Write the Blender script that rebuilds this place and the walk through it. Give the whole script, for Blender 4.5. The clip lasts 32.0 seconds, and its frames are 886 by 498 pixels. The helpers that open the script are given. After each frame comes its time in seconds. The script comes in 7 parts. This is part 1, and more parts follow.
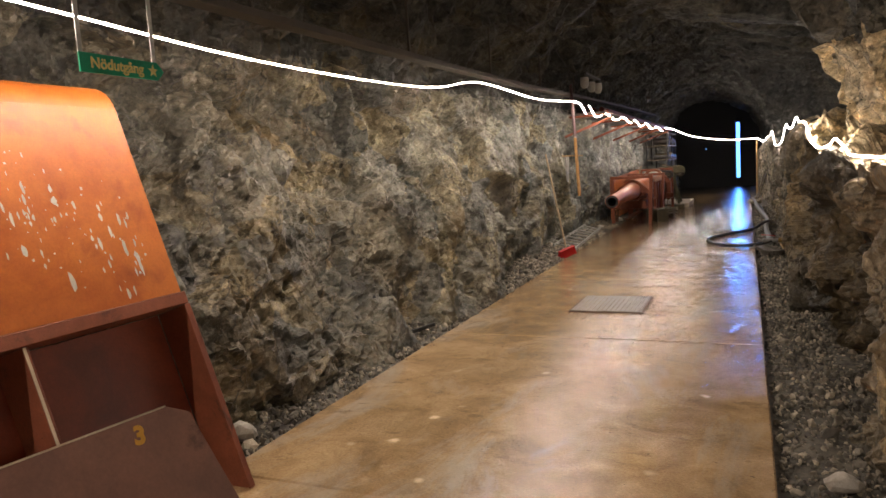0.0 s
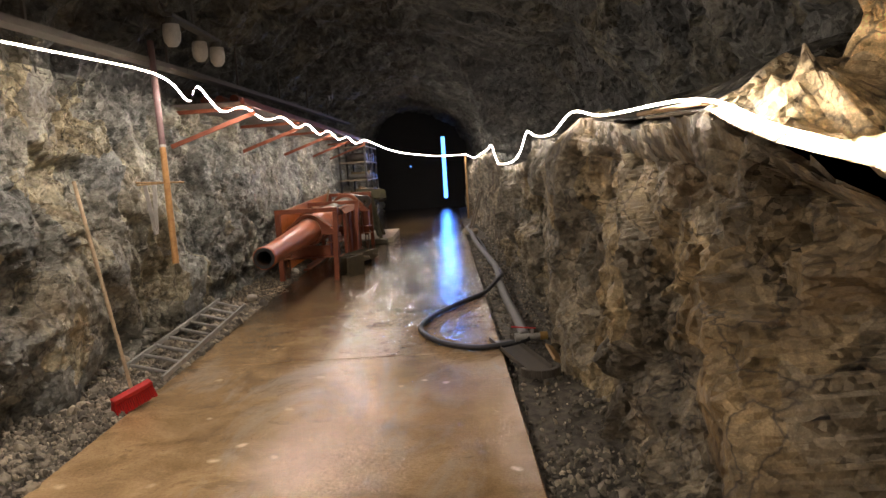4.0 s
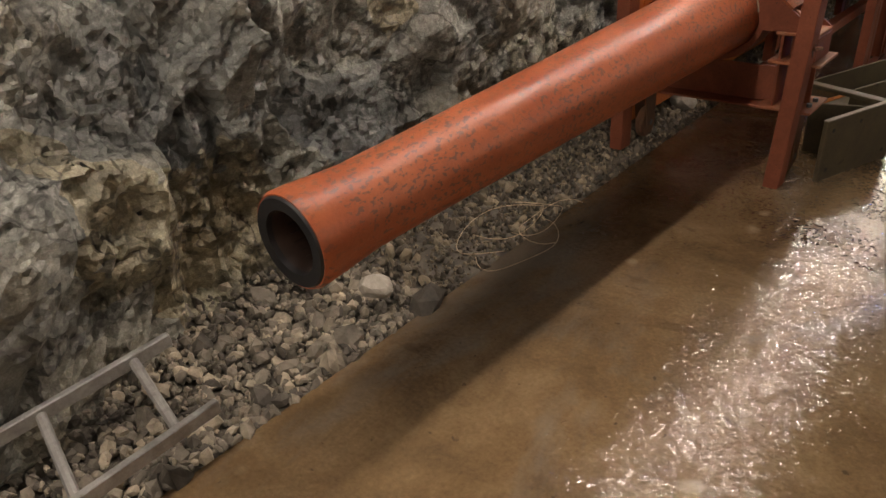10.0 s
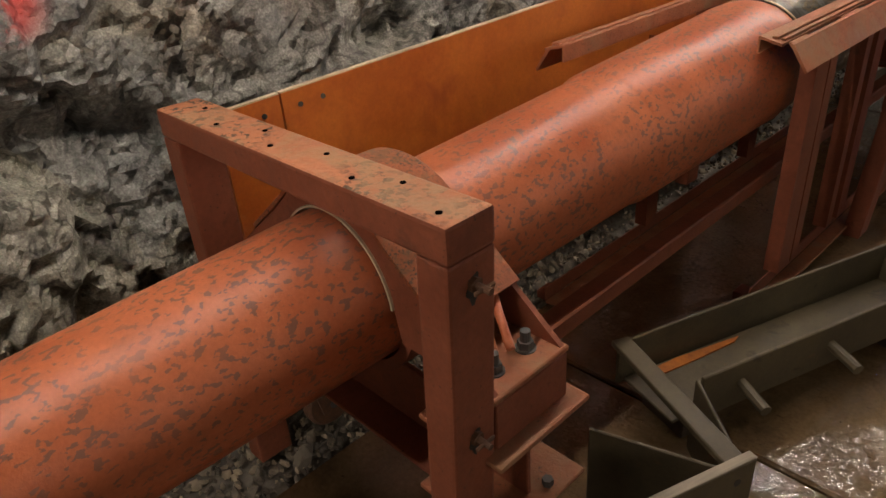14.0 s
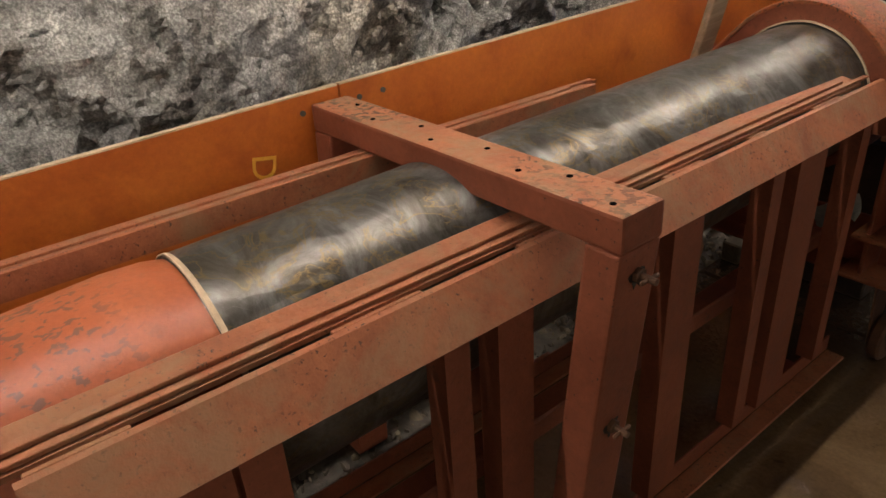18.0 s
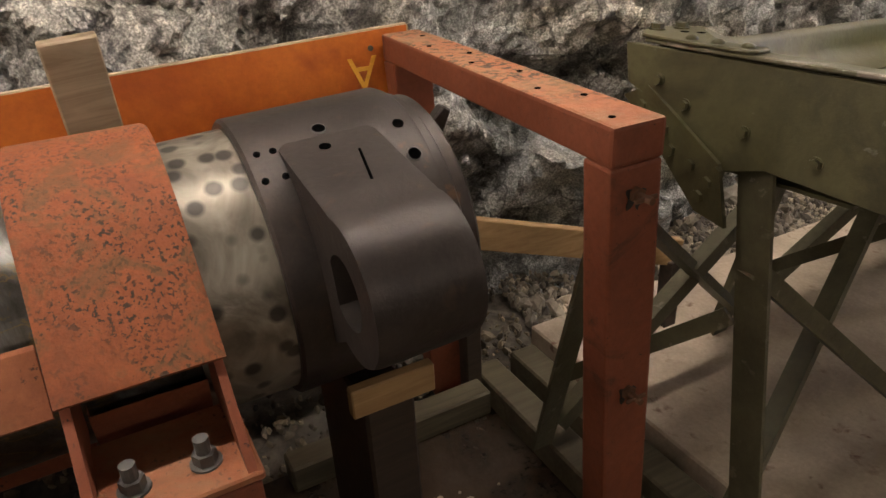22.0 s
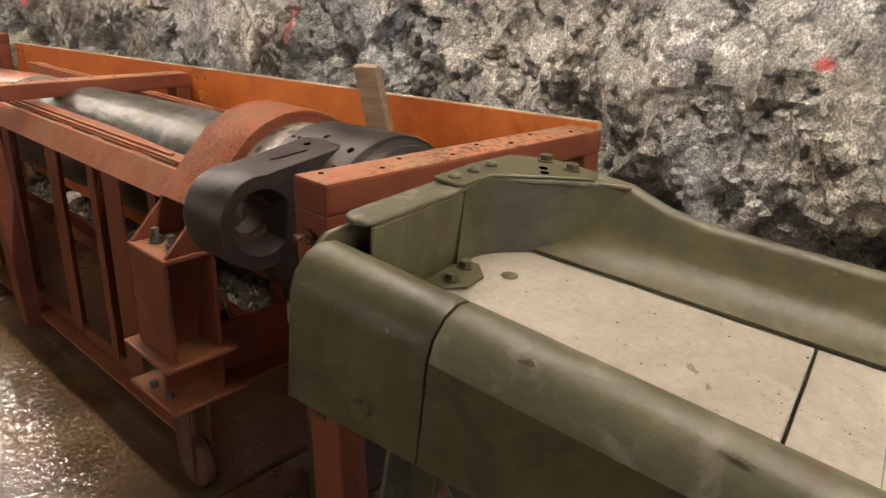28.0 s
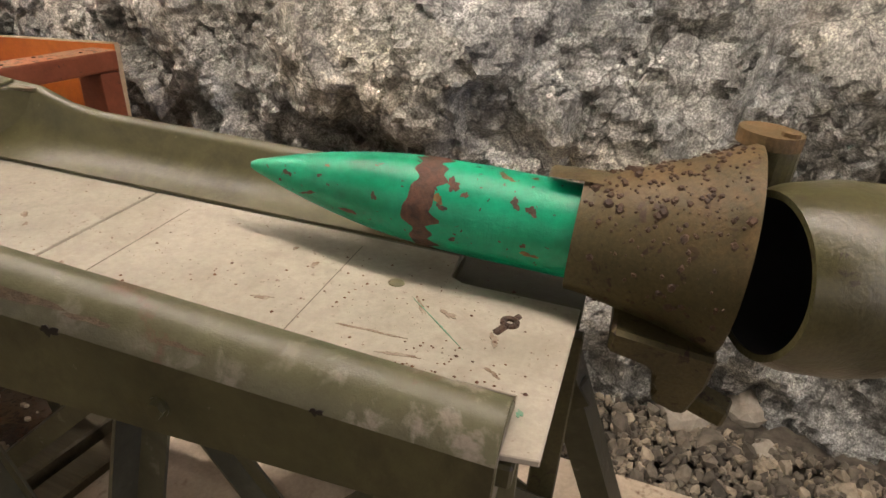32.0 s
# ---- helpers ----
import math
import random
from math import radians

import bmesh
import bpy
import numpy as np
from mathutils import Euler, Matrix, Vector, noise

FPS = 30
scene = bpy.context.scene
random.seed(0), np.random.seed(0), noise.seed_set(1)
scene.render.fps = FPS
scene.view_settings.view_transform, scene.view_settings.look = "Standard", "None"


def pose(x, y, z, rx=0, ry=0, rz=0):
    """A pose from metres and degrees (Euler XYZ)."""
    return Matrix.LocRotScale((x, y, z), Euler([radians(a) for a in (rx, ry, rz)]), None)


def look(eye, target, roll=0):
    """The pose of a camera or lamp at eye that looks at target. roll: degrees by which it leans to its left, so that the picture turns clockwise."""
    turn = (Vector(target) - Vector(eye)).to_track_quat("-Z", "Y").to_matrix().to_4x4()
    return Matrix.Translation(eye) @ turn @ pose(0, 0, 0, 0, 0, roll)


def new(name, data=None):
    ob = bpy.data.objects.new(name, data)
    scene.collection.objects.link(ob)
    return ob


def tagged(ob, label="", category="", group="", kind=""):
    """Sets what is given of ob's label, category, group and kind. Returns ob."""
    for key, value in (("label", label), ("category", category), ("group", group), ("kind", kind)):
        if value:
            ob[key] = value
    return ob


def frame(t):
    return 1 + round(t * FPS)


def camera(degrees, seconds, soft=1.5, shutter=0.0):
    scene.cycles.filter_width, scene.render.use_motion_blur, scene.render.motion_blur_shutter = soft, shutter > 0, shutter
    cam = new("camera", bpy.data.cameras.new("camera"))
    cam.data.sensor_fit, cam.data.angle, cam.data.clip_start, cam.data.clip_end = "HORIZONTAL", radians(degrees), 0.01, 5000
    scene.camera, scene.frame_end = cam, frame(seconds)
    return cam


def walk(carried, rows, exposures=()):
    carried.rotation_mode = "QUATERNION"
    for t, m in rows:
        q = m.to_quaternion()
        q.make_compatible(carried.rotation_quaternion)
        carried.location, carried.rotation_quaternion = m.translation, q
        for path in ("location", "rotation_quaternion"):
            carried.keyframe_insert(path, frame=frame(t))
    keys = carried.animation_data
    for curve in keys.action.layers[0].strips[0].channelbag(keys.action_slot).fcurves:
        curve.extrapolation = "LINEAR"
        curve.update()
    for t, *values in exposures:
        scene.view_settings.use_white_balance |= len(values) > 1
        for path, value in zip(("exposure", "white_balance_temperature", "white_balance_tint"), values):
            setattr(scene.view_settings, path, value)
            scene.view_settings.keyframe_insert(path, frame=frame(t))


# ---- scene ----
cam = camera(64.7, 32.0)
METRES, EYE, TILT, LEAN, TURN = 20.0, 1.6, 0.0, 0.0, 24.1
PATH = [
    (0, (-0.101, -0.15, 1.396), (-0.9, 1.67, 1.174), -3.5),
    (0.5, (-0.208, 0.451, 1.37), (-0.881, 2.321, 1.145), -3.6),
    (1, (-0.227, 1.06, 1.365), (-0.737, 2.979, 1.128), -3.7),
    (1.5, (-0.262, 1.74, 1.391), (-0.605, 3.695, 1.145), -3.9),
    (2, (-0.286, 2.442, 1.413), (-0.537, 4.412, 1.173), -3.9),
    (2.5, (-0.281, 3.196, 1.445), (-0.444, 5.175, 1.212), -3.7),
    (4.5, (-0.467, 6.197, 1.49), (-0.482, 8.184, 1.261), -3.5),
    (5, (-0.598, 6.914, 1.485), (-0.705, 8.898, 1.259), -3.5),
    (5.5, (-0.69, 7.596, 1.46), (-0.978, 9.559, 1.208), -3.5),
    (6, (-0.74, 8.295, 1.475), (-1.242, 10.203, 1.143), -3.7),
    (6.5, (-0.784, 8.956, 1.501), (-1.446, 10.798, 1.094), -3.4),
    (7, (-0.786, 9.62, 1.484), (-1.553, 11.409, 1.025), -3.3),
    (7.5, (-0.864, 10.241, 1.455), (-1.732, 11.948, 0.88), -3.5),
    (8, (-0.935, 10.741, 1.416), (-1.89, 12.347, 0.702), -3.6),
    (8.5, (-1.015, 11.138, 1.392), (-2.057, 12.646, 0.592), -3.5),
    (9, (-1.112, 11.548, 1.399), (-2.228, 12.956, 0.52), -3.7),
    (9.5, (-1.14, 11.901, 1.38), (-2.301, 13.236, 0.446), -4.1),
    (10, (-1.169, 12.168, 1.379), (-2.358, 13.452, 0.411), -4.1),
    (10.5, (-1.228, 12.454, 1.379), (-2.439, 13.701, 0.391), -4.3),
    (11, (-1.229, 12.755, 1.389), (-2.452, 13.977, 0.382), -4.4),
    (11.5, (-1.173, 13.085, 1.425), (-2.41, 14.285, 0.41), -4.4),
    (12, (-1.2, 13.416, 1.433), (-2.447, 14.599, 0.411), -4.3),
    (12.5, (-1.209, 13.777, 1.454), (-2.47, 14.949, 0.435), -4.5),
    (13, (-1.208, 14.142, 1.47), (-2.476, 15.309, 0.456), -4.6),
    (13.5, (-1.251, 14.435, 1.471), (-2.528, 15.602, 0.469), -4.4),
    (14, (-1.327, 14.705, 1.472), (-2.616, 15.879, 0.491), -4.4),
    (14.5, (-1.349, 14.955, 1.475), (-2.647, 16.127, 0.504), -4.2),
    (16.5, (-1.338, 15.993, 1.489), (-2.697, 17.112, 0.539), -4.3),
    (17, (-1.328, 16.296, 1.483), (-2.697, 17.411, 0.544), -4.2),
    (17.5, (-1.351, 16.601, 1.467), (-2.741, 17.691, 0.528), -4.2),
    (18, (-1.385, 16.902, 1.464), (-2.795, 17.972, 0.533), -4.0),
    (18.5, (-1.372, 17.208, 1.464), (-2.795, 18.261, 0.535), -4.1),
    (19, (-1.358, 17.495, 1.466), (-2.816, 18.5, 0.535), -3.9),
    (19.5, (-1.316, 17.737, 1.476), (-2.8, 18.703, 0.546), -3.8),
    (20, (-1.286, 18.006, 1.461), (-2.785, 18.954, 0.536), -3.6),
    (20.5, (-1.242, 18.286, 1.468), (-2.751, 19.214, 0.54), -3.7),
    (21, (-1.239, 18.542, 1.429), (-2.769, 19.45, 0.514), -3.2),
    (21.5, (-1.248, 18.833, 1.425), (-2.799, 19.702, 0.509), -3.3),
    (22, (-1.22, 19.096, 1.411), (-2.8, 19.908, 0.492), -3.1),
    (22.5, (-1.173, 19.282, 1.416), (-2.808, 19.975, 0.497), -2.8),
    (23, (-1.215, 19.439, 1.4), (-2.918, 19.946, 0.482), -2.1),
    (23.5, (-1.282, 19.599, 1.399), (-3.042, 19.845, 0.482), -1.2),
    (24, (-1.318, 19.798, 1.408), (-3.094, 19.809, 0.488), -0.5),
    (24.5, (-1.357, 20.014, 1.427), (-3.114, 19.752, 0.509), 0.1),
    (25, (-1.481, 20.163, 1.426), (-3.202, 19.714, 0.511), 0.7),
    (25.5, (-1.608, 20.245, 1.427), (-3.291, 19.663, 0.516), 1.2),
    (26, (-1.616, 20.285, 1.406), (-3.213, 19.497, 0.496), 1.7),
    (26.5, (-1.583, 20.298, 1.371), (-3.041, 19.271, 0.467), 2.3),
    (28.5, (-1.021, 21.022, 1.462), (-2.422, 19.764, 0.788), 1.7),
    (29, (-0.942, 21.189, 1.461), (-2.435, 20.017, 0.831), 1.6),
    (29.5, (-1.016, 21.273, 1.457), (-2.607, 20.233, 0.832), 1.4),
    (30, (-1.222, 21.337, 1.429), (-2.872, 20.402, 0.796), 1.2),
    (30.5, (-1.349, 21.38, 1.412), (-3.011, 20.516, 0.711), 1.1),
    (31, (-1.356, 21.421, 1.421), (-3.015, 20.623, 0.64), 1.2),
    (31.5, (-1.33, 21.507, 1.436), (-2.986, 20.753, 0.605), 1.1),
    (32, (-1.265, 21.65, 1.455), (-2.923, 20.91, 0.616), 1.0),
]
walk(cam, [(t, look(eye, target, roll)) for t, eye, target, roll in PATH],
     exposures=[(0, -0.1), (3, -0.1), (5, 0.0), (8, 0.0), (11, -0.1), (14, -0.22), (17, -0.32), (20, 0.02), (23, -0.05), (26, 0.1), (29, 0.22), (32, 0.15)])

# ---- light of the place: far daylight through the door gap, rope lights along the walls ----
world = bpy.data.worlds.new("world")
scene.world = world
world.use_nodes = True
world.node_tree.nodes["Background"].inputs[0].default_value = (0.25, 0.45, 1.0, 1)
world.node_tree.nodes["Background"].inputs[1].default_value = 0.0

ROPE_POWER = 312.0
ROPE_POWER_RIGHT = 86.0
ROPE_TINT = (1.0, 0.86, 0.75, 1)
DAY_POWER = 6.0
DAY_LAMP = 4.5


# ---- materials ----
def mat(name):
    m = bpy.data.materials.new(name)
    m.use_nodes = True
    return m, m.node_tree.nodes, m.node_tree.links, m.node_tree.nodes["Principled BSDF"]


def nod(ns, kind, **kw):
    n = ns.new(kind)
    for k, v in kw.items():
        if k in n.inputs:
            n.inputs[k].default_value = v
    return n


def ramp(ns, stops):
    n = ns.new("ShaderNodeValToRGB")
    e = n.color_ramp.elements
    e[0].position, e[0].color = stops[0][0], (*stops[0][1], 1)
    e[1].position, e[1].color = stops[-1][0], (*stops[-1][1], 1)
    for p, c in stops[1:-1]:
        k = e.new(p)
        k.color = (*c, 1)
    return n


def mixc(ns, ls, fac, a, b, blend="MIX"):
    n = ns.new("ShaderNodeMix")
    n.data_type, n.blend_type = "RGBA", blend
    for sock, v in ((n.inputs[0], fac), (n.inputs[6], a), (n.inputs[7], b)):
        if hasattr(v, "is_output"):
            ls.new(v, sock)
        else:
            sock.default_value = (*v, 1) if isinstance(v, tuple) else v
    return n.outputs[2]


def noise_tex(ns, ls, co, scale, detail=6.0, rough=0.6, dist=0.0):
    n = nod(ns, "ShaderNodeTexNoise", Scale=scale, Detail=detail, Roughness=rough, Distortion=dist)
    ls.new(co, n.inputs["Vector"])
    return n.outputs["Fac"]


def grey(v):
    return (v, v, v)


def coords(ns, ls):
    g = ns.new("ShaderNodeNewGeometry")
    return g.outputs["Position"]


def objco(ns, ls):
    t = ns.new("ShaderNodeTexCoord")
    return t.outputs["Object"]


def bump(ns, ls, b, height, strength=0.4, dist=0.01, prev=None):
    n = nod(ns, "ShaderNodeBump", Strength=strength, Distance=dist)
    ls.new(height, n.inputs["Height"])
    if prev is not None:
        ls.new(prev, n.inputs["Normal"])
    ls.new(n.outputs[0], b.inputs["Normal"])
    return n.outputs[0]


def mul(ns, ls, a, b):
    n = ns.new("ShaderNodeMath")
    n.operation = "MULTIPLY"
    for sock, v in ((n.inputs[0], a), (n.inputs[1], b)):
        if hasattr(v, "is_output"):
            ls.new(v, sock)
        else:
            sock.default_value = v
    return n.outputs[0]


def stretched(ns, ls, p, scale, turn=(0, 0, 0)):
    mp = ns.new("ShaderNodeMapping")
    mp.inputs["Scale"].default_value = scale
    mp.inputs["Rotation"].default_value = turn
    ls.new(p, mp.inputs["Vector"])
    return mp.outputs[0]


def along(ns, ls, p, axis, a, b, u, v):
    sep = ns.new("ShaderNodeSeparateXYZ")
    ls.new(p, sep.inputs[0])
    m = ns.new("ShaderNodeMapRange")
    for k, x in (("From Min", a), ("From Max", b), ("To Min", u), ("To Max", v)):
        m.inputs[k].default_value = x
    ls.new(sep.outputs[axis], m.inputs["Value"])
    return m.outputs[0]


def facet(ns, ls, vo, co):
    """Height of a broken surface: every Voronoi cell is a plane with a tilt of its own."""
    lean = ns.new("ShaderNodeVectorMath")
    lean.operation = "SUBTRACT"
    ls.new(vo.outputs["Color"], lean.inputs[0])
    lean.inputs[1].default_value = (0.5, 0.5, 0.5)
    off = ns.new("ShaderNodeVectorMath")
    off.operation = "SUBTRACT"
    ls.new(co, off.inputs[0])
    ls.new(vo.outputs["Position"], off.inputs[1])
    dot = ns.new("ShaderNodeVectorMath")
    dot.operation = "DOT_PRODUCT"
    ls.new(lean.outputs[0], dot.inputs[0])
    ls.new(off.outputs[0], dot.inputs[1])
    return dot.outputs["Value"]


def rock_material(name="rock", tone=1.0, tint=(1.0, 1.0, 1.0), streaks=0.0, marks=(), mouth=(3.0, 7.5, 0.6, 0.97), layers=((1.0, 0.6, 1.7), (0.5, 0, 0)), first=1.0):
    m, ns, ls, b = mat(name)
    p = coords(ns, ls)
    big = noise_tex(ns, ls, p, 0.9, 6, 0.62, 0.3)
    lay = noise_tex(ns, ls, stretched(ns, ls, p, *layers), 3.2, 9, 0.70, 0.25)
    mid = noise_tex(ns, ls, p, 8.0, 9, 0.70, 0.15)
    fine = noise_tex(ns, ls, p, 34.0, 6, 0.72, 0.3)
    grain = noise_tex(ns, ls, p, 150.0, 3, 0.75)
    # angular crystal and chip patterns, on slightly bent coordinates
    bend = nod(ns, "ShaderNodeTexNoise", Scale=9.0, Detail=2.0)
    ls.new(p, bend.inputs["Vector"])
    bp = ns.new("ShaderNodeVectorMath")
    bp.operation = "MULTIPLY_ADD"
    bp.inputs[1].default_value = (0.025, 0.025, 0.025)
    ls.new(bend.outputs["Color"], bp.inputs[0])
    ls.new(p, bp.inputs[2])
    chips = []
    for sc in (7.0, 19.0, 52.0):
        vo = nod(ns, "ShaderNodeTexVoronoi", Scale=sc)
        ls.new(bp.outputs[0], vo.inputs["Vector"])
        chips.append(vo)
    r1 = ramp(ns, [(0.30, (0.065, 0.064, 0.060)), (0.44, (0.145, 0.142, 0.130)), (0.56, (0.29, 0.283, 0.256)), (0.70, (0.48, 0.466, 0.425))])
    ls.new(lay, r1.inputs[0])
    r2 = ramp(ns, [(0.34, (0.12, 0.13, 0.14)), (0.5, (0.195, 0.19, 0.168)), (0.62, (0.26, 0.22, 0.16))])
    ls.new(big, r2.inputs[0])
    c = mixc(ns, ls, 0.36, r1.outputs[0], r2.outputs[0])
    rm = ramp(ns, [(0.36, grey(0.55)), (0.50, grey(1.0)), (0.64, grey(1.4))])
    ls.new(mid, rm.inputs[0])
    c = mixc(ns, ls, along(ns, ls, p, 1, 12.0, 16.0, 0.6, 0.8), c, rm.outputs[0], "MULTIPLY")
    for vo, lo_, hi_ in zip(chips, (0.55, 0.45, 0.50), (1.4, 1.5, 1.4)):
        rc = ramp(ns, [(0.1, grey(lo_)), (0.55, grey(0.95)), (0.9, grey(hi_))])
        ls.new(vo.outputs["Color"], rc.inputs[0])
        c = mixc(ns, ls, 0.32, c, rc.outputs[0], "MULTIPLY")
    r3 = ramp(ns, [(0.34, grey(0.32)), (0.52, grey(0.95)), (0.66, grey(1.6))])
    ls.new(fine, r3.inputs[0])
    c = mixc(ns, ls, along(ns, ls, p, 1, 13.0, 18.5, 0.28, 0.5), c, r3.outputs[0], "MULTIPLY")
    r4 = ramp(ns, [(0.37, grey(0.33)), (0.5, grey(0.94)), (0.61, grey(2.0))])
    ls.new(grain, r4.inputs[0])
    c = mixc(ns, ls, along(ns, ls, p, 1, 13.0, 18.5, 0.22, 0.7), c, r4.outputs[0], "MULTIPLY")
    # stone browner by the mouth, greyer further in; tone steps stand in for light
    dim = along(ns, ls, p, 1, *mouth)
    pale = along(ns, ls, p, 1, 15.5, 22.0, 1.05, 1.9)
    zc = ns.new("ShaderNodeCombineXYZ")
    zz = mul(ns, ls, dim, pale)
    # brightened before y 4 in place of light falling on that stretch
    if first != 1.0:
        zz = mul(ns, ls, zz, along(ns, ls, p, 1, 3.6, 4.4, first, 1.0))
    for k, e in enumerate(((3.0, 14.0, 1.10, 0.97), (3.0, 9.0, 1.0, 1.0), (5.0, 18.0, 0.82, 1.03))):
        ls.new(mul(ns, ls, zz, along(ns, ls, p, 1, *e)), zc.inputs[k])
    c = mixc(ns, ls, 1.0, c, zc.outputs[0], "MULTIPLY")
    # ochre stains, mostly near the mouth
    st = noise_tex(ns, ls, p, 1.5, 7, 0.66, 0.4)
    rs = ramp(ns, [(0.55, grey(0.0)), (0.70, grey(0.6))])
    ls.new(st, rs.inputs[0])
    c = mixc(ns, ls, mul(ns, ls, rs.outputs[0], along(ns, ls, p, 1, 5.0, 15.0, 1.0, 0.35)), c, (0.19, 0.125, 0.058))
    # faces of different stone: slate grey, plain grey, tan
    vf = nod(ns, "ShaderNodeTexVoronoi", Scale=2.3)
    warp = nod(ns, "ShaderNodeTexNoise", Scale=2.6, Detail=3.0)
    ls.new(p, warp.inputs["Vector"])
    wf = ns.new("ShaderNodeVectorMath")
    wf.operation = "MULTIPLY_ADD"
    wf.inputs[1].default_value = (0.4, 0.4, 0.4)
    ls.new(warp.outputs["Color"], wf.inputs[0])
    ls.new(p, wf.inputs[2])
    ls.new(wf.outputs[0], vf.inputs["Vector"])
    rfc = ramp(ns, [(0.10, (0.62, 0.66, 0.74)), (0.35, (1.16, 1.19, 1.25)), (0.60, (1.34, 1.32, 1.28)), (0.80, (1.72, 1.56, 1.24))])
    ls.new(vf.outputs["Color"], rfc.inputs[0])
    c = mixc(ns, ls, along(ns, ls, p, 1, 13.0, 17.0, 0.85, 0.2), c, rfc.outputs[0], "MULTIPLY")
    # dark joints
    v = nod(ns, "ShaderNodeTexVoronoi", Scale=1.5)
    v.feature = "DISTANCE_TO_EDGE"
    wp = ns.new("ShaderNodeVectorMath")
    wp.operation = "ADD"
    ls.new(p, wp.inputs[0])
    nv = nod(ns, "ShaderNodeTexNoise", Scale=3.0, Detail=6.0)
    ls.new(p, nv.inputs["Vector"])
    ls.new(nv.outputs["Color"], wp.inputs[1])
    ls.new(wp.outputs[0], v.inputs["Vector"])
    rv = ramp(ns, [(0.0, grey(0.8)), (0.022, grey(0.0))])
    ls.new(v.outputs["Distance"], rv.inputs[0])
    c = mixc(ns, ls, rv.outputs[0], c, (0.06, 0.055, 0.05))
    if streaks > 0:
        sk = noise_tex(ns, ls, stretched(ns, ls, p, (3.0, 3.0, 0.7)), 1.3, 5, 0.6, 0.4)
        rk = ramp(ns, [(0.36, grey(0.30)), (0.52, grey(0.9)), (0.66, grey(1.35))])
        ls.new(sk, rk.inputs[0])
        c = mixc(ns, ls, streaks, c, rk.outputs[0], "MULTIPLY")
    for (my, mz, ry, rz) in marks:
        mm = ns.new("ShaderNodeMapping")
        mm.vector_type = "POINT"
        mm.inputs["Location"].default_value = (0, -my / ry, -mz / rz)
        mm.inputs["Scale"].default_value = (0, 1 / ry, 1 / rz)
        ls.new(p, mm.inputs["Vector"])
        ln = ns.new("ShaderNodeVectorMath")
        ln.operation = "LENGTH"
        ls.new(mm.outputs[0], ln.inputs[0])
        rl = ramp(ns, [(0.35, grey(1.0)), (1.0, grey(0.0))])
        ls.new(ln.outputs["Value"], rl.inputs[0])
        rn = ramp(ns, [(0.42, grey(0.0)), (0.52, grey(0.9))])
        ls.new(mid, rn.inputs[0])
        c = mixc(ns, ls, mul(ns, ls, rl.outputs[0], rn.outputs[0]), c, (0.42, 0.045, 0.035))
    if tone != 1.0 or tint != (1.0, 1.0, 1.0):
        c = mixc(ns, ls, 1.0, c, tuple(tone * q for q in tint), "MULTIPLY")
    ls.new(c, b.inputs["Base Color"])
    rr = ramp(ns, [(0.35, grey(0.45)), (0.65, grey(0.85))])
    ls.new(mid, rr.inputs[0])
    ls.new(rr.outputs[0], b.inputs["Roughness"])
    # broken facets: every cell is a little plane with a tilt of its own
    n0 = bump(ns, ls, b, mul(ns, ls, facet(ns, ls, vf, wf.outputs[0]), along(ns, ls, p, 1, 12.0, 16.0, 1.0, 0.2)), 1.0, 0.55)
    for vo, tilt in zip(chips, (0.9, 1.0, 0.8)):
        n0 = bump(ns, ls, b, facet(ns, ls, vo, bp.outputs[0]), 1.0, tilt, n0)
    n2 = bump(ns, ls, b, mul(ns, ls, mid, along(ns, ls, p, 1, 12.0, 16.0, 0.4, 1.0)), 0.25, 0.03, n0)
    still = along(ns, ls, p, 1, 12.0, 17.0, 0.45, 1.0)
    n3 = bump(ns, ls, b, mul(ns, ls, fine, still), 0.35, 0.008, n2)
    bump(ns, ls, b, mul(ns, ls, grain, still), 0.6, 0.004, n3)
    return m


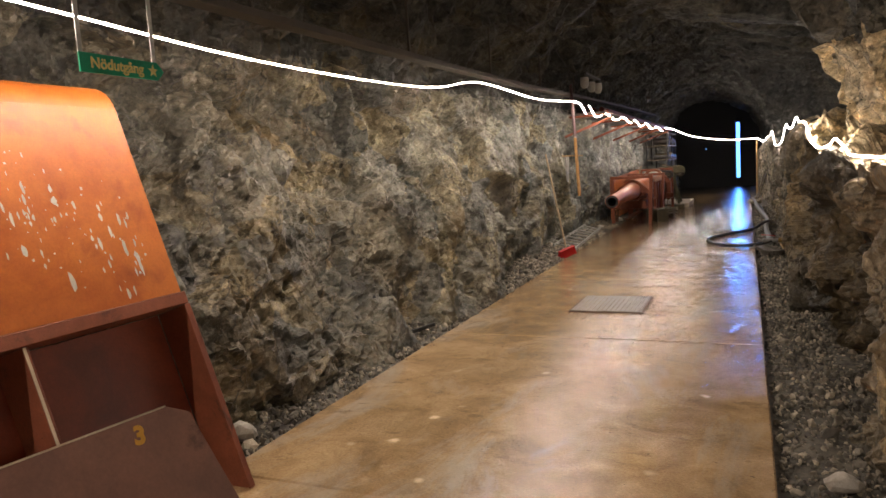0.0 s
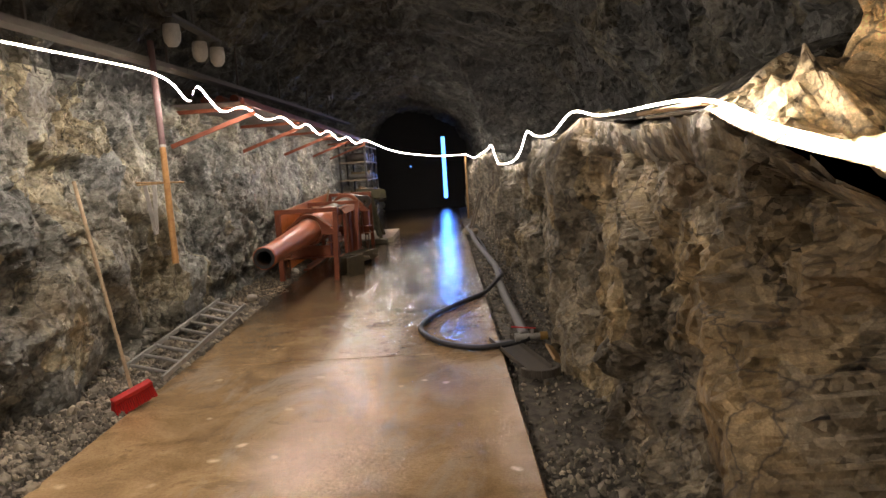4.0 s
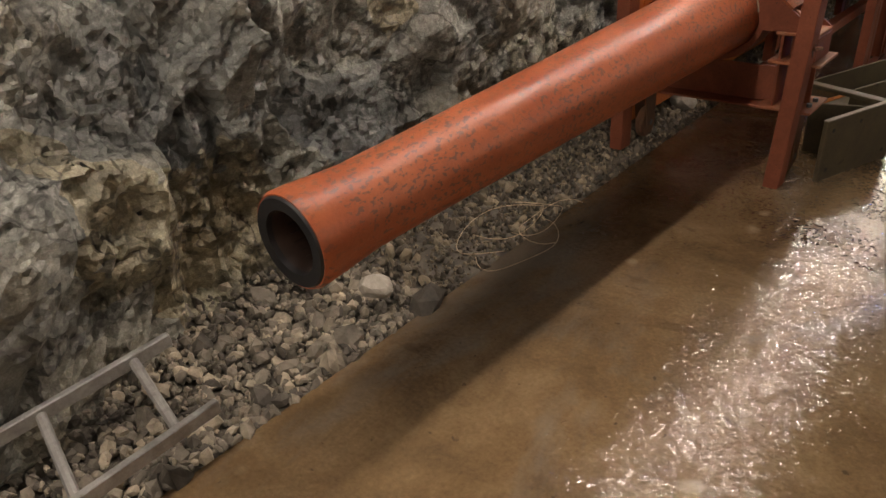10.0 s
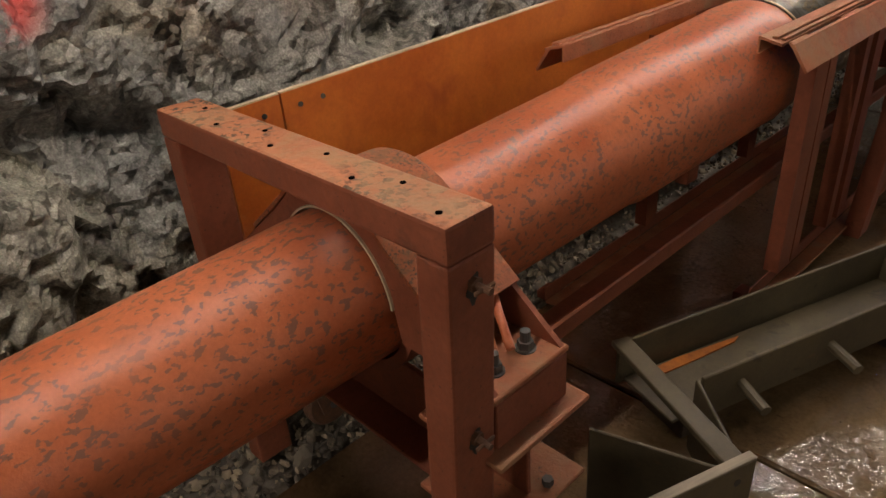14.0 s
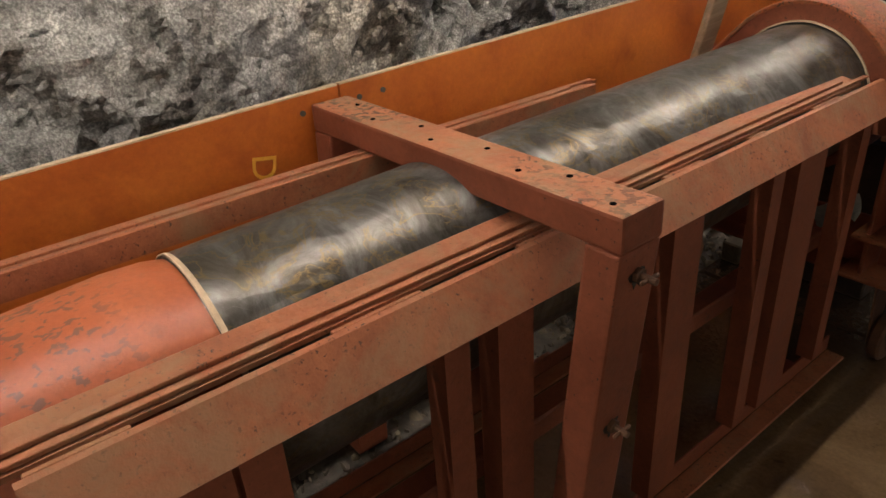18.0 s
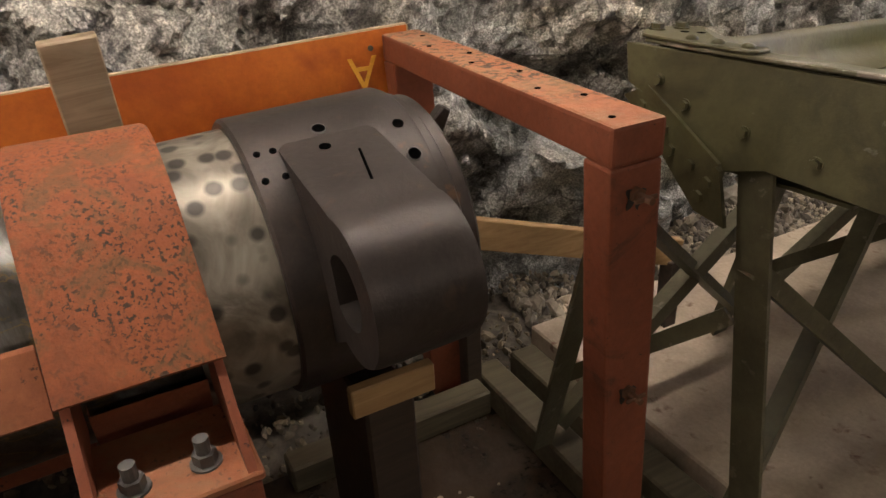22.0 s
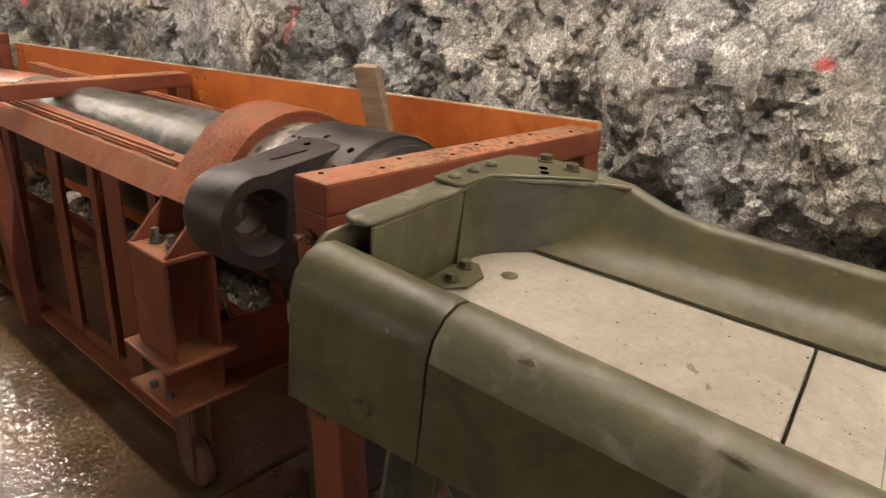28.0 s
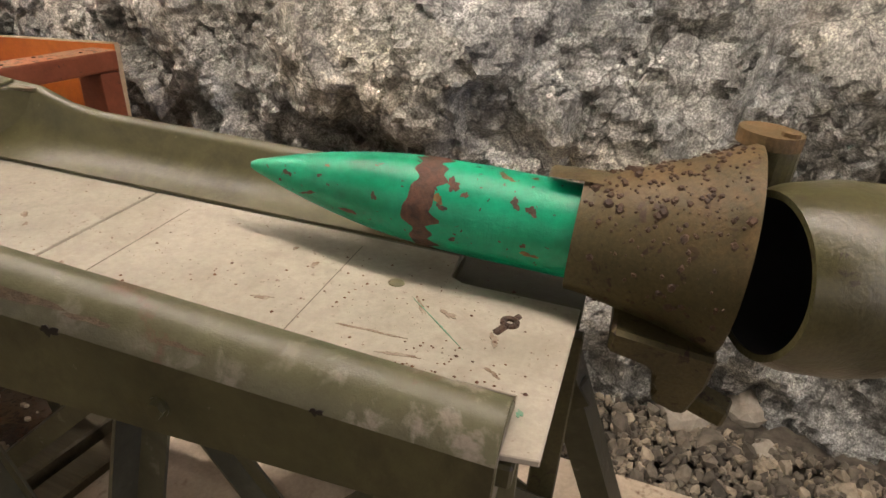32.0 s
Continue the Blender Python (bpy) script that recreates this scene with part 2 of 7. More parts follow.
def concrete_material():
    m, ns, ls, b = mat("wet_concrete")
    p = coords(ns, ls)
    big = noise_tex(ns, ls, p, 0.7, 6, 0.62, 0.7)
    mid = noise_tex(ns, ls, p, 3.0, 8, 0.68, 0.5)
    fine = noise_tex(ns, ls, p, 70.0, 5, 0.7)
    r1 = ramp(ns, [(0.32, (0.088, 0.055, 0.026)), (0.48, (0.132, 0.082, 0.037)), (0.62, (0.166, 0.108, 0.052)), (0.74, (0.20, 0.14, 0.076))])
    ls.new(mid, r1.inputs[0])
    r2 = ramp(ns, [(0.34, (0.72, 0.68, 0.62)), (0.6, (1.08, 1.05, 1.0))])
    ls.new(big, r2.inputs[0])
    c = mixc(ns, ls, 0.9, r1.outputs[0], r2.outputs[0], "MULTIPLY")
    rf = ramp(ns, [(0.3, grey(0.65)), (0.7, grey(1.25))])
    ls.new(fine, rf.inputs[0])
    c = mixc(ns, ls, 0.6, c, rf.outputs[0], "MULTIPLY")
    # grey worn stretches with the aggregate showing
    gw = noise_tex(ns, ls, stretched(ns, ls, p, (1.6, 0.55, 1.0)), 1.1, 6, 0.66, 0.6)
    rg = ramp(ns, [(0.52, grey(0.0)), (0.66, grey(0.6))])
    ls.new(gw, rg.inputs[0])
    c = mixc(ns, ls, rg.outputs[0], c, (0.15, 0.125, 0.09))
    # pale drip spots
    flat = stretched(ns, ls, p, (1, 1, 0))
    dn = nod(ns, "ShaderNodeTexNoise", Scale=7.0, Detail=3.0)
    ls.new(flat, dn.inputs["Vector"])
    wv = ns.new("ShaderNodeVectorMath")
    wv.operation = "MULTIPLY_ADD"
    wv.inputs[1].default_value = (0.09, 0.09, 0)
    ls.new(dn.outputs["Color"], wv.inputs[0])
    ls.new(flat, wv.inputs[2])
    v = nod(ns, "ShaderNodeTexVoronoi", Scale=4.2, Randomness=1.0)
    ls.new(wv.outputs[0], v.inputs["Vector"])
    rv = ramp(ns, [(0.06, grey(0.7)), (0.16, grey(0.0))])
    ls.new(v.outputs["Distance"], rv.inputs[0])
    sp = noise_tex(ns, ls, p, 0.9, 3)
    rsp = ramp(ns, [(0.46, grey(0.0)), (0.58, grey(1.0))])
    ls.new(sp, rsp.inputs[0])
    c = mixc(ns, ls, mul(ns, ls, rv.outputs[0], rsp.outputs[0]), c, (0.36, 0.27, 0.16))
    dk = noise_tex(ns, ls, stretched(ns, ls, p, (1.0, 1.7, 1.0)), 2.3, 4, 0.55, 0.4)
    rdk = ramp(ns, [(0.64, grey(0.0)), (0.68, grey(0.45))])
    ls.new(dk, rdk.inputs[0])
    c = mixc(ns, ls, rdk.outputs[0], c, (0.05, 0.03, 0.014))
    sc = noise_tex(ns, ls, p, 26.0, 3, 0.5, 0.4)
    rsc = ramp(ns, [(0.70, grey(0.0)), (0.74, grey(0.7))])
    ls.new(sc, rsc.inputs[0])
    c = mixc(ns, ls, rsc.outputs[0], c, (0.04, 0.026, 0.014))
    # black-brown grime trodden in by the breech, ragged border; also darkened for shade there
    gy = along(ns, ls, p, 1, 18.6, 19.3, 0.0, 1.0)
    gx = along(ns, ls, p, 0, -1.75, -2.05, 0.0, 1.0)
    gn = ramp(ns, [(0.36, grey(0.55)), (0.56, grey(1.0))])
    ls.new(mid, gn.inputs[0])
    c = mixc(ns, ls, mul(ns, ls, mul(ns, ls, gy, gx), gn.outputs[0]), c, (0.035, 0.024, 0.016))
    c = mixc(ns, ls, 1.0, c, (1.04, 1.11, 1.26), "MULTIPLY")
    # floor colour raised towards the mouth in place of stronger light there
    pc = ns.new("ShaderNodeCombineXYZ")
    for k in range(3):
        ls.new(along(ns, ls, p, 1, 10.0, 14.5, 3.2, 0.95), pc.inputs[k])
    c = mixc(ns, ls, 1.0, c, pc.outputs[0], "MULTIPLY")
    ls.new(c, b.inputs["Base Color"])
    # wet film: smooth puddles between rougher, grainy stretches
    wet = noise_tex(ns, ls, p, 1.5, 8, 0.7, 0.6)
    rw = ramp(ns, [(0.36, grey(0.06)), (0.50, grey(0.09)), (0.66, grey(0.14))])
    ls.new(wet, rw.inputs[0])
    ls.new(rw.outputs[0], b.inputs["Roughness"])
    b.inputs["Specular IOR Level"].default_value = 0.75
    dry = ramp(ns, [(0.34, grey(0.4)), (0.58, grey(1.0))])
    ls.new(wet, dry.inputs[0])
    rip = noise_tex(ns, ls, p, 60.0, 2, 0.5)
    pits = nod(ns, "ShaderNodeTexVoronoi", Scale=85.0)
    ls.new(p, pits.inputs["Vector"])
    swell = noise_tex(ns, ls, p, 4.0, 3, 0.5)
    n0 = bump(ns, ls, b, swell, 0.06, 0.006)
    n1 = bump(ns, ls, b, mul(ns, ls, rip, dry.outputs[0]), 1.0, 0.0021, n0)
    bump(ns, ls, b, mul(ns, ls, facet(ns, ls, pits, p), dry.outputs[0]), 1.0, 0.22, n1)
    return m


def flecked_paint():
    """Orange-red paint with dense small grey-brown flecks, in denser and sparser fields."""
    m, ns, ls, b = mat("orange_red_barrel_paint")
    p = objco(ns, ls)
    n = noise_tex(ns, ls, p, 2.4, 7, 0.65, 0.4)
    r = ramp(ns, [(0.35, (0.33, 0.076, 0.026)), (0.62, (0.44, 0.125, 0.048))])
    ls.new(n, r.inputs[0])
    c = r.outputs[0]
    f = noise_tex(ns, ls, p, 110.0, 4, 0.7)
    rf = ramp(ns, [(0.3, grey(0.8)), (0.7, grey(1.15))])
    ls.new(f, rf.inputs[0])
    c = mixc(ns, ls, 0.6, c, rf.outputs[0], "MULTIPLY")
    fl = noise_tex(ns, ls, stretched(ns, ls, p, (1.0, 0.62, 1.0), (0.0, 0.0, 0.6)), 84.0, 2.5, 0.5, 0.3)
    rs = ramp(ns, [(0.555, grey(0)), (0.595, grey(0.72))])
    ls.new(fl, rs.inputs[0])
    dens = noise_tex(ns, ls, p, 2.8, 4, 0.6)
    rd = ramp(ns, [(0.36, grey(0.1)), (0.52, grey(1.0))])
    ls.new(dens, rd.inputs[0])
    clean = along(ns, ls, p, 1, 4.02, 4.12, 1.0, 0.0)
    c = mixc(ns, ls, mul(ns, ls, mul(ns, ls, rs.outputs[0], rd.outputs[0]), clean), c, (0.105, 0.068, 0.055))
    soft = noise_tex(ns, ls, p, 16.0, 5, 0.65, 0.3)
    ro = ramp(ns, [(0.58, grey(0)), (0.75, grey(0.35))])
    ls.new(soft, ro.inputs[0])
    c = mixc(ns, ls, ro.outputs[0], c, (0.20, 0.09, 0.055))
    ls.new(c, b.inputs["Base Color"])
    rr = ramp(ns, [(0.3, grey(0.30)), (0.7, grey(0.5))])
    ls.new(n, rr.inputs[0])
    ls.new(rr.outputs[0], b.inputs["Roughness"])
    n1 = bump(ns, ls, b, fl, 0.12, 0.004)
    bump(ns, ls, b, f, 0.2, 0.003, n1)
    return m


def greased_steel():
    """Dark bare steel under smeared, dried grease: brown streaks with golden edges, wavy gloss."""
    m, ns, ls, b = mat("bare_greased_steel")
    p = objco(ns, ls)
    n = noise_tex(ns, ls, stretched(ns, ls, p, (1.0, 1.6, 1.0), (0, 0, 0.5)), 7.0, 8, 0.7, 0.8)
    r = ramp(ns, [(0.36, (0.044, 0.036, 0.026)), (0.5, (0.105, 0.10, 0.088)), (0.66, (0.215, 0.21, 0.20))])
    ls.new(n, r.inputs[0])
    c = r.outputs[0]
    e = noise_tex(ns, ls, stretched(ns, ls, p, (1.0, 0.8, 1.0)), 15.0, 5, 0.62, 1.0)
    band = ramp(ns, [(0.50, grey(0)), (0.535, grey(0.8)), (0.56, grey(0.1)), (0.7, grey(0.0))])
    ls.new(e, band.inputs[0])
    where = noise_tex(ns, ls, p, 2.6, 4, 0.6)
    rw = ramp(ns, [(0.38, grey(0.15)), (0.54, grey(1.0))])
    ls.new(where, rw.inputs[0])
    c = mixc(ns, ls, mul(ns, ls, band.outputs[0], rw.outputs[0]), c, (0.19, 0.135, 0.05))
    ls.new(c, b.inputs["Base Color"])
    b.inputs["Metallic"].default_value = 0.65
    rr = ramp(ns, [(0.35, grey(0.30)), (0.65, grey(0.42))])
    ls.new(e, rr.inputs[0])
    ls.new(rr.outputs[0], b.inputs["Roughness"])
    smear = noise_tex(ns, ls, stretched(ns, ls, p, (1.0, 1.3, 1.0), (0, 0.4, 0.7)), 30.0, 3, 0.5, 0.6)
    n1 = bump(ns, ls, b, smear, 0.5, 0.0010)
    wr = nod(ns, "ShaderNodeTexNoise", Scale=14.0, Detail=3.0)
    ls.new(p, wr.inputs["Vector"])
    wp = ns.new("ShaderNodeVectorMath")
    wp.operation = "MULTIPLY_ADD"
    wp.inputs[1].default_value = (0.015, 0.015, 0.015)
    ls.new(wr.outputs["Color"], wp.inputs[0])
    ls.new(stretched(ns, ls, p, (1.0, 0.45, 1.0), (0, 0, 0.4)), wp.inputs[2])
    vo = nod(ns, "ShaderNodeTexVoronoi", Scale=46.0)
    ls.new(wp.outputs[0], vo.inputs["Vector"])
    bump(ns, ls, b, facet(ns, ls, vo, wp.outputs[0]), 1.0, 0.14, n1)
    return m


def crusted(name, base, dark, crust, scale=30.0, lo=0.54, hi=0.60, gloss=0.52, top=None):
    """Old paint flaking off in a thick broken crust."""
    m, ns, ls, b = mat(name)
    p = objco(ns, ls)
    n = noise_tex(ns, ls, p, 5.0, 8, 0.68, 0.4)
    r = ramp(ns, [(0.34, dark), (0.62, base)])
    ls.new(n, r.inputs[0])
    f = noise_tex(ns, ls, p, scale, 6, 0.62, 0.6)
    q = noise_tex(ns, ls, p, 4.0, 4, 0.6)
    rq = ramp(ns, [(0.36, grey(0.0)), (0.50, grey(1.0))])
    ls.new(q, rq.inputs[0])
    rf = ramp(ns, [(lo, grey(0)), (hi, grey(1))])
    ls.new(f, rf.inputs[0])
    k = mul(ns, ls, rf.outputs[0], rq.outputs[0])
    c = mixc(ns, ls, k, r.outputs[0], crust)
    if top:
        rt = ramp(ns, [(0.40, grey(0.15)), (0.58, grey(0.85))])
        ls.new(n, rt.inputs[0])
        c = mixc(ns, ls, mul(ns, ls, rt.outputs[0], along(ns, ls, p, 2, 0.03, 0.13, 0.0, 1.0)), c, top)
    g = noise_tex(ns, ls, p, 160.0, 4, 0.7)
    rg = ramp(ns, [(0.3, grey(0.6)), (0.7, grey(1.35))])
    ls.new(g, rg.inputs[0])
    c = mixc(ns, ls, 0.7, c, rg.outputs[0], "MULTIPLY")
    ls.new(c, b.inputs["Base Color"])
    b.inputs["Roughness"].default_value = gloss
    b.inputs["Specular IOR Level"].default_value = 0.3 if gloss > 0.4 else 0.6
    n1 = bump(ns, ls, b, k, -0.9, 0.008)
    n2 = bump(ns, ls, b, f, 0.2, 0.008, n1)
    bump(ns, ls, b, g, 0.3, 0.002, n2)
    return m


def swirled_steel():
    """Bronze-grey ring with bright polished swirls and dark round stains."""
    m, ns, ls, b = mat("swirled_bronze_steel")
    p = objco(ns, ls)
    w = noise_tex(ns, ls, p, 9.0, 4, 0.55, 0.9)
    r = ramp(ns, [(0.34, (0.15, 0.13, 0.10)), (0.50, (0.27, 0.245, 0.195)), (0.66, (0.42, 0.385, 0.31))])
    ls.new(w, r.inputs[0])
    v = nod(ns, "ShaderNodeTexVoronoi", Scale=24.0, Randomness=0.7)
    ls.new(p, v.inputs["Vector"])
    rv = ramp(ns, [(0.24, grey(0.85)), (0.40, grey(0.0))])
    ls.new(v.outputs["Distance"], rv.inputs[0])
    ls.new(mixc(ns, ls, rv.outputs[0], r.outputs[0], (0.03, 0.026, 0.024)), b.inputs["Base Color"])
    b.inputs["Metallic"].default_value = 0.45
    b.inputs["Roughness"].default_value = 0.38
    bump(ns, ls, b, w, 0.4, 0.008)
    return m


def simple(name, col, rough=0.5, metal=0.0, col2=None, scale=6.0, spots=None, spot_scale=18.0, spot_lo=0.6, spot_hi=0.66, bump_s=0.15, bump_scale=80.0, world_co=True, rough2=None, dust=None, spec=0.5):
    """Painted or raw surface: two-tone mottling, optional sharper spots of wear, fine relief."""
    m, ns, ls, b = mat(name)
    p = coords(ns, ls) if world_co else objco(ns, ls)
    col2 = col2 or tuple(v * 0.65 for v in col)
    n = noise_tex(ns, ls, p, scale, 8, 0.68, 0.4)
    r = ramp(ns, [(0.34, col2), (0.62, col)])
    ls.new(n, r.inputs[0])
    c = r.outputs[0]
    f = noise_tex(ns, ls, p, bump_scale, 5, 0.7)
    rf = ramp(ns, [(0.3, grey(0.78)), (0.7, grey(1.15))])
    ls.new(f, rf.inputs[0])
    c = mixc(ns, ls, 0.6, c, rf.outputs[0], "MULTIPLY")
    if spots:
        s = noise_tex(ns, ls, p, spot_scale, 5, 0.6, 0.3)
        rs = ramp(ns, [(spot_lo, grey(0)), (spot_hi, grey(1))])
        ls.new(s, rs.inputs[0])
        field = noise_tex(ns, ls, p, max(2.5, spot_scale / 14), 4, 0.6, 0.3)
        rq = ramp(ns, [(0.40, grey(0.12)), (0.56, grey(1.0))])
        ls.new(field, rq.inputs[0])
        c = mixc(ns, ls, mul(ns, ls, rs.outputs[0], rq.outputs[0]), c, spots)
    if dust:
        t = noise_tex(ns, ls, p, dust[1], 7, 0.7, 0.5)
        rt = ramp(ns, [(dust[2], grey(0)), (dust[3], grey(dust[4]))])
        ls.new(t, rt.inputs[0])
        c = mixc(ns, ls, rt.outputs[0], c, dust[0])
    ls.new(c, b.inputs["Base Color"])
    rr = ramp(ns, [(0.3, grey(rough)), (0.7, grey(rough2 if rough2 is not None else min(1, rough + 0.18)))])
    ls.new(n, rr.inputs[0])
    ls.new(rr.outputs[0], b.inputs["Roughness"])
    b.inputs["Metallic"].default_value = metal
    b.inputs["Specular IOR Level"].default_value = spec
    bump(ns, ls, b, f, bump_s, 0.004)
    return m


def wood(name, a, c2, rough=0.6, stretch=(18, 1.2, 18), axis_obj=True):
    m, ns, ls, b = mat(name)
    p = objco(ns, ls) if axis_obj else coords(ns, ls)
    mp = ns.new("ShaderNodeMapping")
    mp.inputs["Scale"].default_value = stretch
    ls.new(p, mp.inputs["Vector"])
    n = noise_tex(ns, ls, mp.outputs[0], 2.0, 8, 0.65, 0.8)
    r = ramp(ns, [(0.33, c2), (0.62, a)])
    ls.new(n, r.inputs[0])
    d = noise_tex(ns, ls, p, 5.0, 5, 0.6)
    rd = ramp(ns, [(0.3, grey(0.7)), (0.65, grey(1.1))])
    ls.new(d, rd.inputs[0])
    ls.new(mixc(ns, ls, 0.8, r.outputs[0], rd.outputs[0], "MULTIPLY"), b.inputs["Base Color"])
    b.inputs["Roughness"].default_value = rough
    bump(ns, ls, b, n, 0.25, 0.004)
    return m


def glow(name, col, power):
    m, ns, ls, b = mat(name)
    b.inputs["Base Color"].default_value = (0.8, 0.8, 0.8, 1)
    b.inputs["Emission Color"].default_value = col
    b.inputs["Emission Strength"].default_value = power
    return m


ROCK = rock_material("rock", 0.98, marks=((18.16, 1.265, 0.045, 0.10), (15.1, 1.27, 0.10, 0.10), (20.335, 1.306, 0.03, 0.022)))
CONCRETE = concrete_material()
GRAVEL = simple("gravel_bed", (0.15, 0.13, 0.10), 0.7, col2=(0.03, 0.026, 0.021), scale=14, bump_s=0.9, bump_scale=55)
RED = simple("red_lead_paint", (0.245, 0.076, 0.038), 0.46, col2=(0.165, 0.048, 0.024), scale=5, spots=(0.055, 0.026, 0.020), spot_scale=130, spot_lo=0.64, spot_hi=0.68, bump_s=0.25, dust=((0.05, 0.026, 0.018), 5.5, 0.60, 0.70, 0.75), spec=0.3)
RED_TOP = simple("worn_red_lead", (0.36, 0.128, 0.058), 0.6, col2=(0.24, 0.082, 0.038), scale=9, spots=(0.075, 0.038, 0.026), spot_scale=130, spot_lo=0.60, spot_hi=0.65, bump_s=0.5, dust=((0.27, 0.15, 0.08), 7.0, 0.46, 0.64, 0.75), spec=0.3)
BEAM_RED = simple("dusty_chipped_red", (0.33, 0.098, 0.036), 0.6, col2=(0.22, 0.064, 0.025), scale=13, spots=(0.055, 0.032, 0.022), spot_scale=150, spot_lo=0.53, spot_hi=0.58, bump_s=0.7, dust=((0.15, 0.078, 0.038), 13.0, 0.50, 0.60, 0.75), spec=0.3)
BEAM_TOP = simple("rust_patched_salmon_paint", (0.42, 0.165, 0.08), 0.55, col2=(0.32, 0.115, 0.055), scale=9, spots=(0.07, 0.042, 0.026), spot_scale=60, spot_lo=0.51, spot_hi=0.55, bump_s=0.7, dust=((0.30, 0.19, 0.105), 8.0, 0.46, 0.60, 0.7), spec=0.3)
TUBE_RED = flecked_paint()
STEEL_TUBE = greased_steel()
DARK_STEEL = simple("blackened_steel", (0.066, 0.055, 0.049), 0.36, metal=0.45, col2=(0.036, 0.029, 0.026), scale=6, spots=(0.14, 0.085, 0.05), spot_scale=24, spot_lo=0.60, spot_hi=0.70, bump_s=0.25, dust=((0.10, 0.075, 0.058), 3.5, 0.52, 0.68, 0.6))
RUST = simple("brown_rust", (0.16, 0.075, 0.035), 0.75, col2=(0.07, 0.035, 0.02), scale=14, bump_s=0.5)
RUST_DARK = simple("dark_rust_crust", (0.085, 0.048, 0.026), 0.7, col2=(0.035, 0.02, 0.013), scale=60, bump_s=0.6)
RUST_DEEP = simple("oily_orange_rust", (0.30, 0.15, 0.06), 0.42, col2=(0.06, 0.034, 0.02), scale=12, spots=(0.22, 0.12, 0.04), spot_scale=30, spot_lo=0.6, spot_hi=0.7, bump_s=0.7, bump_scale=45)
PLY = simple("orange_varnished_ply", (0.50, 0.140, 0.018), 0.36, col2=(0.33, 0.072, 0.010), scale=2.4, spots=(0.26, 0.05, 0.010), spot_scale=5, spot_lo=0.56, spot_hi=0.75, bump_s=0.08, dust=((0.42, 0.22, 0.10), 4.0, 0.64, 0.72, 0.5))
WHITE_EDGE = simple("raw_ply_edge", (0.62, 0.48, 0.32), 0.8)
GREEN = simple("olive_green_paint", (0.108, 0.099, 0.044), 0.33, col2=(0.060, 0.056, 0.027), scale=4, spots=(0.19, 0.175, 0.13), spot_scale=42, spot_lo=0.68, spot_hi=0.72, bump_s=0.3, bump_scale=40, dust=((0.042, 0.036, 0.018), 5.0, 0.50, 0.64, 0.75))
GREEN_WORN = simple("worn_olive_rim", (0.125, 0.119, 0.064), 0.34, col2=(0.085, 0.081, 0.043), scale=5, spots=(0.25, 0.22, 0.175), spot_scale=20, spot_lo=0.53, spot_hi=0.63, bump_s=0.4, bump_scale=40, dust=((0.13, 0.075, 0.045), 9.0, 0.58, 0.66, 0.8))
TRAY = simple("dusty_tray_floor", (0.40, 0.365, 0.295), 0.55, col2=(0.28, 0.255, 0.20), scale=3, spots=(0.17, 0.115, 0.08), spot_scale=90, spot_lo=0.65, spot_hi=0.69, bump_s=0.2, dust=((0.25, 0.215, 0.165), 5.0, 0.50, 0.68, 0.7))
SHELL = simple("turquoise_green_paint", (0.0, 0.345, 0.175), 0.30, col2=(0.0, 0.22, 0.105), scale=7, spots=(0.07, 0.035, 0.02), spot_scale=75, spot_lo=0.67, spot_hi=0.69, bump_s=0.4, bump_scale=60)
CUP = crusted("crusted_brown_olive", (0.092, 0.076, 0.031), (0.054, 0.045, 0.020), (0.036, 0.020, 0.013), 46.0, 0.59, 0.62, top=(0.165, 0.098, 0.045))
ALU = simple("weathered_aluminium", (0.46, 0.45, 0.42), 0.42, metal=0.6, col2=(0.28, 0.27, 0.25), scale=12)
WOOD = wood("raw_pine", (0.46, 0.30, 0.14), (0.30, 0.18, 0.075))
WEATHERED = wood("weathered_pine", (0.42, 0.33, 0.215), (0.25, 0.185, 0.11))
WOOD_GREY = wood("greyed_board", (0.30, 0.25, 0.18), (0.16, 0.13, 0.09))
POLE = wood("varnished_pole", (0.50, 0.27, 0.09), (0.34, 0.16, 0.045), 0.4)
RUBBER = simple("black_rubber", (0.02, 0.02, 0.021), 0.4, col2=(0.012, 0.012, 0.013))
GREY_HOSE = simple("grey_hose", (0.20, 0.195, 0.185), 0.5)
REDPLASTIC = simple("red_plastic", (0.55, 0.012, 0.012), 0.4, col2=(0.42, 0.01, 0.01), scale=20)
WHITE = simple("white_enamel", (0.55, 0.53, 0.49), 0.4)
SIGN = simple("sign_green", (0.0, 0.30, 0.15), 0.4)
YELLOW = simple("sign_yellow", (0.85, 0.68, 0.25), 0.6)
DUCTGREY = simple("dusty_brown_duct", (0.105, 0.088, 0.07), 0.6, col2=(0.06, 0.05, 0.04), scale=3)
GREYPAINT = simple("grey_galvanised", (0.11, 0.106, 0.098), 0.5, metal=0.3)
BROWN_BOARD = simple("brown_board", (0.23, 0.105, 0.07), 0.5, col2=(0.15, 0.066, 0.045), scale=3, spots=(0.05, 0.02, 0.015), spot_scale=6, spot_lo=0.62, spot_hi=0.72)
MAROON = simple("maroon_inner_ply", (0.26, 0.055, 0.022), 0.4, col2=(0.15, 0.03, 0.013), scale=3)
MAUVE = simple("dull_mauve_paint", (0.15, 0.085, 0.082), 0.5, col2=(0.085, 0.05, 0.048), scale=9)
# glossless black for discs and slots that imitate the shade inside holes
HOLE = simple("hole_shade_black", (0.002, 0.002, 0.002), 1.0)
HOLE.node_tree.nodes["Principled BSDF"].inputs["Specular IOR Level"].default_value = 0.0
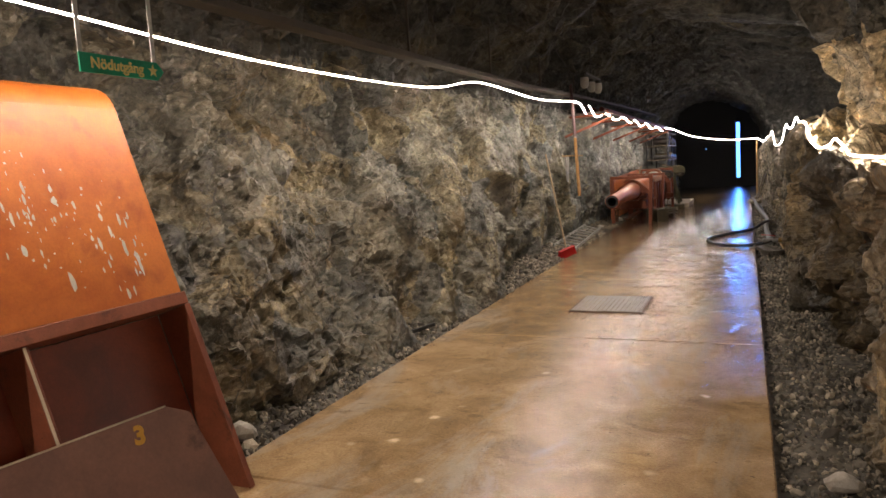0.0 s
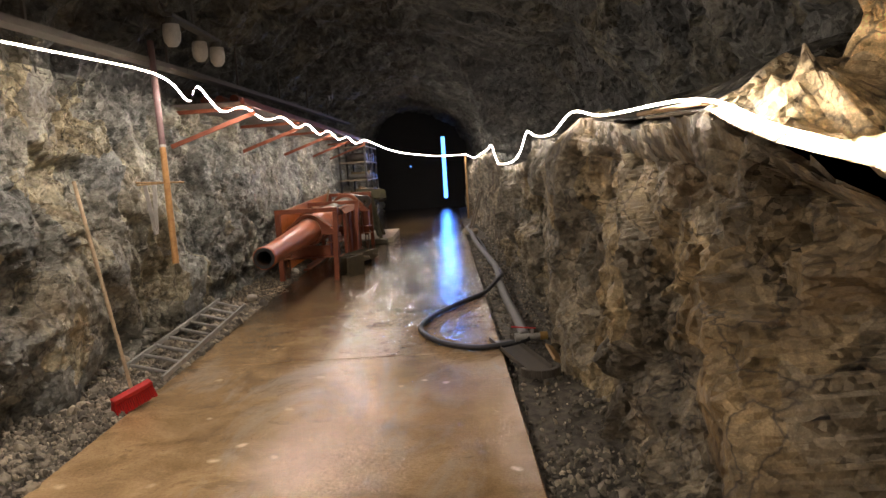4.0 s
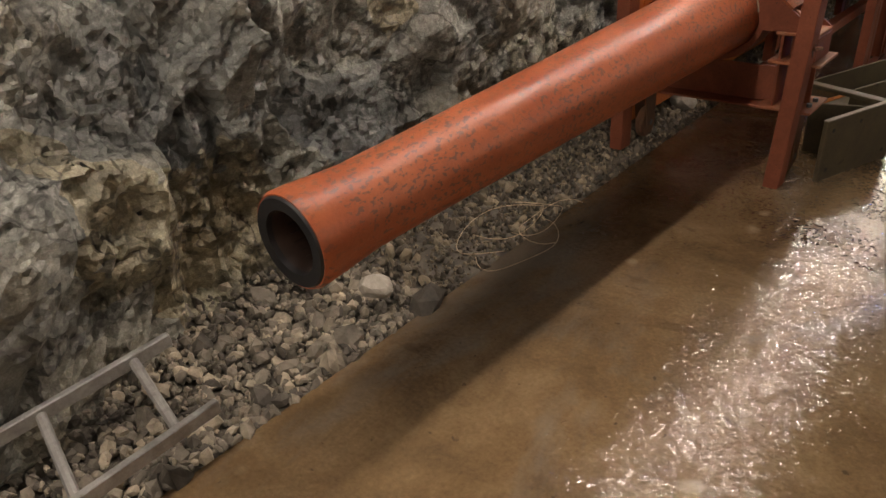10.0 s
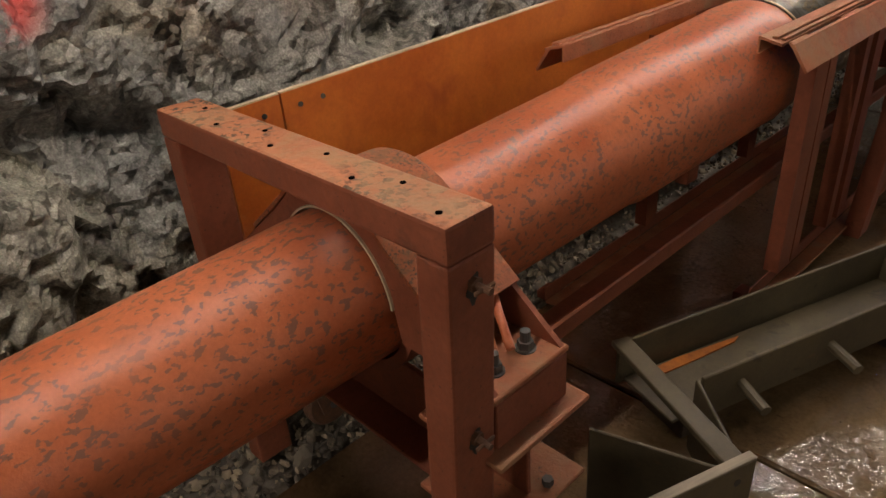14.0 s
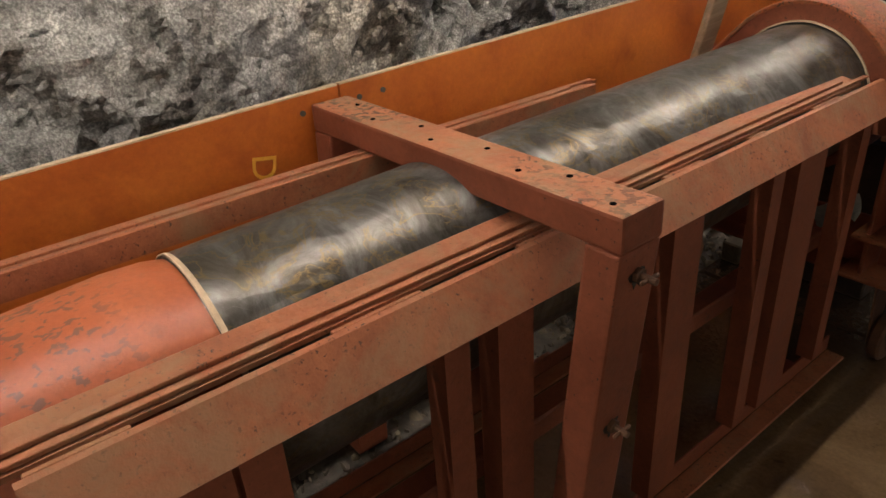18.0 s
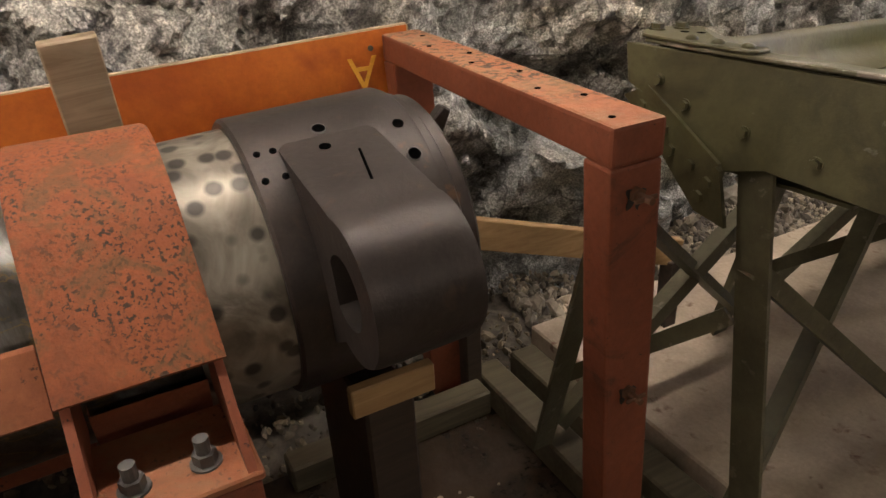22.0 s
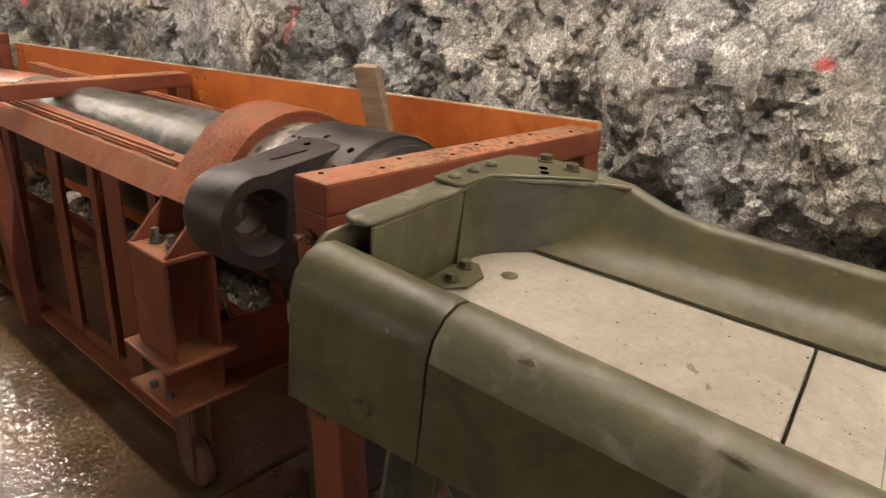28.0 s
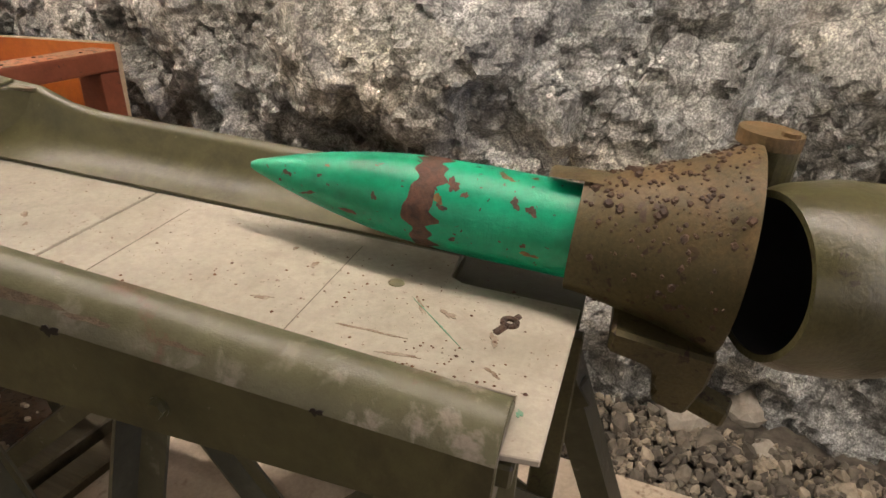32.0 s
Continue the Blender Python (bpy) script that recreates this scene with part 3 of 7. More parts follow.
GREEN_OLD = simple("chipped_dark_olive", (0.115, 0.105, 0.058), 0.42, col2=(0.065, 0.060, 0.034), scale=9, spots=(0.20, 0.175, 0.13), spot_scale=26, spot_lo=0.63, spot_hi=0.68, bump_s=0.5, bump_scale=40)
BLACKGREASE = simple("black_grease", (0.016, 0.011, 0.009), 0.45)
BLACKBOX = simple("black_steel_and_shade", (0.02, 0.02, 0.022), 0.5)
CHALK = simple("yellow_chalk", (0.75, 0.38, 0.05), 0.7)
STONE = simple("broken_stone", (0.32, 0.29, 0.24), 0.72, col2=(0.10, 0.088, 0.072), scale=6, bump_s=0.6)
SPECKLED = swirled_steel()
WOOD_DARK = wood("oily_dark_timber", (0.06, 0.042, 0.028), (0.03, 0.022, 0.016))
WOOD_GREEN = wood("mossy_timber", (0.13, 0.11, 0.066), (0.07, 0.06, 0.036))
PALE_WOOD = wood("pale_ash", (0.55, 0.42, 0.28), (0.42, 0.30, 0.18))
DUSTY = simple("dusty_pale_board", (0.55, 0.46, 0.35), 0.85, col2=(0.36, 0.29, 0.21), scale=3, spots=(0.16, 0.085, 0.055), spot_scale=16, spot_lo=0.60, spot_hi=0.70, bump_s=0.4)
CHIP = simple("chipped_brown_primer", (0.13, 0.058, 0.034), 0.6, col2=(0.030, 0.016, 0.011), scale=45, bump_s=0.8, bump_scale=120)
CHIP_OCHRE = simple("ochre_bare_primer", (0.26, 0.15, 0.05), 0.6, col2=(0.10, 0.055, 0.025), scale=60)
GREEN_DARK = crusted("dark_olive_crust", (0.082, 0.074, 0.030), (0.042, 0.038, 0.017), (0.036, 0.022, 0.014), 40.0, 0.60, 0.64, gloss=0.28)
OLIVE = simple("muddy_olive_steel", (0.105, 0.083, 0.043), 0.5, col2=(0.052, 0.040, 0.022), scale=5, spots=(0.03, 0.022, 0.015), spot_scale=10, spot_lo=0.6, spot_hi=0.7, dust=((0.16, 0.085, 0.03), 12.0, 0.62, 0.72, 0.6))
SEAM = simple("dirty_seam", (0.15, 0.125, 0.095), 0.7)
STAIN = simple("brown_floor_stain", (0.17, 0.115, 0.075), 0.7, col2=(0.31, 0.27, 0.21), scale=70)
GREEN_SCUFF = simple("green_scuff", (0.06, 0.27, 0.16), 0.6, col2=(0.24, 0.30, 0.22), scale=90)
RUST_SCUFF = simple("scuffed_rim_rust", (0.125, 0.088, 0.052), 0.55, col2=(0.060, 0.044, 0.026), scale=40, bump_s=0.5)
RUSTORANGE = simple("orange_rust", (0.42, 0.14, 0.02), 0.8, col2=(0.28, 0.085, 0.015), scale=20)
COVER = simple("worn_tread_steel", (0.24, 0.20, 0.15), 0.32, metal=0.5, col2=(0.14, 0.11, 0.08), scale=8)
SHEET = simple("galvanised_sheet", (0.16, 0.145, 0.13), 0.5, metal=0.3, col2=(0.10, 0.085, 0.075), scale=3)
GREYDARK = simple("dark_rack_steel", (0.035, 0.032, 0.03), 0.55)
BRASS = simple("dull_brass", (0.45, 0.30, 0.11), 0.4, metal=0.8)
DARKTROUGH = simple("muddy_steel", (0.10, 0.085, 0.065), 0.5, col2=(0.055, 0.045, 0.036), scale=8)
STONE_BROWN = simple("earthy_broken_stone", (0.20, 0.172, 0.13), 0.8, col2=(0.075, 0.064, 0.05), scale=8, bump_s=0.6)


def stone_by_stone(m):
    """Each stone of a bed has its own tone."""
    ns, ls = m.node_tree.nodes, m.node_tree.links
    g = ns.new("ShaderNodeNewGeometry")
    r = ramp(ns, [(0.0, (0.35, 0.34, 0.33)), (0.6, (1.0, 0.97, 0.92)), (1.0, (1.9, 1.8, 1.6))])
    ls.new(g.outputs["Random Per Island"], r.inputs[0])
    b = ns["Principled BSDF"]
    ls.new(mixc(ns, ls, 1.0, b.inputs["Base Color"].links[0].from_socket, r.outputs[0], "MULTIPLY"), b.inputs["Base Color"])


stone_by_stone(STONE)
stone_by_stone(STONE_BROWN)
PLASTIC = simple("grimy_clear_plastic", (0.42, 0.45, 0.42), 0.25, col2=(0.2, 0.22, 0.2), scale=14)
STONE_PALE = simple("pale_stone", (0.50, 0.46, 0.39), 0.85, col2=(0.28, 0.25, 0.20), scale=9, bump_s=0.5)
# darker copy of the rock, standing in for shade on vault and recess
VAULT = rock_material("shaded_vault_rock", 0.30)
# right wall: tone by distance along it imitates where light reaches
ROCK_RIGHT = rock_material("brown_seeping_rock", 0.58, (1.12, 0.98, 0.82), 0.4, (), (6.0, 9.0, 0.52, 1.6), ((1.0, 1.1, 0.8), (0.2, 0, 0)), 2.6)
# ochre rock, its tone raised in place of strong rope light from below
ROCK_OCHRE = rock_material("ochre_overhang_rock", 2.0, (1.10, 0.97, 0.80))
BORE = simple("dark_oily_bore", (0.045, 0.026, 0.018), 0.3, col2=(0.02, 0.013, 0.01), scale=9)
ROPE = glow("rope_light_glow", ROPE_TINT, ROPE_POWER)
ROPE_RIGHT = glow("dimmer_rope_light_glow", ROPE_TINT, ROPE_POWER_RIGHT)
DAY = glow("daylight_gap", (0.085, 0.29, 1.0, 1), DAY_POWER)


# ---- mesh helpers ----
def mesh_ob(name, verts, faces, material, smooth=False):
    me = bpy.data.meshes.new(name)
    me.from_pydata(verts, [], faces)
    if smooth:
        me.polygons.foreach_set("use_smooth", [True] * len(me.polygons))
    me.materials.append(material)
    return new(name, me)


def thing(name, x=0, y=0, z=0, rx=0, ry=0, rz=0, label="", category="", group="", kind=""):
    e = new(name)
    e.empty_display_size = 0.1
    e.matrix_world = pose(x, y, z, rx, ry, rz)
    return tagged(e, label, category, group, kind)


def part(name, bm, material, parent=None, label="", smooth=None):
    """Links a bmesh as one mesh object under a thing or a part, in the parent's own coordinates."""
    me = bpy.data.meshes.new(name)
    if smooth is not None:
        for f in bm.faces:
            f.smooth = True
    bm.normal_update()
    bm.to_mesh(me)
    bm.free()
    if smooth is not None:
        me.set_sharp_from_angle(angle=radians(smooth))
    me.materials.append(material)
    ob = new(name, me)
    if parent is not None:
        ob.parent = parent
    if label:
        ob["label"] = label
    return ob


def share(ob, name, m, parent=None):
    """One more object on the same mesh."""
    o = new(name, ob.data)
    o.parent = parent if parent is not None else ob.parent
    o.matrix_basis = m
    return o


def box(lo, hi, bevel=0.004, seg=1, bm=None, m=None):
    bm = bm or bmesh.new()
    r = bmesh.ops.create_cube(bm, size=1.0)
    vs = r["verts"]
    c = [(a + b) / 2 for a, b in zip(lo, hi)]
    s = [abs(b - a) for a, b in zip(lo, hi)]
    bmesh.ops.transform(bm, matrix=(m or Matrix()) @ Matrix.Translation(c) @ Matrix.Diagonal((*s, 1)), verts=vs)
    if bevel > 0:
        es = list({e for v in vs for e in v.link_edges})
        bmesh.ops.bevel(bm, geom=es, offset=min(bevel, min(s) * 0.45), segments=seg, affect="EDGES", profile=0.6)
    return bm


def rod(p0, p1, r0, r1=None, seg=14, bm=None, caps=True):
    bm = bm or bmesh.new()
    p0, p1 = Vector(p0), Vector(p1)
    d = p1 - p0
    q = d.to_track_quat("Z", "Y").to_matrix().to_4x4()
    bmesh.ops.create_cone(bm, cap_ends=caps, segments=seg, radius1=r0, radius2=r0 if r1 is None else r1, depth=d.length, matrix=Matrix.Translation((p0 + p1) / 2) @ q)
    return bm


def bar(p0, p1, w, h, bevel=0.003, up=(0, 0, 1), bm=None):
    """A straight bar from p0 to p1: w across, h along up."""
    p0, p1 = Vector(p0), Vector(p1)
    d = (p1 - p0)
    y = d.normalized()
    x = y.cross(Vector(up)).normalized()
    z = x.cross(y)
    m = Matrix((x, y, z)).transposed().to_4x4()
    m.translation = (p0 + p1) / 2
    return box((-w / 2, -d.length / 2, -h / 2), (w / 2, d.length / 2, h / 2), bevel, 1, bm, m)


def lathe(profile, seg=48, bm=None, a0=0.0, a1=360.0):
    """Turns (distance along y, radius) rows round the y axis; a0 to a1 degrees, 0 is up (+z), positive towards +x."""
    bm = bm or bmesh.new()
    full = a1 - a0 >= 359.9
    n = seg if full else seg + 1
    rings = []
    for d, r in profile:
        rings.append([bm.verts.new((r * math.sin(radians(a0 + (a1 - a0) * k / seg)), d, r * math.cos(radians(a0 + (a1 - a0) * k / seg)))) for k in range(n)])
    for a, b in zip(rings, rings[1:]):
        for k in range(seg):
            j = (k + 1) % n
            bm.faces.new((a[k], b[k], b[j], a[j]))
    return bm


def sweep(points, r, seg=8, bm=None, closed_ends=True):
    """A round tube along a smooth line through the points."""
    bm = bm or bmesh.new()
    pts = [Vector(p) for p in points]
    rings = []
    up = Vector((0, 0, 1))
    for i, p in enumerate(pts):
        t = (pts[min(i + 1, len(pts) - 1)] - pts[max(i - 1, 0)]).normalized()
        if abs(t.dot(up)) > 0.95:
            up = Vector((1, 0, 0.1)).normalized()
        x = t.cross(up).normalized()
        z = x.cross(t)
        up = z
        rr = r(i / (len(pts) - 1)) if callable(r) else r
        rings.append([bm.verts.new(p + rr * (math.cos(2 * math.pi * k / seg) * x + math.sin(2 * math.pi * k / seg) * z)) for k in range(seg)])
    for a, b in zip(rings, rings[1:]):
        for k in range(seg):
            j = (k + 1) % seg
            f = bm.faces.new((a[k], a[j], b[j], b[k]))
            f.smooth = True
    if closed_ends:
        bm.faces.new(list(reversed(rings[0])))
        bm.faces.new(rings[-1])
    return bm


def smooth_line(points, n=8):
    """Catmull-Rom through the points."""
    P = [Vector(p) for p in points]
    P = [P[0] * 2 - P[1]] + P + [P[-1] * 2 - P[-2]]
    out = []
    for i in range(1, len(P) - 2):
        a, b, c, d = P[i - 1:i + 3]
        for k in range(n):
            t = k / n
            out.append(0.5 * ((2 * b) + (c - a) * t + (2 * a - 5 * b + 4 * c - d) * t * t + (3 * b - a - 3 * c + d) * t ** 3))
    out.append(P[-2])
    return out


def plate(outline, thick, axis="y", bm=None, bevel=0.0):
    """A flat plate: an outline in the two other axes, thick along the given one from 0."""
    bm = bm or bmesh.new()
    def at(u, v, w):
        return {"x": (w, u, v), "y": (u, w, v), "z": (u, v, w)}[axis]
    a = [bm.verts.new(at(u, v, 0)) for u, v in outline]
    b = [bm.verts.new(at(u, v, thick)) for u, v in outline]
    fs = [bm.faces.new(a), bm.faces.new(list(reversed(b)))]
    n = len(a)
    for k in range(n):
        fs.append(bm.faces.new((a[k], b[k], b[(k + 1) % n], a[(k + 1) % n])))
    bmesh.ops.recalc_face_normals(bm, faces=fs)
    if bevel:
        bmesh.ops.bevel(bm, geom=list({e for f in fs for e in f.edges}), offset=bevel, segments=1, affect="EDGES")
    return bm


def letters(text, size, material, parent, m, name="lettering", extrude=0.001, bold=0.0):
    cu = bpy.data.curves.new(name, "FONT")
    cu.body, cu.size, cu.extrude, cu.offset = text, size, extrude, bold
    cu.align_x, cu.align_y = "CENTER", "CENTER"
    tmp = bpy.data.objects.new(name, cu)
    scene.collection.objects.link(tmp)
    me = bpy.data.meshes.new_from_object(tmp.evaluated_get(bpy.context.evaluated_depsgraph_get()))
    bpy.data.objects.remove(tmp)
    me.materials.clear()
    me.materials.append(material)
    ob = new(name, me)
    ob.parent = parent
    ob.matrix_basis = m
    return ob


# ---- rock: broken faces at two scales, the same function for every piece of the tunnel ----
def hashed(i, j, k):
    v = np.sin(i * 127.1 + j * 311.7 + k * 74.7) * 43758.5453
    return v - np.floor(v)


def broken(u, v, cell, seed, cliff=0.0):
    """Faceted surface: the highest of tilted, slightly bowed planes, one for each jittered cell; cliff adds steps between cells."""
    u, v = u / cell, v / cell
    iu, iv = np.floor(u), np.floor(v)
    best, near = np.full(u.shape, -1e9), np.full(u.shape, 1e9)
    step = np.zeros(u.shape)
    for a in (-1, 0, 1):
        for b in (-1, 0, 1):
            cu, cv = iu + a, iv + b
            pu = cu + hashed(cu, cv, seed)
            pv = cv + hashed(cu, cv, seed + 1.3)
            d = (u - pu) ** 2 + (v - pv) ** 2
            q = hashed(cu, cv, seed + 2.7) - 0.5
            h = 0.7 * q + (u - pu) * (hashed(cu, cv, seed + 3.9) - 0.5) * 1.5 + (v - pv) * (hashed(cu, cv, seed + 5.1) - 0.5) * 1.5 - 0.6 * d
            best = np.maximum(best, h)
            step = np.where(d < near, q, step)
            near = np.minimum(near, d)
    return best - 0.25 + cliff * step


def lumpy(u, v, cell, seed):
    """Smooth value noise."""
    u, v = u / cell, v / cell
    iu, iv = np.floor(u), np.floor(v)
    fu, fv = u - iu, v - iv
    fu, fv = fu * fu * (3 - 2 * fu), fv * fv * (3 - 2 * fv)
    g = lambda a, b: hashed(iu + a, iv + b, seed)
    return (g(0, 0) * (1 - fu) + g(1, 0) * fu) * (1 - fv) + (g(0, 1) * (1 - fu) + g(1, 1) * fu) * fv - 0.5


def slabs(u, v, cell, seed, sharp):
    """Split stone: each jittered cell is one tilted flat face, with steep slopes between the cells."""
    u, v = u / cell, v / cell
    iu, iv = np.floor(u), np.floor(v)
    dist, face = [], []
    for a in (-1, 0, 1):
        for b in (-1, 0, 1):
            cu, cv = iu + a, iv + b
            pu = cu + hashed(cu, cv, seed)
            pv = cv + hashed(cu, cv, seed + 1.3)
            dist.append((u - pu) ** 2 + (v - pv) ** 2)
            face.append((hashed(cu, cv, seed + 2.7) - 0.5) + (u - pu) * (hashed(cu, cv, seed + 3.9) - 0.5) * 1.5 + (v - pv) * (hashed(cu, cv, seed + 5.1) - 0.5) * 1.5)
    near = np.minimum.reduce(dist)
    w = [np.exp(-sharp * (d - near)) for d in dist]
    return sum(q * f for q, f in zip(w, face)) / sum(w)


def relief(s, y, blocks=1.0):
    wu = s + 0.4 * lumpy(s, y, 0.8, 11) + 0.05 * lumpy(s, y, 0.2, 12)
    wv = y + 0.4 * lumpy(s, y, 0.8, 13) + 0.05 * lumpy(s, y, 0.2, 14)
    pu, pv = 0.8 * wu + 0.6 * wv, 0.8 * wv - 0.6 * wu
    d = 0.34 * lumpy(s, y, 2.2, 1) + 0.20 * broken(pu, pv * 0.8, 0.90, 2, 0.15) + 0.17 * slabs(pu * 0.8, pv, 0.62, 41, 45.0)
    big = blocks * np.clip((14.5 - y) / 2.5, 0.0, 1.0)
    d = d + big * (0.30 * slabs(0.75 * wu + 0.55 * wv, 0.9 * wv - 0.4 * wu, 0.95, 53, 70.0) + 0.12 * broken(wu * 0.5, wv, 0.7, 57, 0.3))
    d = d + 0.12 * broken(wu + 0.3 * wv, wv * 0.8, 0.40, 3, 0.22) + 0.085 * slabs(wu - 0.4 * wv, wv * 1.2, 0.27, 43, 60.0)
    d = d - 0.07 * broken(pu, pv, 0.19, 4) + 0.032 * slabs(pv, pu * 1.4, 0.12, 47, 80.0) + 0.03 * broken(wv, wu - 0.4 * wv, 0.11, 9, 0.2)
    d = d + 0.016 * slabs(wu, wv, 0.06, 49, 80.0) + 0.008 * lumpy(s, y, 0.035, 6)
    return np.where(d > 0.14, 0.14 + (d - 0.14) * 0.5, d)


def interp(y, knots):
    return np.interp(y, [k[0] for k in knots], [k[1] for k in knots])

# ---- the tunnel ----
LEFT = [(-5, -3.15), (2, -3.15), (5, -3.16), (8, -3.12), (11, -3.24), (13, -3.28), (16, -3.30), (19, -3.36), (21, -3.15), (24, -3.1), (34, -3.15)]
RIGHT = [(-5, 0.55), (2, 0.45), (4, 0.385), (6, 0.38), (7.3, 0.40), (8.2, 0.49), (10, 0.555), (12, 0.56), (14, 0.54), (16, 0.50), (20, 0.47), (24, 0.42), (34, 0.5)]
# height of the ledge along which the right rope light runs
LEDGE = [(-5, 1.47), (2, 1.375), (3.9, 1.375), (4.31, 1.41), (4.81, 1.45), (5.77, 1.42), (6.4, 1.455), (7.1, 1.555), (7.7, 1.68), (8.9, 1.725), (9.43, 1.755), (10.28, 1.83), (11.2, 1.735), (12.2, 1.76), (12.9, 1.82), (13.5, 1.63), (14.6, 1.535), (16.3, 1.525), (16.8, 1.56), (17.7, 1.84), (18.6, 1.82), (20.5, 1.78), (23.8, 1.73), (34, 1.75)]
UPPER = [(-5, 1.0), (3.4, 0.95), (4.3, 0.46), (4.8, 0.36), (7.0, 0.36), (7.5, 0.42), (7.9, 1.0), (8.4, 1.3), (16.4, 1.3), (17.2, 0.0), (19.0, 0.05), (20, 0.35), (34, 0.1)]
PROFILE = [(0, 0.2, -0.3), (0, 0.18, 0.0), (0, 0.06, 1.2), (0, -0.04, 2.0), (0, 0.02, 2.5), (0, 0.5, 3.1), (0, 1.1, 3.5), (0, 1.75, 3.68),
           (1, -1.1, 3.5), (1, -0.5, 3.1), (1, -0.12, 2.5), (1, 0.0, 1.98), (2, 0.0, 1.88), (2, 0.0, 1.2), (2, 0.0, 0.0), (2, 0.0, -0.3)]


def section(y):
    l, r, up, led = interp(y, LEFT), interp(y, RIGHT), interp(y, UPPER), interp(y, LEDGE)
    pts = []
    for side, dx, z in PROFILE:
        x = (r if side else l) + dx
        if side == 1 and z < 3.3:
            x = x + up
        if side == 0 and 1.9 < z < 2.6:
            # the upper wall stands further back near the mouth
            x = x - 0.14 * (1.0 - min(1.0, max(0.0, (y - 9.5) / 3.0)))
        if side == 0:
            # by the mouth the wall leans back and its foot stands out
            x = x + min(1.0, max(0.0, (9.5 - y) / 3.0)) * float(np.interp(z, (0.0, 1.2, 2.0, 2.6), (0.22, 0.0, -0.24, -0.12)))
            # further in it stands steeper
            inner = min(1.0, max(0.0, (y - 8.5) / 2.0)) * min(1.0, max(0.0, (21.5 - y) / 1.5))
            x = x + 0.18 * inner * float(np.interp(z, (0.0, 0.5, 1.0, 2.0, 2.6), (0.0, 0.4, 1.0, 0.85, 0.5)))
        if side == 2 and z > 1.0:
            z = z - (1.94 - led) * (z - 0.6) / 1.28
        if side == 1 and z < 2.9:
            z = z - (1.94 - led) * (2.9 - z) / 0.92
        pts.append((x, z))
    return pts


def tunnel_patch(name, s0, s1, ds, ys, amp=1.0, material=None, upright=1.0, blocks=1.0):
    """A stretch of the rock lining: s runs along the section from the left foot over the crown to the right foot, 0 to 1 in each."""
    ns_ = np.arange(s0, s1 + ds * 0.5, ds)
    Y, S = np.meshgrid(ys, ns_, indexing="ij")
    X, Z, NX, NZ = (np.zeros(Y.shape) for _ in range(4))
    for i, y in enumerate(ys):
        pts = np.array(section(y))
        seg = np.hypot(*np.diff(pts, axis=0).T)
        # the section is divided by fixed marks, so that rows line up from y to y
        marks = np.array([0, 0.3, 1.5, 2.3, 2.8, 3.5, 4.2, 4.9, 5.9, 6.6, 7.3, 7.8, 8.3, 9.0, 10.2, 10.5])
        X[i] = np.interp(ns_, marks, pts[:, 0])
        Z[i] = np.interp(ns_, marks, pts[:, 1])
        tx = np.interp(ns_ + 0.25, marks, pts[:, 0]) - np.interp(ns_ - 0.25, marks, pts[:, 0])
        tz = np.interp(ns_ + 0.25, marks, pts[:, 1]) - np.interp(ns_ - 0.25, marks, pts[:, 1])
        ln = np.hypot(tx, tz) + 1e-9
        NX[i], NZ[i] = tz / ln, -tx / ln
    d = relief(S * upright, Y, blocks) * amp
    # calmer faces where things lean on the left wall or stand close to it
    calm = 0.6 * np.clip(1.0 - np.abs(Y - 10.9) / 1.6, 0.0, 0.5) * 2 + 0.5 * np.clip((Y - 14.2) / 0.8, 0.0, 1.0) * np.clip((20.6 - Y) / 0.6, 0.0, 1.0)
    d = np.where((d > 0) & (S < 2.7), d * (1.0 - calm), d)
    # the ledge that carries the rope light is smoother and never stands in front of it
    near = np.clip(1.0 - np.abs(S - 8.30) / 0.28, 0.0, 1.0)
    d = np.where(d > 0, d * (1.0 - near), d * (1.0 - 0.5 * near))
    X, Z = X + NX * d, Z + NZ * d
    V = np.stack([X, Y, Z], -1).reshape(-1, 3)
    n, mcol = Y.shape
    idx = np.arange(n * mcol).reshape(n, mcol)
    F = np.stack([idx[:-1, :-1], idx[:-1, 1:], idx[1:, 1:], idx[1:, :-1]], -1).reshape(-1, 4)
    return mesh_ob(name, V.tolist(), F.tolist(), material or ROCK)


ys_left = np.concatenate([np.arange(-5, 2.0, 0.08), np.arange(2.0, 8.5, 0.03), np.arange(8.5, 12.5, 0.024), np.arange(12.5, 23.2, 0.017), np.arange(23.2, 33.2, 0.07)])
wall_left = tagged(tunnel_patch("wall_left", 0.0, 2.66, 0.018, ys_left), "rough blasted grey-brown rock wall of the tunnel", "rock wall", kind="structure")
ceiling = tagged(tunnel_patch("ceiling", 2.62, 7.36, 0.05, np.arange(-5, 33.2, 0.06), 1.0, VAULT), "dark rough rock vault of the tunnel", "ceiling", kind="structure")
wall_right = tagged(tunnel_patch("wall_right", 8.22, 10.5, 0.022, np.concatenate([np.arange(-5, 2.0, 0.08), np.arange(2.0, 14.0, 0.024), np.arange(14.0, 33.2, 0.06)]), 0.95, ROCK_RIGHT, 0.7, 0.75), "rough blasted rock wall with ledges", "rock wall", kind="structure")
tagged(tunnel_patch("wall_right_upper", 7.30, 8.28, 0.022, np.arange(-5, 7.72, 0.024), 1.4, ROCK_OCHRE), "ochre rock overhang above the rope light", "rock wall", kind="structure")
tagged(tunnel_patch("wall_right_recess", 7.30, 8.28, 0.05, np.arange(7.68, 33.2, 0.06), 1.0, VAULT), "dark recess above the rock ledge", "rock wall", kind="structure")
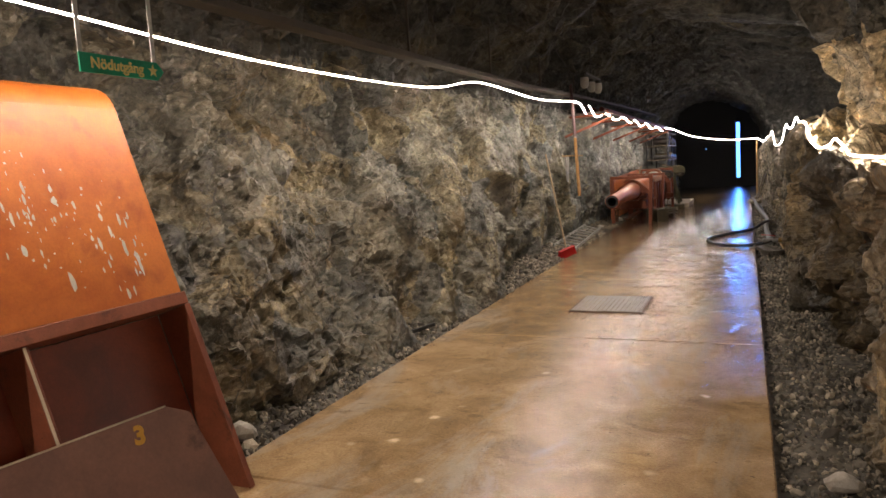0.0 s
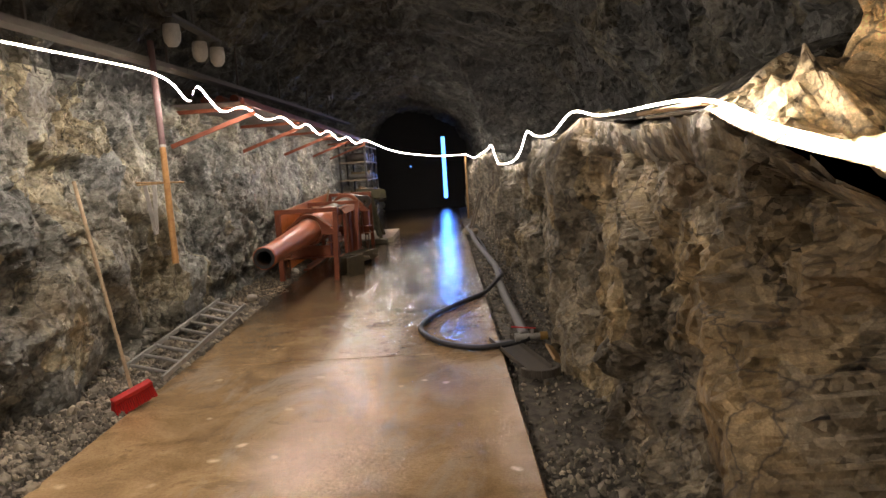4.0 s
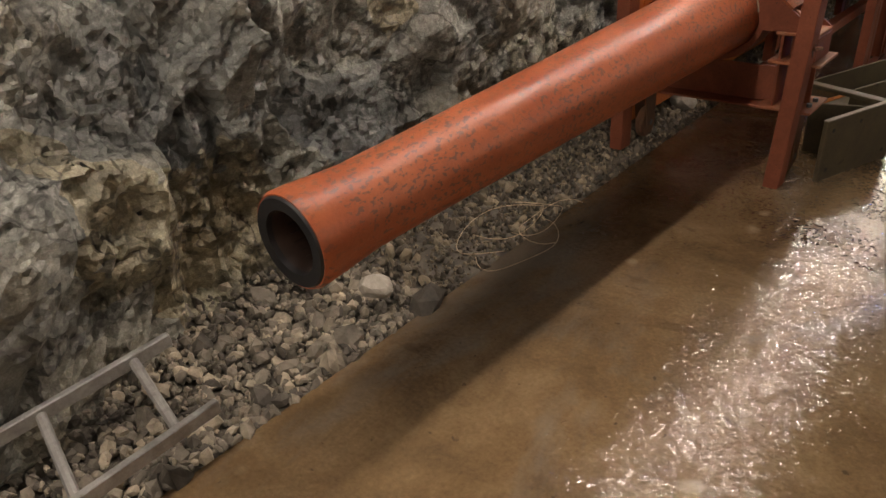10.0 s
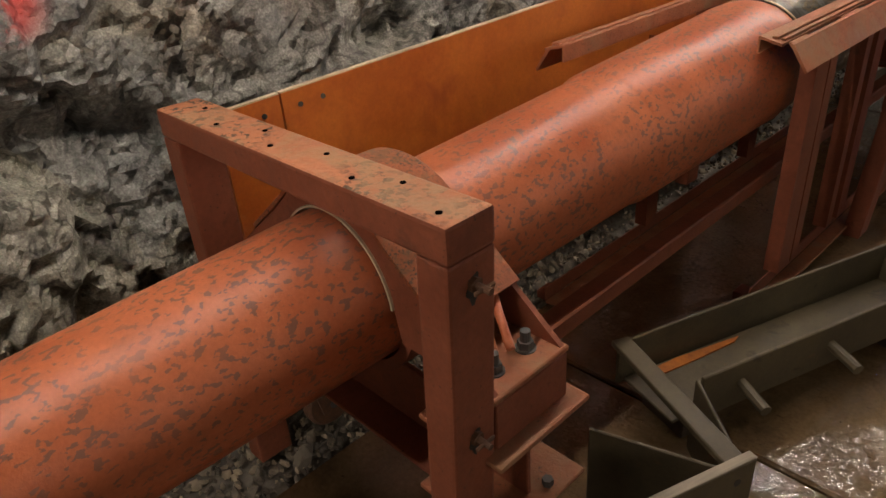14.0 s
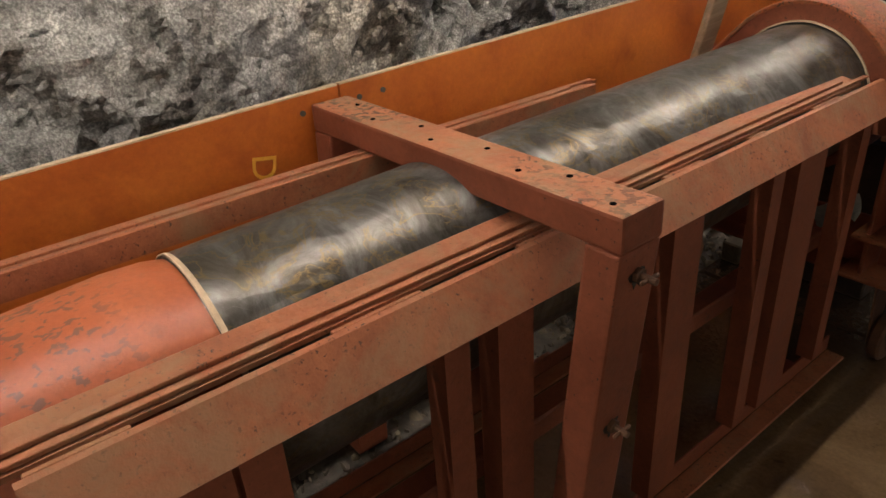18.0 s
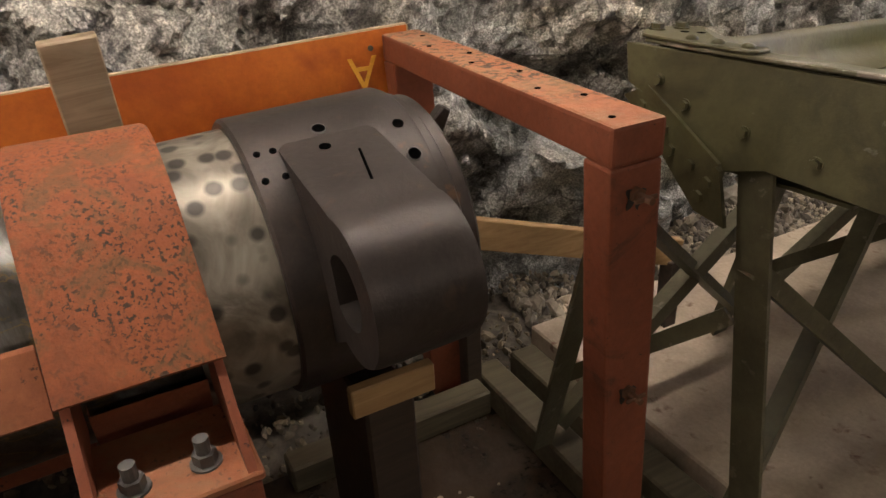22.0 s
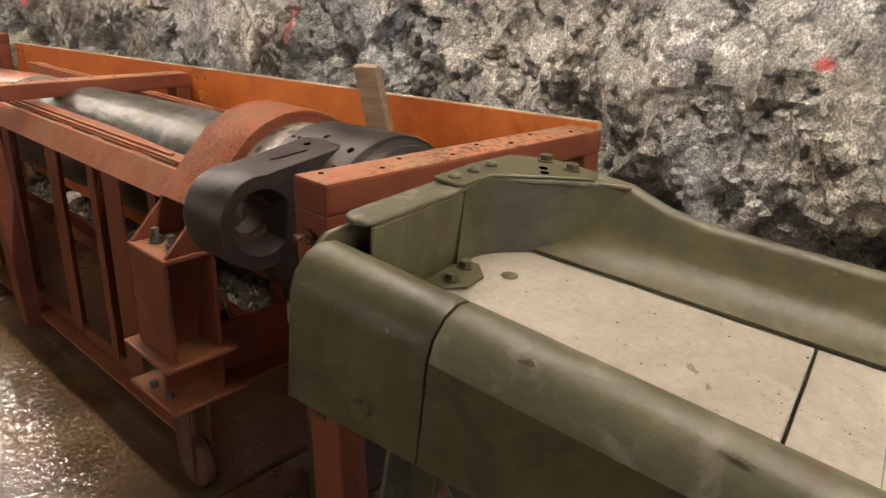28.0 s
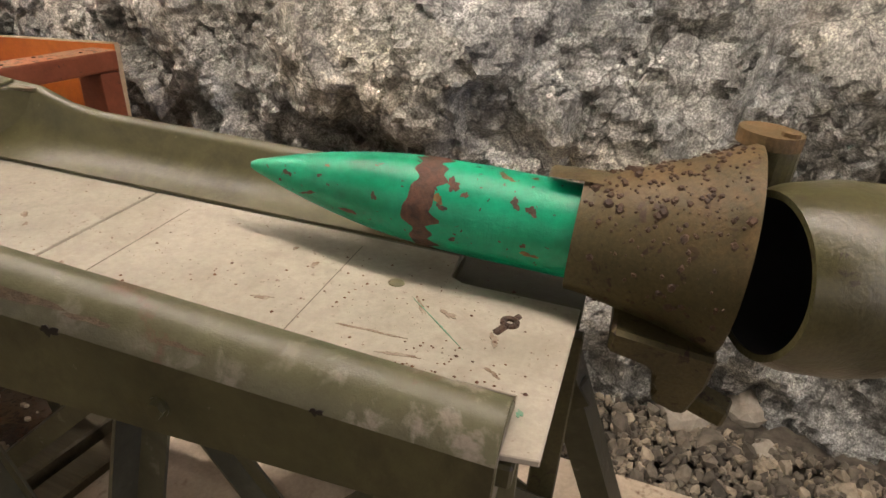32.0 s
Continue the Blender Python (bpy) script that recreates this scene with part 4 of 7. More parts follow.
mesh_ob("wall_south", [(-5, -4.6, -0.3), (2.5, -4.6, -0.3), (2.5, -4.6, 4.5), (-5, -4.6, 4.5)], [(0, 1, 2, 3)], ROCK)
tagged(bpy.data.objects["wall_south"], "dark rock end of the tunnel", "rock wall", kind="structure")

# end of the tunnel: dark steel gate with a gap of daylight
wall_north = thing("wall_north", 0, 32.4, 0, label="black steel gate standing ajar at the tunnel's end", category="gate", kind="structure")
part("gate_leaf", box((-3.9, 0, -0.1), (-0.50, 0.08, 4.4), 0.01), BLACKBOX, wall_north)
part("gate_leaf", box((-0.36, 0, -0.1), (1.9, 0.08, 4.4), 0.01), BLACKBOX, wall_north)
part("sill_plate", box((-0.50, 0.0, -0.1), (-0.36, 0.08, 0.35), 0.003), BLACKBOX, wall_north)
part("head_plate", box((-0.50, 0.0, 2.68), (-0.36, 0.08, 4.4), 0.003), BLACKBOX, wall_north)
part("spy_hole", rod((-1.704, -0.012, 1.632), (-1.704, 0.02, 1.632), 0.022, seg=14), DAY, wall_north, "small hole with daylight in the gate")
backdrop = tagged(mesh_ob("backdrop", [(-1.4, 33.0, -0.2), (0.5, 33.0, -0.2), (0.5, 33.0, 3.4), (-1.4, 33.0, 3.4)], [(0, 1, 2, 3)], DAY), "cold blue daylight outside the gate", "daylight", kind="structure")

day = bpy.data.lights.new("gap_daylight", "AREA")
day.shape, day.size, day.size_y, day.energy, day.color = "RECTANGLE", 0.14, 2.3, DAY_LAMP, (0.06, 0.25, 1.0)
day.spread = radians(36)
day_ob = new("gap_daylight", day)
day_ob.matrix_world = look((-0.43, 32.38, 1.5), (-3.0, 16.5, 1.7))

# floor slabs, gravel strips
floor = thing("floor", label="wet brown concrete slab floor with stains", category="floor", kind="structure")
JOINTS = [-4.6, -0.6, 2.4, 5.3, 8.15, 11.0, 16.2, 19.2, 22.2, 25.2, 28.6, 32.4]
for a, b in zip(JOINTS, JOINTS[1:]):
    xa, xb = -2.44 - 0.014 * max(a, 0), -2.44 - 0.014 * max(b, 0)
    bm = plate([(xa, a + 0.004), (0.0, a + 0.004), (0.0, b - 0.004), (xb, b - 0.004)], 0.3, "z")
    bmesh.ops.translate(bm, vec=(0, 0, -0.3), verts=bm.verts)
    bmesh.ops.bevel(bm, geom=[e for e in bm.edges if all(v.co.z > -0.01 for v in e.verts)], offset=0.008, segments=1, affect="EDGES")
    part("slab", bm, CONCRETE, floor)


def gravel_bed(name, x0, x1, z0, z1):
    ys, us = np.arange(-5, 32.4, 0.08), np.linspace(0, 1, 14)
    V, F = [], []
    for y in ys:
        a, b = x0(y), x1(y)
        for u in us:
            h = 0.03 * float(lumpy(np.array(u * 1.5), np.array(y), 0.35, 21)) + 0.02 * float(lumpy(np.array(u), np.array(y), 0.1, 22))
            V.append((a + (b - a) * u, y, z0 + (z1 - z0) * u + h))
    n = len(us)
    for i in range(len(ys) - 1):
        for k in range(n - 1):
            F.append((i * n + k, i * n + k + 1, (i + 1) * n + k + 1, (i + 1) * n + k))
    ob = mesh_ob(name, V, F, GRAVEL)
    return tagged(ob, "damp grey gravel bed beside the slab", "gravel", kind="structure")


edge_l = lambda y: -2.44 - 0.014 * max(y, 0)
gravel_bed("ground_left", lambda y: float(interp(y, LEFT)) - 0.3, edge_l, 0.10, -0.02)
gravel_bed("ground_right", lambda y: 0.0, lambda y: float(interp(y, RIGHT)) + 0.35, -0.06, 0.0)


def stones(name, n, where, size, label, seed, material=None):
    rng = random.Random(seed)
    base = []
    for k in range(6):
        bm = bmesh.new()
        bmesh.ops.create_icosphere(bm, subdivisions=1, radius=1.0)
        for v in bm.verts:
            v.co *= rng.uniform(0.6, 1.15)
        bm.verts.index_update()
        base.append(([v.co.copy() for v in bm.verts], [[v.index for v in f.verts] for f in bm.faces]))
        bm.free()
    V, F = [], []
    for _ in range(n):
        x, y, z = where(rng)
        r = size * math.exp(rng.gauss(0, 0.45))
        m = Matrix.LocRotScale((x, y, z + r * 0.15), Euler([rng.uniform(0, 6.3) for _ in range(3)]), (r, r * rng.uniform(0.5, 0.9), r * rng.uniform(0.4, 0.8)))
        vs, fs = rng.choice(base)
        o = len(V)
        V += [tuple(m @ v) for v in vs]
        F += [[o + i for i in f] for f in fs]
    return tagged(mesh_ob(name, V, F, material or STONE), label, "gravel", kind="stuff")


def on_left(rng):
    y = rng.choice((rng.uniform(1, 13.7), rng.uniform(9, 13.7)))
    u = rng.random() ** 0.7
    a, b = float(interp(y, LEFT)) + 0.0, edge_l(y)
    return a + (b - a) * u, y, 0.09 - 0.10 * u


def inner_left(rng):
    y = rng.choice((rng.uniform(13.6, 17), rng.uniform(13.6, 20.6)))
    u = rng.random() ** 0.7
    a, b = float(interp(y, LEFT)) + 0.0, edge_l(y)
    return a + (b - a) * u, y, 0.09 - 0.10 * u


def far_left(rng):
    y = rng.uniform(20.3, 24.0)
    u = rng.random()
    a, b = float(interp(y, LEFT)) + 0.0, edge_l(y)
    return a + (b - a) * u, y, 0.10 - 0.10 * u


def on_right(rng):
    y = rng.choice((rng.uniform(1, 20), rng.uniform(1, 9)))
    u = rng.random()
    return 0.02 + 0.66 * u, y, -0.05 + 0.05 * u


stones("gravel_left", 12000, on_left, 0.017, "loose broken gravel stones along the rock wall", 3)
stones("gravel_inner", 8000, inner_left, 0.012, "small earthy stones under the barrel and by the rock", 5, STONE_BROWN)
stones("gravel_far", 9000, far_left, 0.014, "loose grey gravel stones behind the loading tray", 8)
stones("gravel_right", 10000, on_right, 0.013, "loose broken gravel stones along the slab edge", 4)

# ---- rope lights ----
rope_left = [(-2.5, -4.4, 2.1), (-2.45, 0.2, 2.12), (-2.45, 1.58, 2.08), (-2.45, 2.85, 2.03), (-2.45, 4.3, 2.04), (-2.45, 5.3, 2.09), (-2.45, 6.35, 2.22), (-2.45, 8.4, 2.20), (-2.47, 10.7, 2.31), (-2.5, 11.44, 2.18), (-2.5, 11.7, 2.33), (-2.5, 12.3, 2.165), (-2.42, 12.8, 2.24),
             (-2.36, 13.4, 2.15), (-2.30, 14.0, 2.215), (-2.28, 14.7, 2.13), (-2.28, 15.4, 2.215), (-2.28, 16.3, 2.12), (-2.28, 17.2, 2.215), (-2.28, 18.3, 2.12), (-2.28, 19.4, 2.215), (-2.28, 20.6, 2.13), (-2.28, 21.8, 2.23), (-2.24, 22.6, 2.26), (-1.6, 23.8, 1.98), (-0.6, 25.2, 1.84), (0.22, 26.4, 1.86)]
rope_right = [(0.22, 26.4, 1.86), (0.36, 23.8, 1.71), (0.42, 20.5, 1.76), (0.44, 18.6, 1.80), (0.44, 17.7, 1.83), (0.46, 16.8, 1.54), (0.48, 16.3, 1.50), (0.48, 14.6, 1.51), (0.48, 13.5, 1.61), (0.50, 12.9, 1.81), (0.50, 12.2, 1.74), (0.50, 11.2, 1.71), (0.50, 10.28, 1.81), (0.48, 9.43, 1.73), (0.46, 8.9, 1.70), (0.43, 7.70, 1.655), (0.42, 7.1, 1.53), (0.40, 6.4, 1.43), (0.40, 5.77, 1.395), (0.40, 5.15, 1.41), (0.40, 4.81, 1.445), (0.40, 4.31, 1.385), (0.40, 3.9, 1.345), (0.45, 2.0, 1.35), (0.5, 0.0, 1.4), (0.6, -4.4, 1.5)]


def half_shell(points, r0, r1, seg=8):
    """A narrow trough, open below, along a line."""
    bm = bmesh.new()
    rows = []
    for i, p in enumerate(points):
        t = (points[min(i + 1, len(points) - 1)] - points[max(i - 1, 0)]).normalized()
        x = t.cross(Vector((0, 0, 1))).normalized()
        z = Vector((0, 0, 1))
        arc = [math.pi * (0.04 + 0.92 * k / seg) for k in range(seg + 1)]
        rows.append([bm.verts.new(p + r * (math.cos(a) * x + math.sin(a) * z)) for r, q in ((r0, arc), (r1, arc[::-1])) for a in q])
    n = len(rows[0])
    for a, b in zip(rows, rows[1:]):
        for k in range(n):
            bm.faces.new((a[k], a[(k + 1) % n], b[(k + 1) % n], b[k]))
    return bm


for pts, lit, r in ((rope_left, ROPE, 0.0056), (rope_right, ROPE_RIGHT, 0.0052)):
    bm = sweep(smooth_line(pts, 5), r, 6)
    o = part("rope_light", bm, lit)
    tagged(o, "glowing warm white rope light strung along the rock", "rope light", "rope lights")
    if lit is ROPE:
        # unseen trough added to keep the rope's light off the vault
        part("light_shield", half_shell(smooth_line(pts, 5), 0.0068, 0.0085), DUCTGREY, o, "added grey strip that shields the vault from the rope")

# ---- the gun barrel ----
AX0, AX1 = Vector((-2.398, 12.98, 0.633)), Vector((-2.345, 19.65, 0.855))
dirn = (AX1 - AX0).normalized()
side = dirn.cross(Vector((0, 0, 1))).normalized()
AXM = Matrix((side, dirn, side.cross(dirn))).transposed().to_4x4()
AXM.translation = AX0
gun = new("gun_barrel")
gun.empty_display_size = 0.2
gun.matrix_world = AXM
tagged(gun, "long orange-red and bare steel gun barrel lying in its cradle", "gun barrel")


def dd(y):
    return (y - AX0.y) / dirn.y


def axis_at(y):
    return AX0 + dirn * dd(y)


part("muzzle_tube", lathe([(0.0, 0.088), (0.0, 0.121), (0.012, 0.127), (0.05, 0.126), (0.20, 0.115), (0.5, 0.120), (1.2, 0.139), (2.0, 0.163), (dd(15.4), 0.172), (dd(16.28), 0.190), (dd(16.285), 0.193), (dd(16.30), 0.199), (dd(16.9), 0.211), (dd(17.06), 0.216), (dd(17.12), 0.212), (dd(17.15), 0.205)], 72), TUBE_RED, gun, "mottled orange-red painted tube", 40)
part("bore", lathe([(0.004, 0.082), (0.02, 0.078), (0.06, 0.076), (2.5, 0.074), (2.5, 0.0)], 48), BORE, gun, "dark rifled bore", 40)
part("muzzle_ring", lathe([(0.010, 0.080), (-0.004, 0.083), (-0.006, 0.113), (0.002, 0.119)], 48), RUBBER, gun, "black greased muzzle face", 40)
rif = rod((0.077, 0.05, 0), (0.077, 0.5, 0), 0.003, seg=5)
rif_ob = part("rifling_groove", rif, DARK_STEEL, gun)
for k in range(1, 20):
    share(rif_ob, "rifling_groove", Matrix.Rotation(radians(18 * k), 4, "Y"), gun)
part("steel_tube", lathe([(dd(17.14), 0.20), (dd(17.16), 0.211), (dd(18.2), 0.209), (dd(18.96), 0.207), (dd(19.2), 0.207)], 72), STEEL_TUBE, gun, "shiny oiled bare steel tube", 40)
part("paint_edge", lathe([(dd(17.150), 0.2105), (dd(17.152), 0.2130), (dd(17.159), 0.2125), (dd(17.16), 0.2105)], 72), WHITE_EDGE, gun, "thin pale paint edge", 40)
part("speckled_ring", lathe([(dd(19.16), 0.2), (dd(19.16), 0.225), (dd(19.17), 0.231), (dd(19.31), 0.233), (dd(19.31), 0.2)], 72), SPECKLED, gun, "worn speckled bronze-grey ring", 30)
part("breech_ring", lathe([(dd(19.3), 0.2), (dd(19.3), 0.243), (dd(19.305), 0.248), (dd(19.575), 0.248), (dd(19.585), 0.243)], 72), DARK_STEEL, gun, "blackened steel breech ring", 30)
part("breech_rear_ring", lathe([(dd(19.58), 0.243), (dd(19.585), 0.232), (dd(19.605), 0.232), (dd(19.61), 0.225), (dd(19.63), 0.225), (dd(19.638), 0.215), (dd(19.638), 0.135), (dd(19.61), 0.128)], 72), DARK_STEEL, gun, "stepped dark rear ring", 30)
part("breech_bore", lathe([(dd(19.637), 0.137), (dd(19.60), 0.125), (dd(19.45), 0.12), (dd(19.35), 0.105), (dd(19.35), 0.0)], 48), RUST_DEEP, gun, "rusty stepped breech opening", 30)
tooth = box((0.112, dd(19.58), -0.006), (0.124, dd(19.60), 0.006), 0.002)
tooth_ob = part("breech_thread", tooth, RUST, gun)
for r_ in range(5):
    for k in range(12):
        if (r_, k) != (0, 0):
            share(tooth_ob, "breech_thread", Matrix.Rotation(radians(-30 + 5.5 * k), 4, "Y") @ Matrix.Translation((0, -0.026 * r_, 0)), gun)
# hinge lug: a teardrop of steel with an eye through it
lug = bmesh.new()
cx, cz, rl, rh = 0.338, 0.082, 0.112, 0.056
outer = [(0.09, 0.2285), (0.15, 0.219), (0.22, 0.208), (0.28, 0.200)]
outer += [(cx + rl * math.sin(radians(a)), cz + rl * math.cos(radians(a))) for a in range(-8, 201, 8)]
outer += [(0.25, -0.055), (0.21, -0.07), (0.17, -0.09)]
# ring of quads between the outline and the eye, closed on both faces
N = len(outer)
y0_, y1_ = dd(19.355), dd(19.515)
def ring_pt(k):
    a = math.atan2(outer[k][0] - cx, outer[k][1] - cz)
    return (cx + rh * math.sin(a), cz + rh * math.cos(a))
rows = []
for y, sh in ((y0_, 0.006), (y0_ + 0.012, 0.0), (y1_ - 0.012, 0.0), (y1_, 0.006)):
    rows.append([lug.verts.new((cx + (u - cx) * (1 - sh / 0.2), y, cz + (v - cz) * (1 - sh / 0.2))) for u, v in outer])
inn = [[lug.verts.new((cx + (ring_pt(k)[0] - cx) * q, y, cz + (ring_pt(k)[1] - cz) * q)) for k in range(N)] for y, q in ((y0_, 1.0), (y1_ - 0.05, 1.0), (y1_, 1.4))]
for a, b in zip(rows, rows[1:]):
    for k in range(N):
        lug.faces.new((a[k], b[k], b[(k + 1) % N], a[(k + 1) % N]))
for k in range(N):
    j = (k + 1) % N
    lug.faces.new((rows[0][k], rows[0][j], inn[0][j], inn[0][k]))
    lug.faces.new((rows[-1][k], inn[2][k], inn[2][j], rows[-1][j]))
    lug.faces.new((inn[0][k], inn[0][j], inn[1][j], inn[1][k]))
    lug.faces.new((inn[1][k], inn[1][j], inn[2][j], inn[2][k]))
bmesh.ops.recalc_face_normals(lug, faces=lug.faces)
lug_ob = part("hinge_lug", lug, DARK_STEEL, gun, "blackened hinge lug with an eye", 35)
bush = bmesh.new()
lathe([(y1_ - 0.055, rh + 0.001), (y1_ - 0.055, rh - 0.010), (y1_ - 0.07, rh - 0.010), (y1_ - 0.07, rh - 0.016), (y0_ + 0.03, rh - 0.016), (y0_ + 0.03, rh + 0.001)], 32, bush)
bmesh.ops.translate(bush, vec=(cx, 0, cz), verts=bush.verts)
part("eye_bushing", bush, RUST_DARK, lug_ob, "stepped rusty bushing", 30)
slot = bar((0.170, dd(19.463), 0.2146), (0.262, dd(19.443), 0.2008), 0.004, 0.006, 0.0)
part("cut_slot", slot, HOLE, lug_ob)
# screw holes of the breech ring
hole = rod((0, 0, 0.244), (0, 0, 0.2495), 0.0095, seg=14)
hole_ob = part("screw_hole", hole, HOLE, gun)
rim_ob = None
hole_ob.matrix_basis = Matrix.Translation((0, dd(19.555), 0)) @ Matrix.Rotation(radians(27), 4, "Y")
share(hole_ob, "screw_hole", Matrix.Translation((0.138, dd(19.42), 0.2214)) @ Matrix.Rotation(radians(9.5), 4, "Y") @ Matrix.Translation((0, 0, -0.2486)), gun)
for y, a, s in ((19.43, 20, 1.1), (19.555, 42, 1.1), (19.322, 26, 0.6), (19.347, 26, 0.6), (19.318, 38, 0.6), (19.349, 38, 0.6)):
    m = Matrix.Translation((0, dd(y), 0)) @ Matrix.Rotation(radians(a), 4, "Y") @ Matrix.Diagonal((s, s, 1, 1))
    share(hole_ob, "screw_hole", m, gun)
    if s > 1:
        if rim_ob is None:
            rb = bmesh.new()
            rings = [[rb.verts.new((r * math.cos(k * math.pi / 9), r * math.sin(k * math.pi / 9), z)) for k in range(18)] for r, z in ((0.0095, 0.2490), (0.0100, 0.2498), (0.0118, 0.2494), (0.0122, 0.2482))]
            for p, q in zip(rings, rings[1:]):
                for k in range(18):
                    rb.faces.new((p[k], q[k], q[(k + 1) % 18], p[(k + 1) % 18]))
            rim_ob = part("hole_rim", rb, GREYPAINT, gun, "bright worn hole edge", 60)
            rim_ob.matrix_basis = m
        else:
            share(rim_ob, "hole_rim", m, gun)
# broken catch at the rear
part("catch", plate([(0, 0), (0.07, 0.0), (0.092, 0.042), (0.078, 0.053), (0.056, 0.034), (0.021, 0.028)], 0.026, "x", bevel=0.003), DARK_STEEL, gun, "bent dark catch").location = (0.045, dd(19.585), 0.165)

# ---- red transport frame of three portals ----
crate = thing("transport_frame", -2.37, 17.5, 0, label="red-painted steel transport frame round the gun barrel", category="transport frame")


SKEW = 0.045
LEANS = {15.26: (-0.045, 0.0), 17.635: (-0.06, -0.05), 19.735: (0.0, 0.055)}


def slanted(bm, y):
    """The rear portal stands a little askew, and the bent legs lean at the foot."""
    dx, dy = LEANS[y]
    for v in bm.verts:
        if y > 19:
            v.co.y += SKEW * (-1.93 - v.co.x) / 0.885
        k = max(0.0, 0.97 - v.co.z)
        v.co.y += dy * k
        if v.co.x > -2.3:
            v.co.x += dx * k
    return bm


def C(bm):
    bmesh.ops.translate(bm, vec=(2.37, -17.5, 0), verts=bm.verts)
    return bm


hole2 = None
wing = None
for y, h in ((15.26, 1.04), (17.635, 1.03), (19.735, 1.105)):
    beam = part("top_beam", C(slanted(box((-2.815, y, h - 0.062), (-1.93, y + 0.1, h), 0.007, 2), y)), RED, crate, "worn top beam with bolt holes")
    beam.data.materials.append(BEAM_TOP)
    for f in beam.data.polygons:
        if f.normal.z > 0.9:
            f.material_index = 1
    leg = part("leg", C(slanted(box((-1.998, y, 0.0), (-1.931, y + 0.099, h - 0.0625), 0.006, 2), y)), RED, crate)
    part("leg", C(slanted(box((-2.814, y, 0.03), (-2.747, y + 0.099, h - 0.0625), 0.006, 2), y)), RED, crate)
    for k in range(8):
        for dy in ((0.03,) if k % 2 else (0.068,)):
            xh = -2.72 + 0.105 * k + 0.013 * (k % 3)
            m = Matrix.Translation((xh + 2.37, y + dy - 17.5 + (SKEW * (-1.93 - xh) / 0.885 if y > 19 else 0.0), h + 0.0005))
            if hole2 is None:
                hole2 = part("bolt_hole", rod((0, 0, -0.004), (0, 0, 0.0008), 0.0055, seg=10), HOLE, beam)
                hole2.matrix_basis = m
            else:
                share(hole2, "bolt_hole", m, beam)
    for z in (h - 0.11, 0.62):
        k = max(0.0, 0.97 - z)
        bx, by = -1.931 + LEANS[y][0] * k + 2.37, y + 0.05 + LEANS[y][1] * k - 17.5
        q = random.Random(int(100 * (y + z)))
        blot = []
        for j in range(28):
            a = 2 * math.pi * j / 28
            r_ = 0.014 * (1 + 0.3 * math.sin(2 * a + q.uniform(-0.3, 0.3) + 9 * y) + 0.2 * math.sin(5 * a + y) + q.uniform(-0.12, 0.12))
            blot.append((r_ * math.cos(a), r_ * math.sin(a) * (2.0 if math.sin(a) < 0 else 0.9)))
        part("grease_stain", plate(blot, 0.0012, "x"), BLACKGREASE, leg, "black grease stain").location = (bx - 0.0005, by, z)
        m = Matrix.Translation((bx, by, z))
        if wing is None:
            wb = rod((-0.005, 0, 0), (0.036, 0, 0), 0.006, seg=8)
            rod((0.0, 0, 0), (0.009, 0, 0), 0.013, seg=6, bm=wb)
            box((0.020, -0.022, -0.004), (0.026, 0.022, 0.004), 0.002, bm=wb)
            wing = part("bolt", wb, RUST, leg, "rusty wing bolt with nut")
            wing.matrix_basis = m
        else:
            share(wing, "bolt", m, leg)
# longitudinal members under the barrel
for x, z in ((-2.20, 0.46), (-2.58, 0.44)):
    part("long_beam", C(box((x - 0.03, 15.6, z - 0.055), (x + 0.03, 18.95, z), 0.005)), RED, crate)


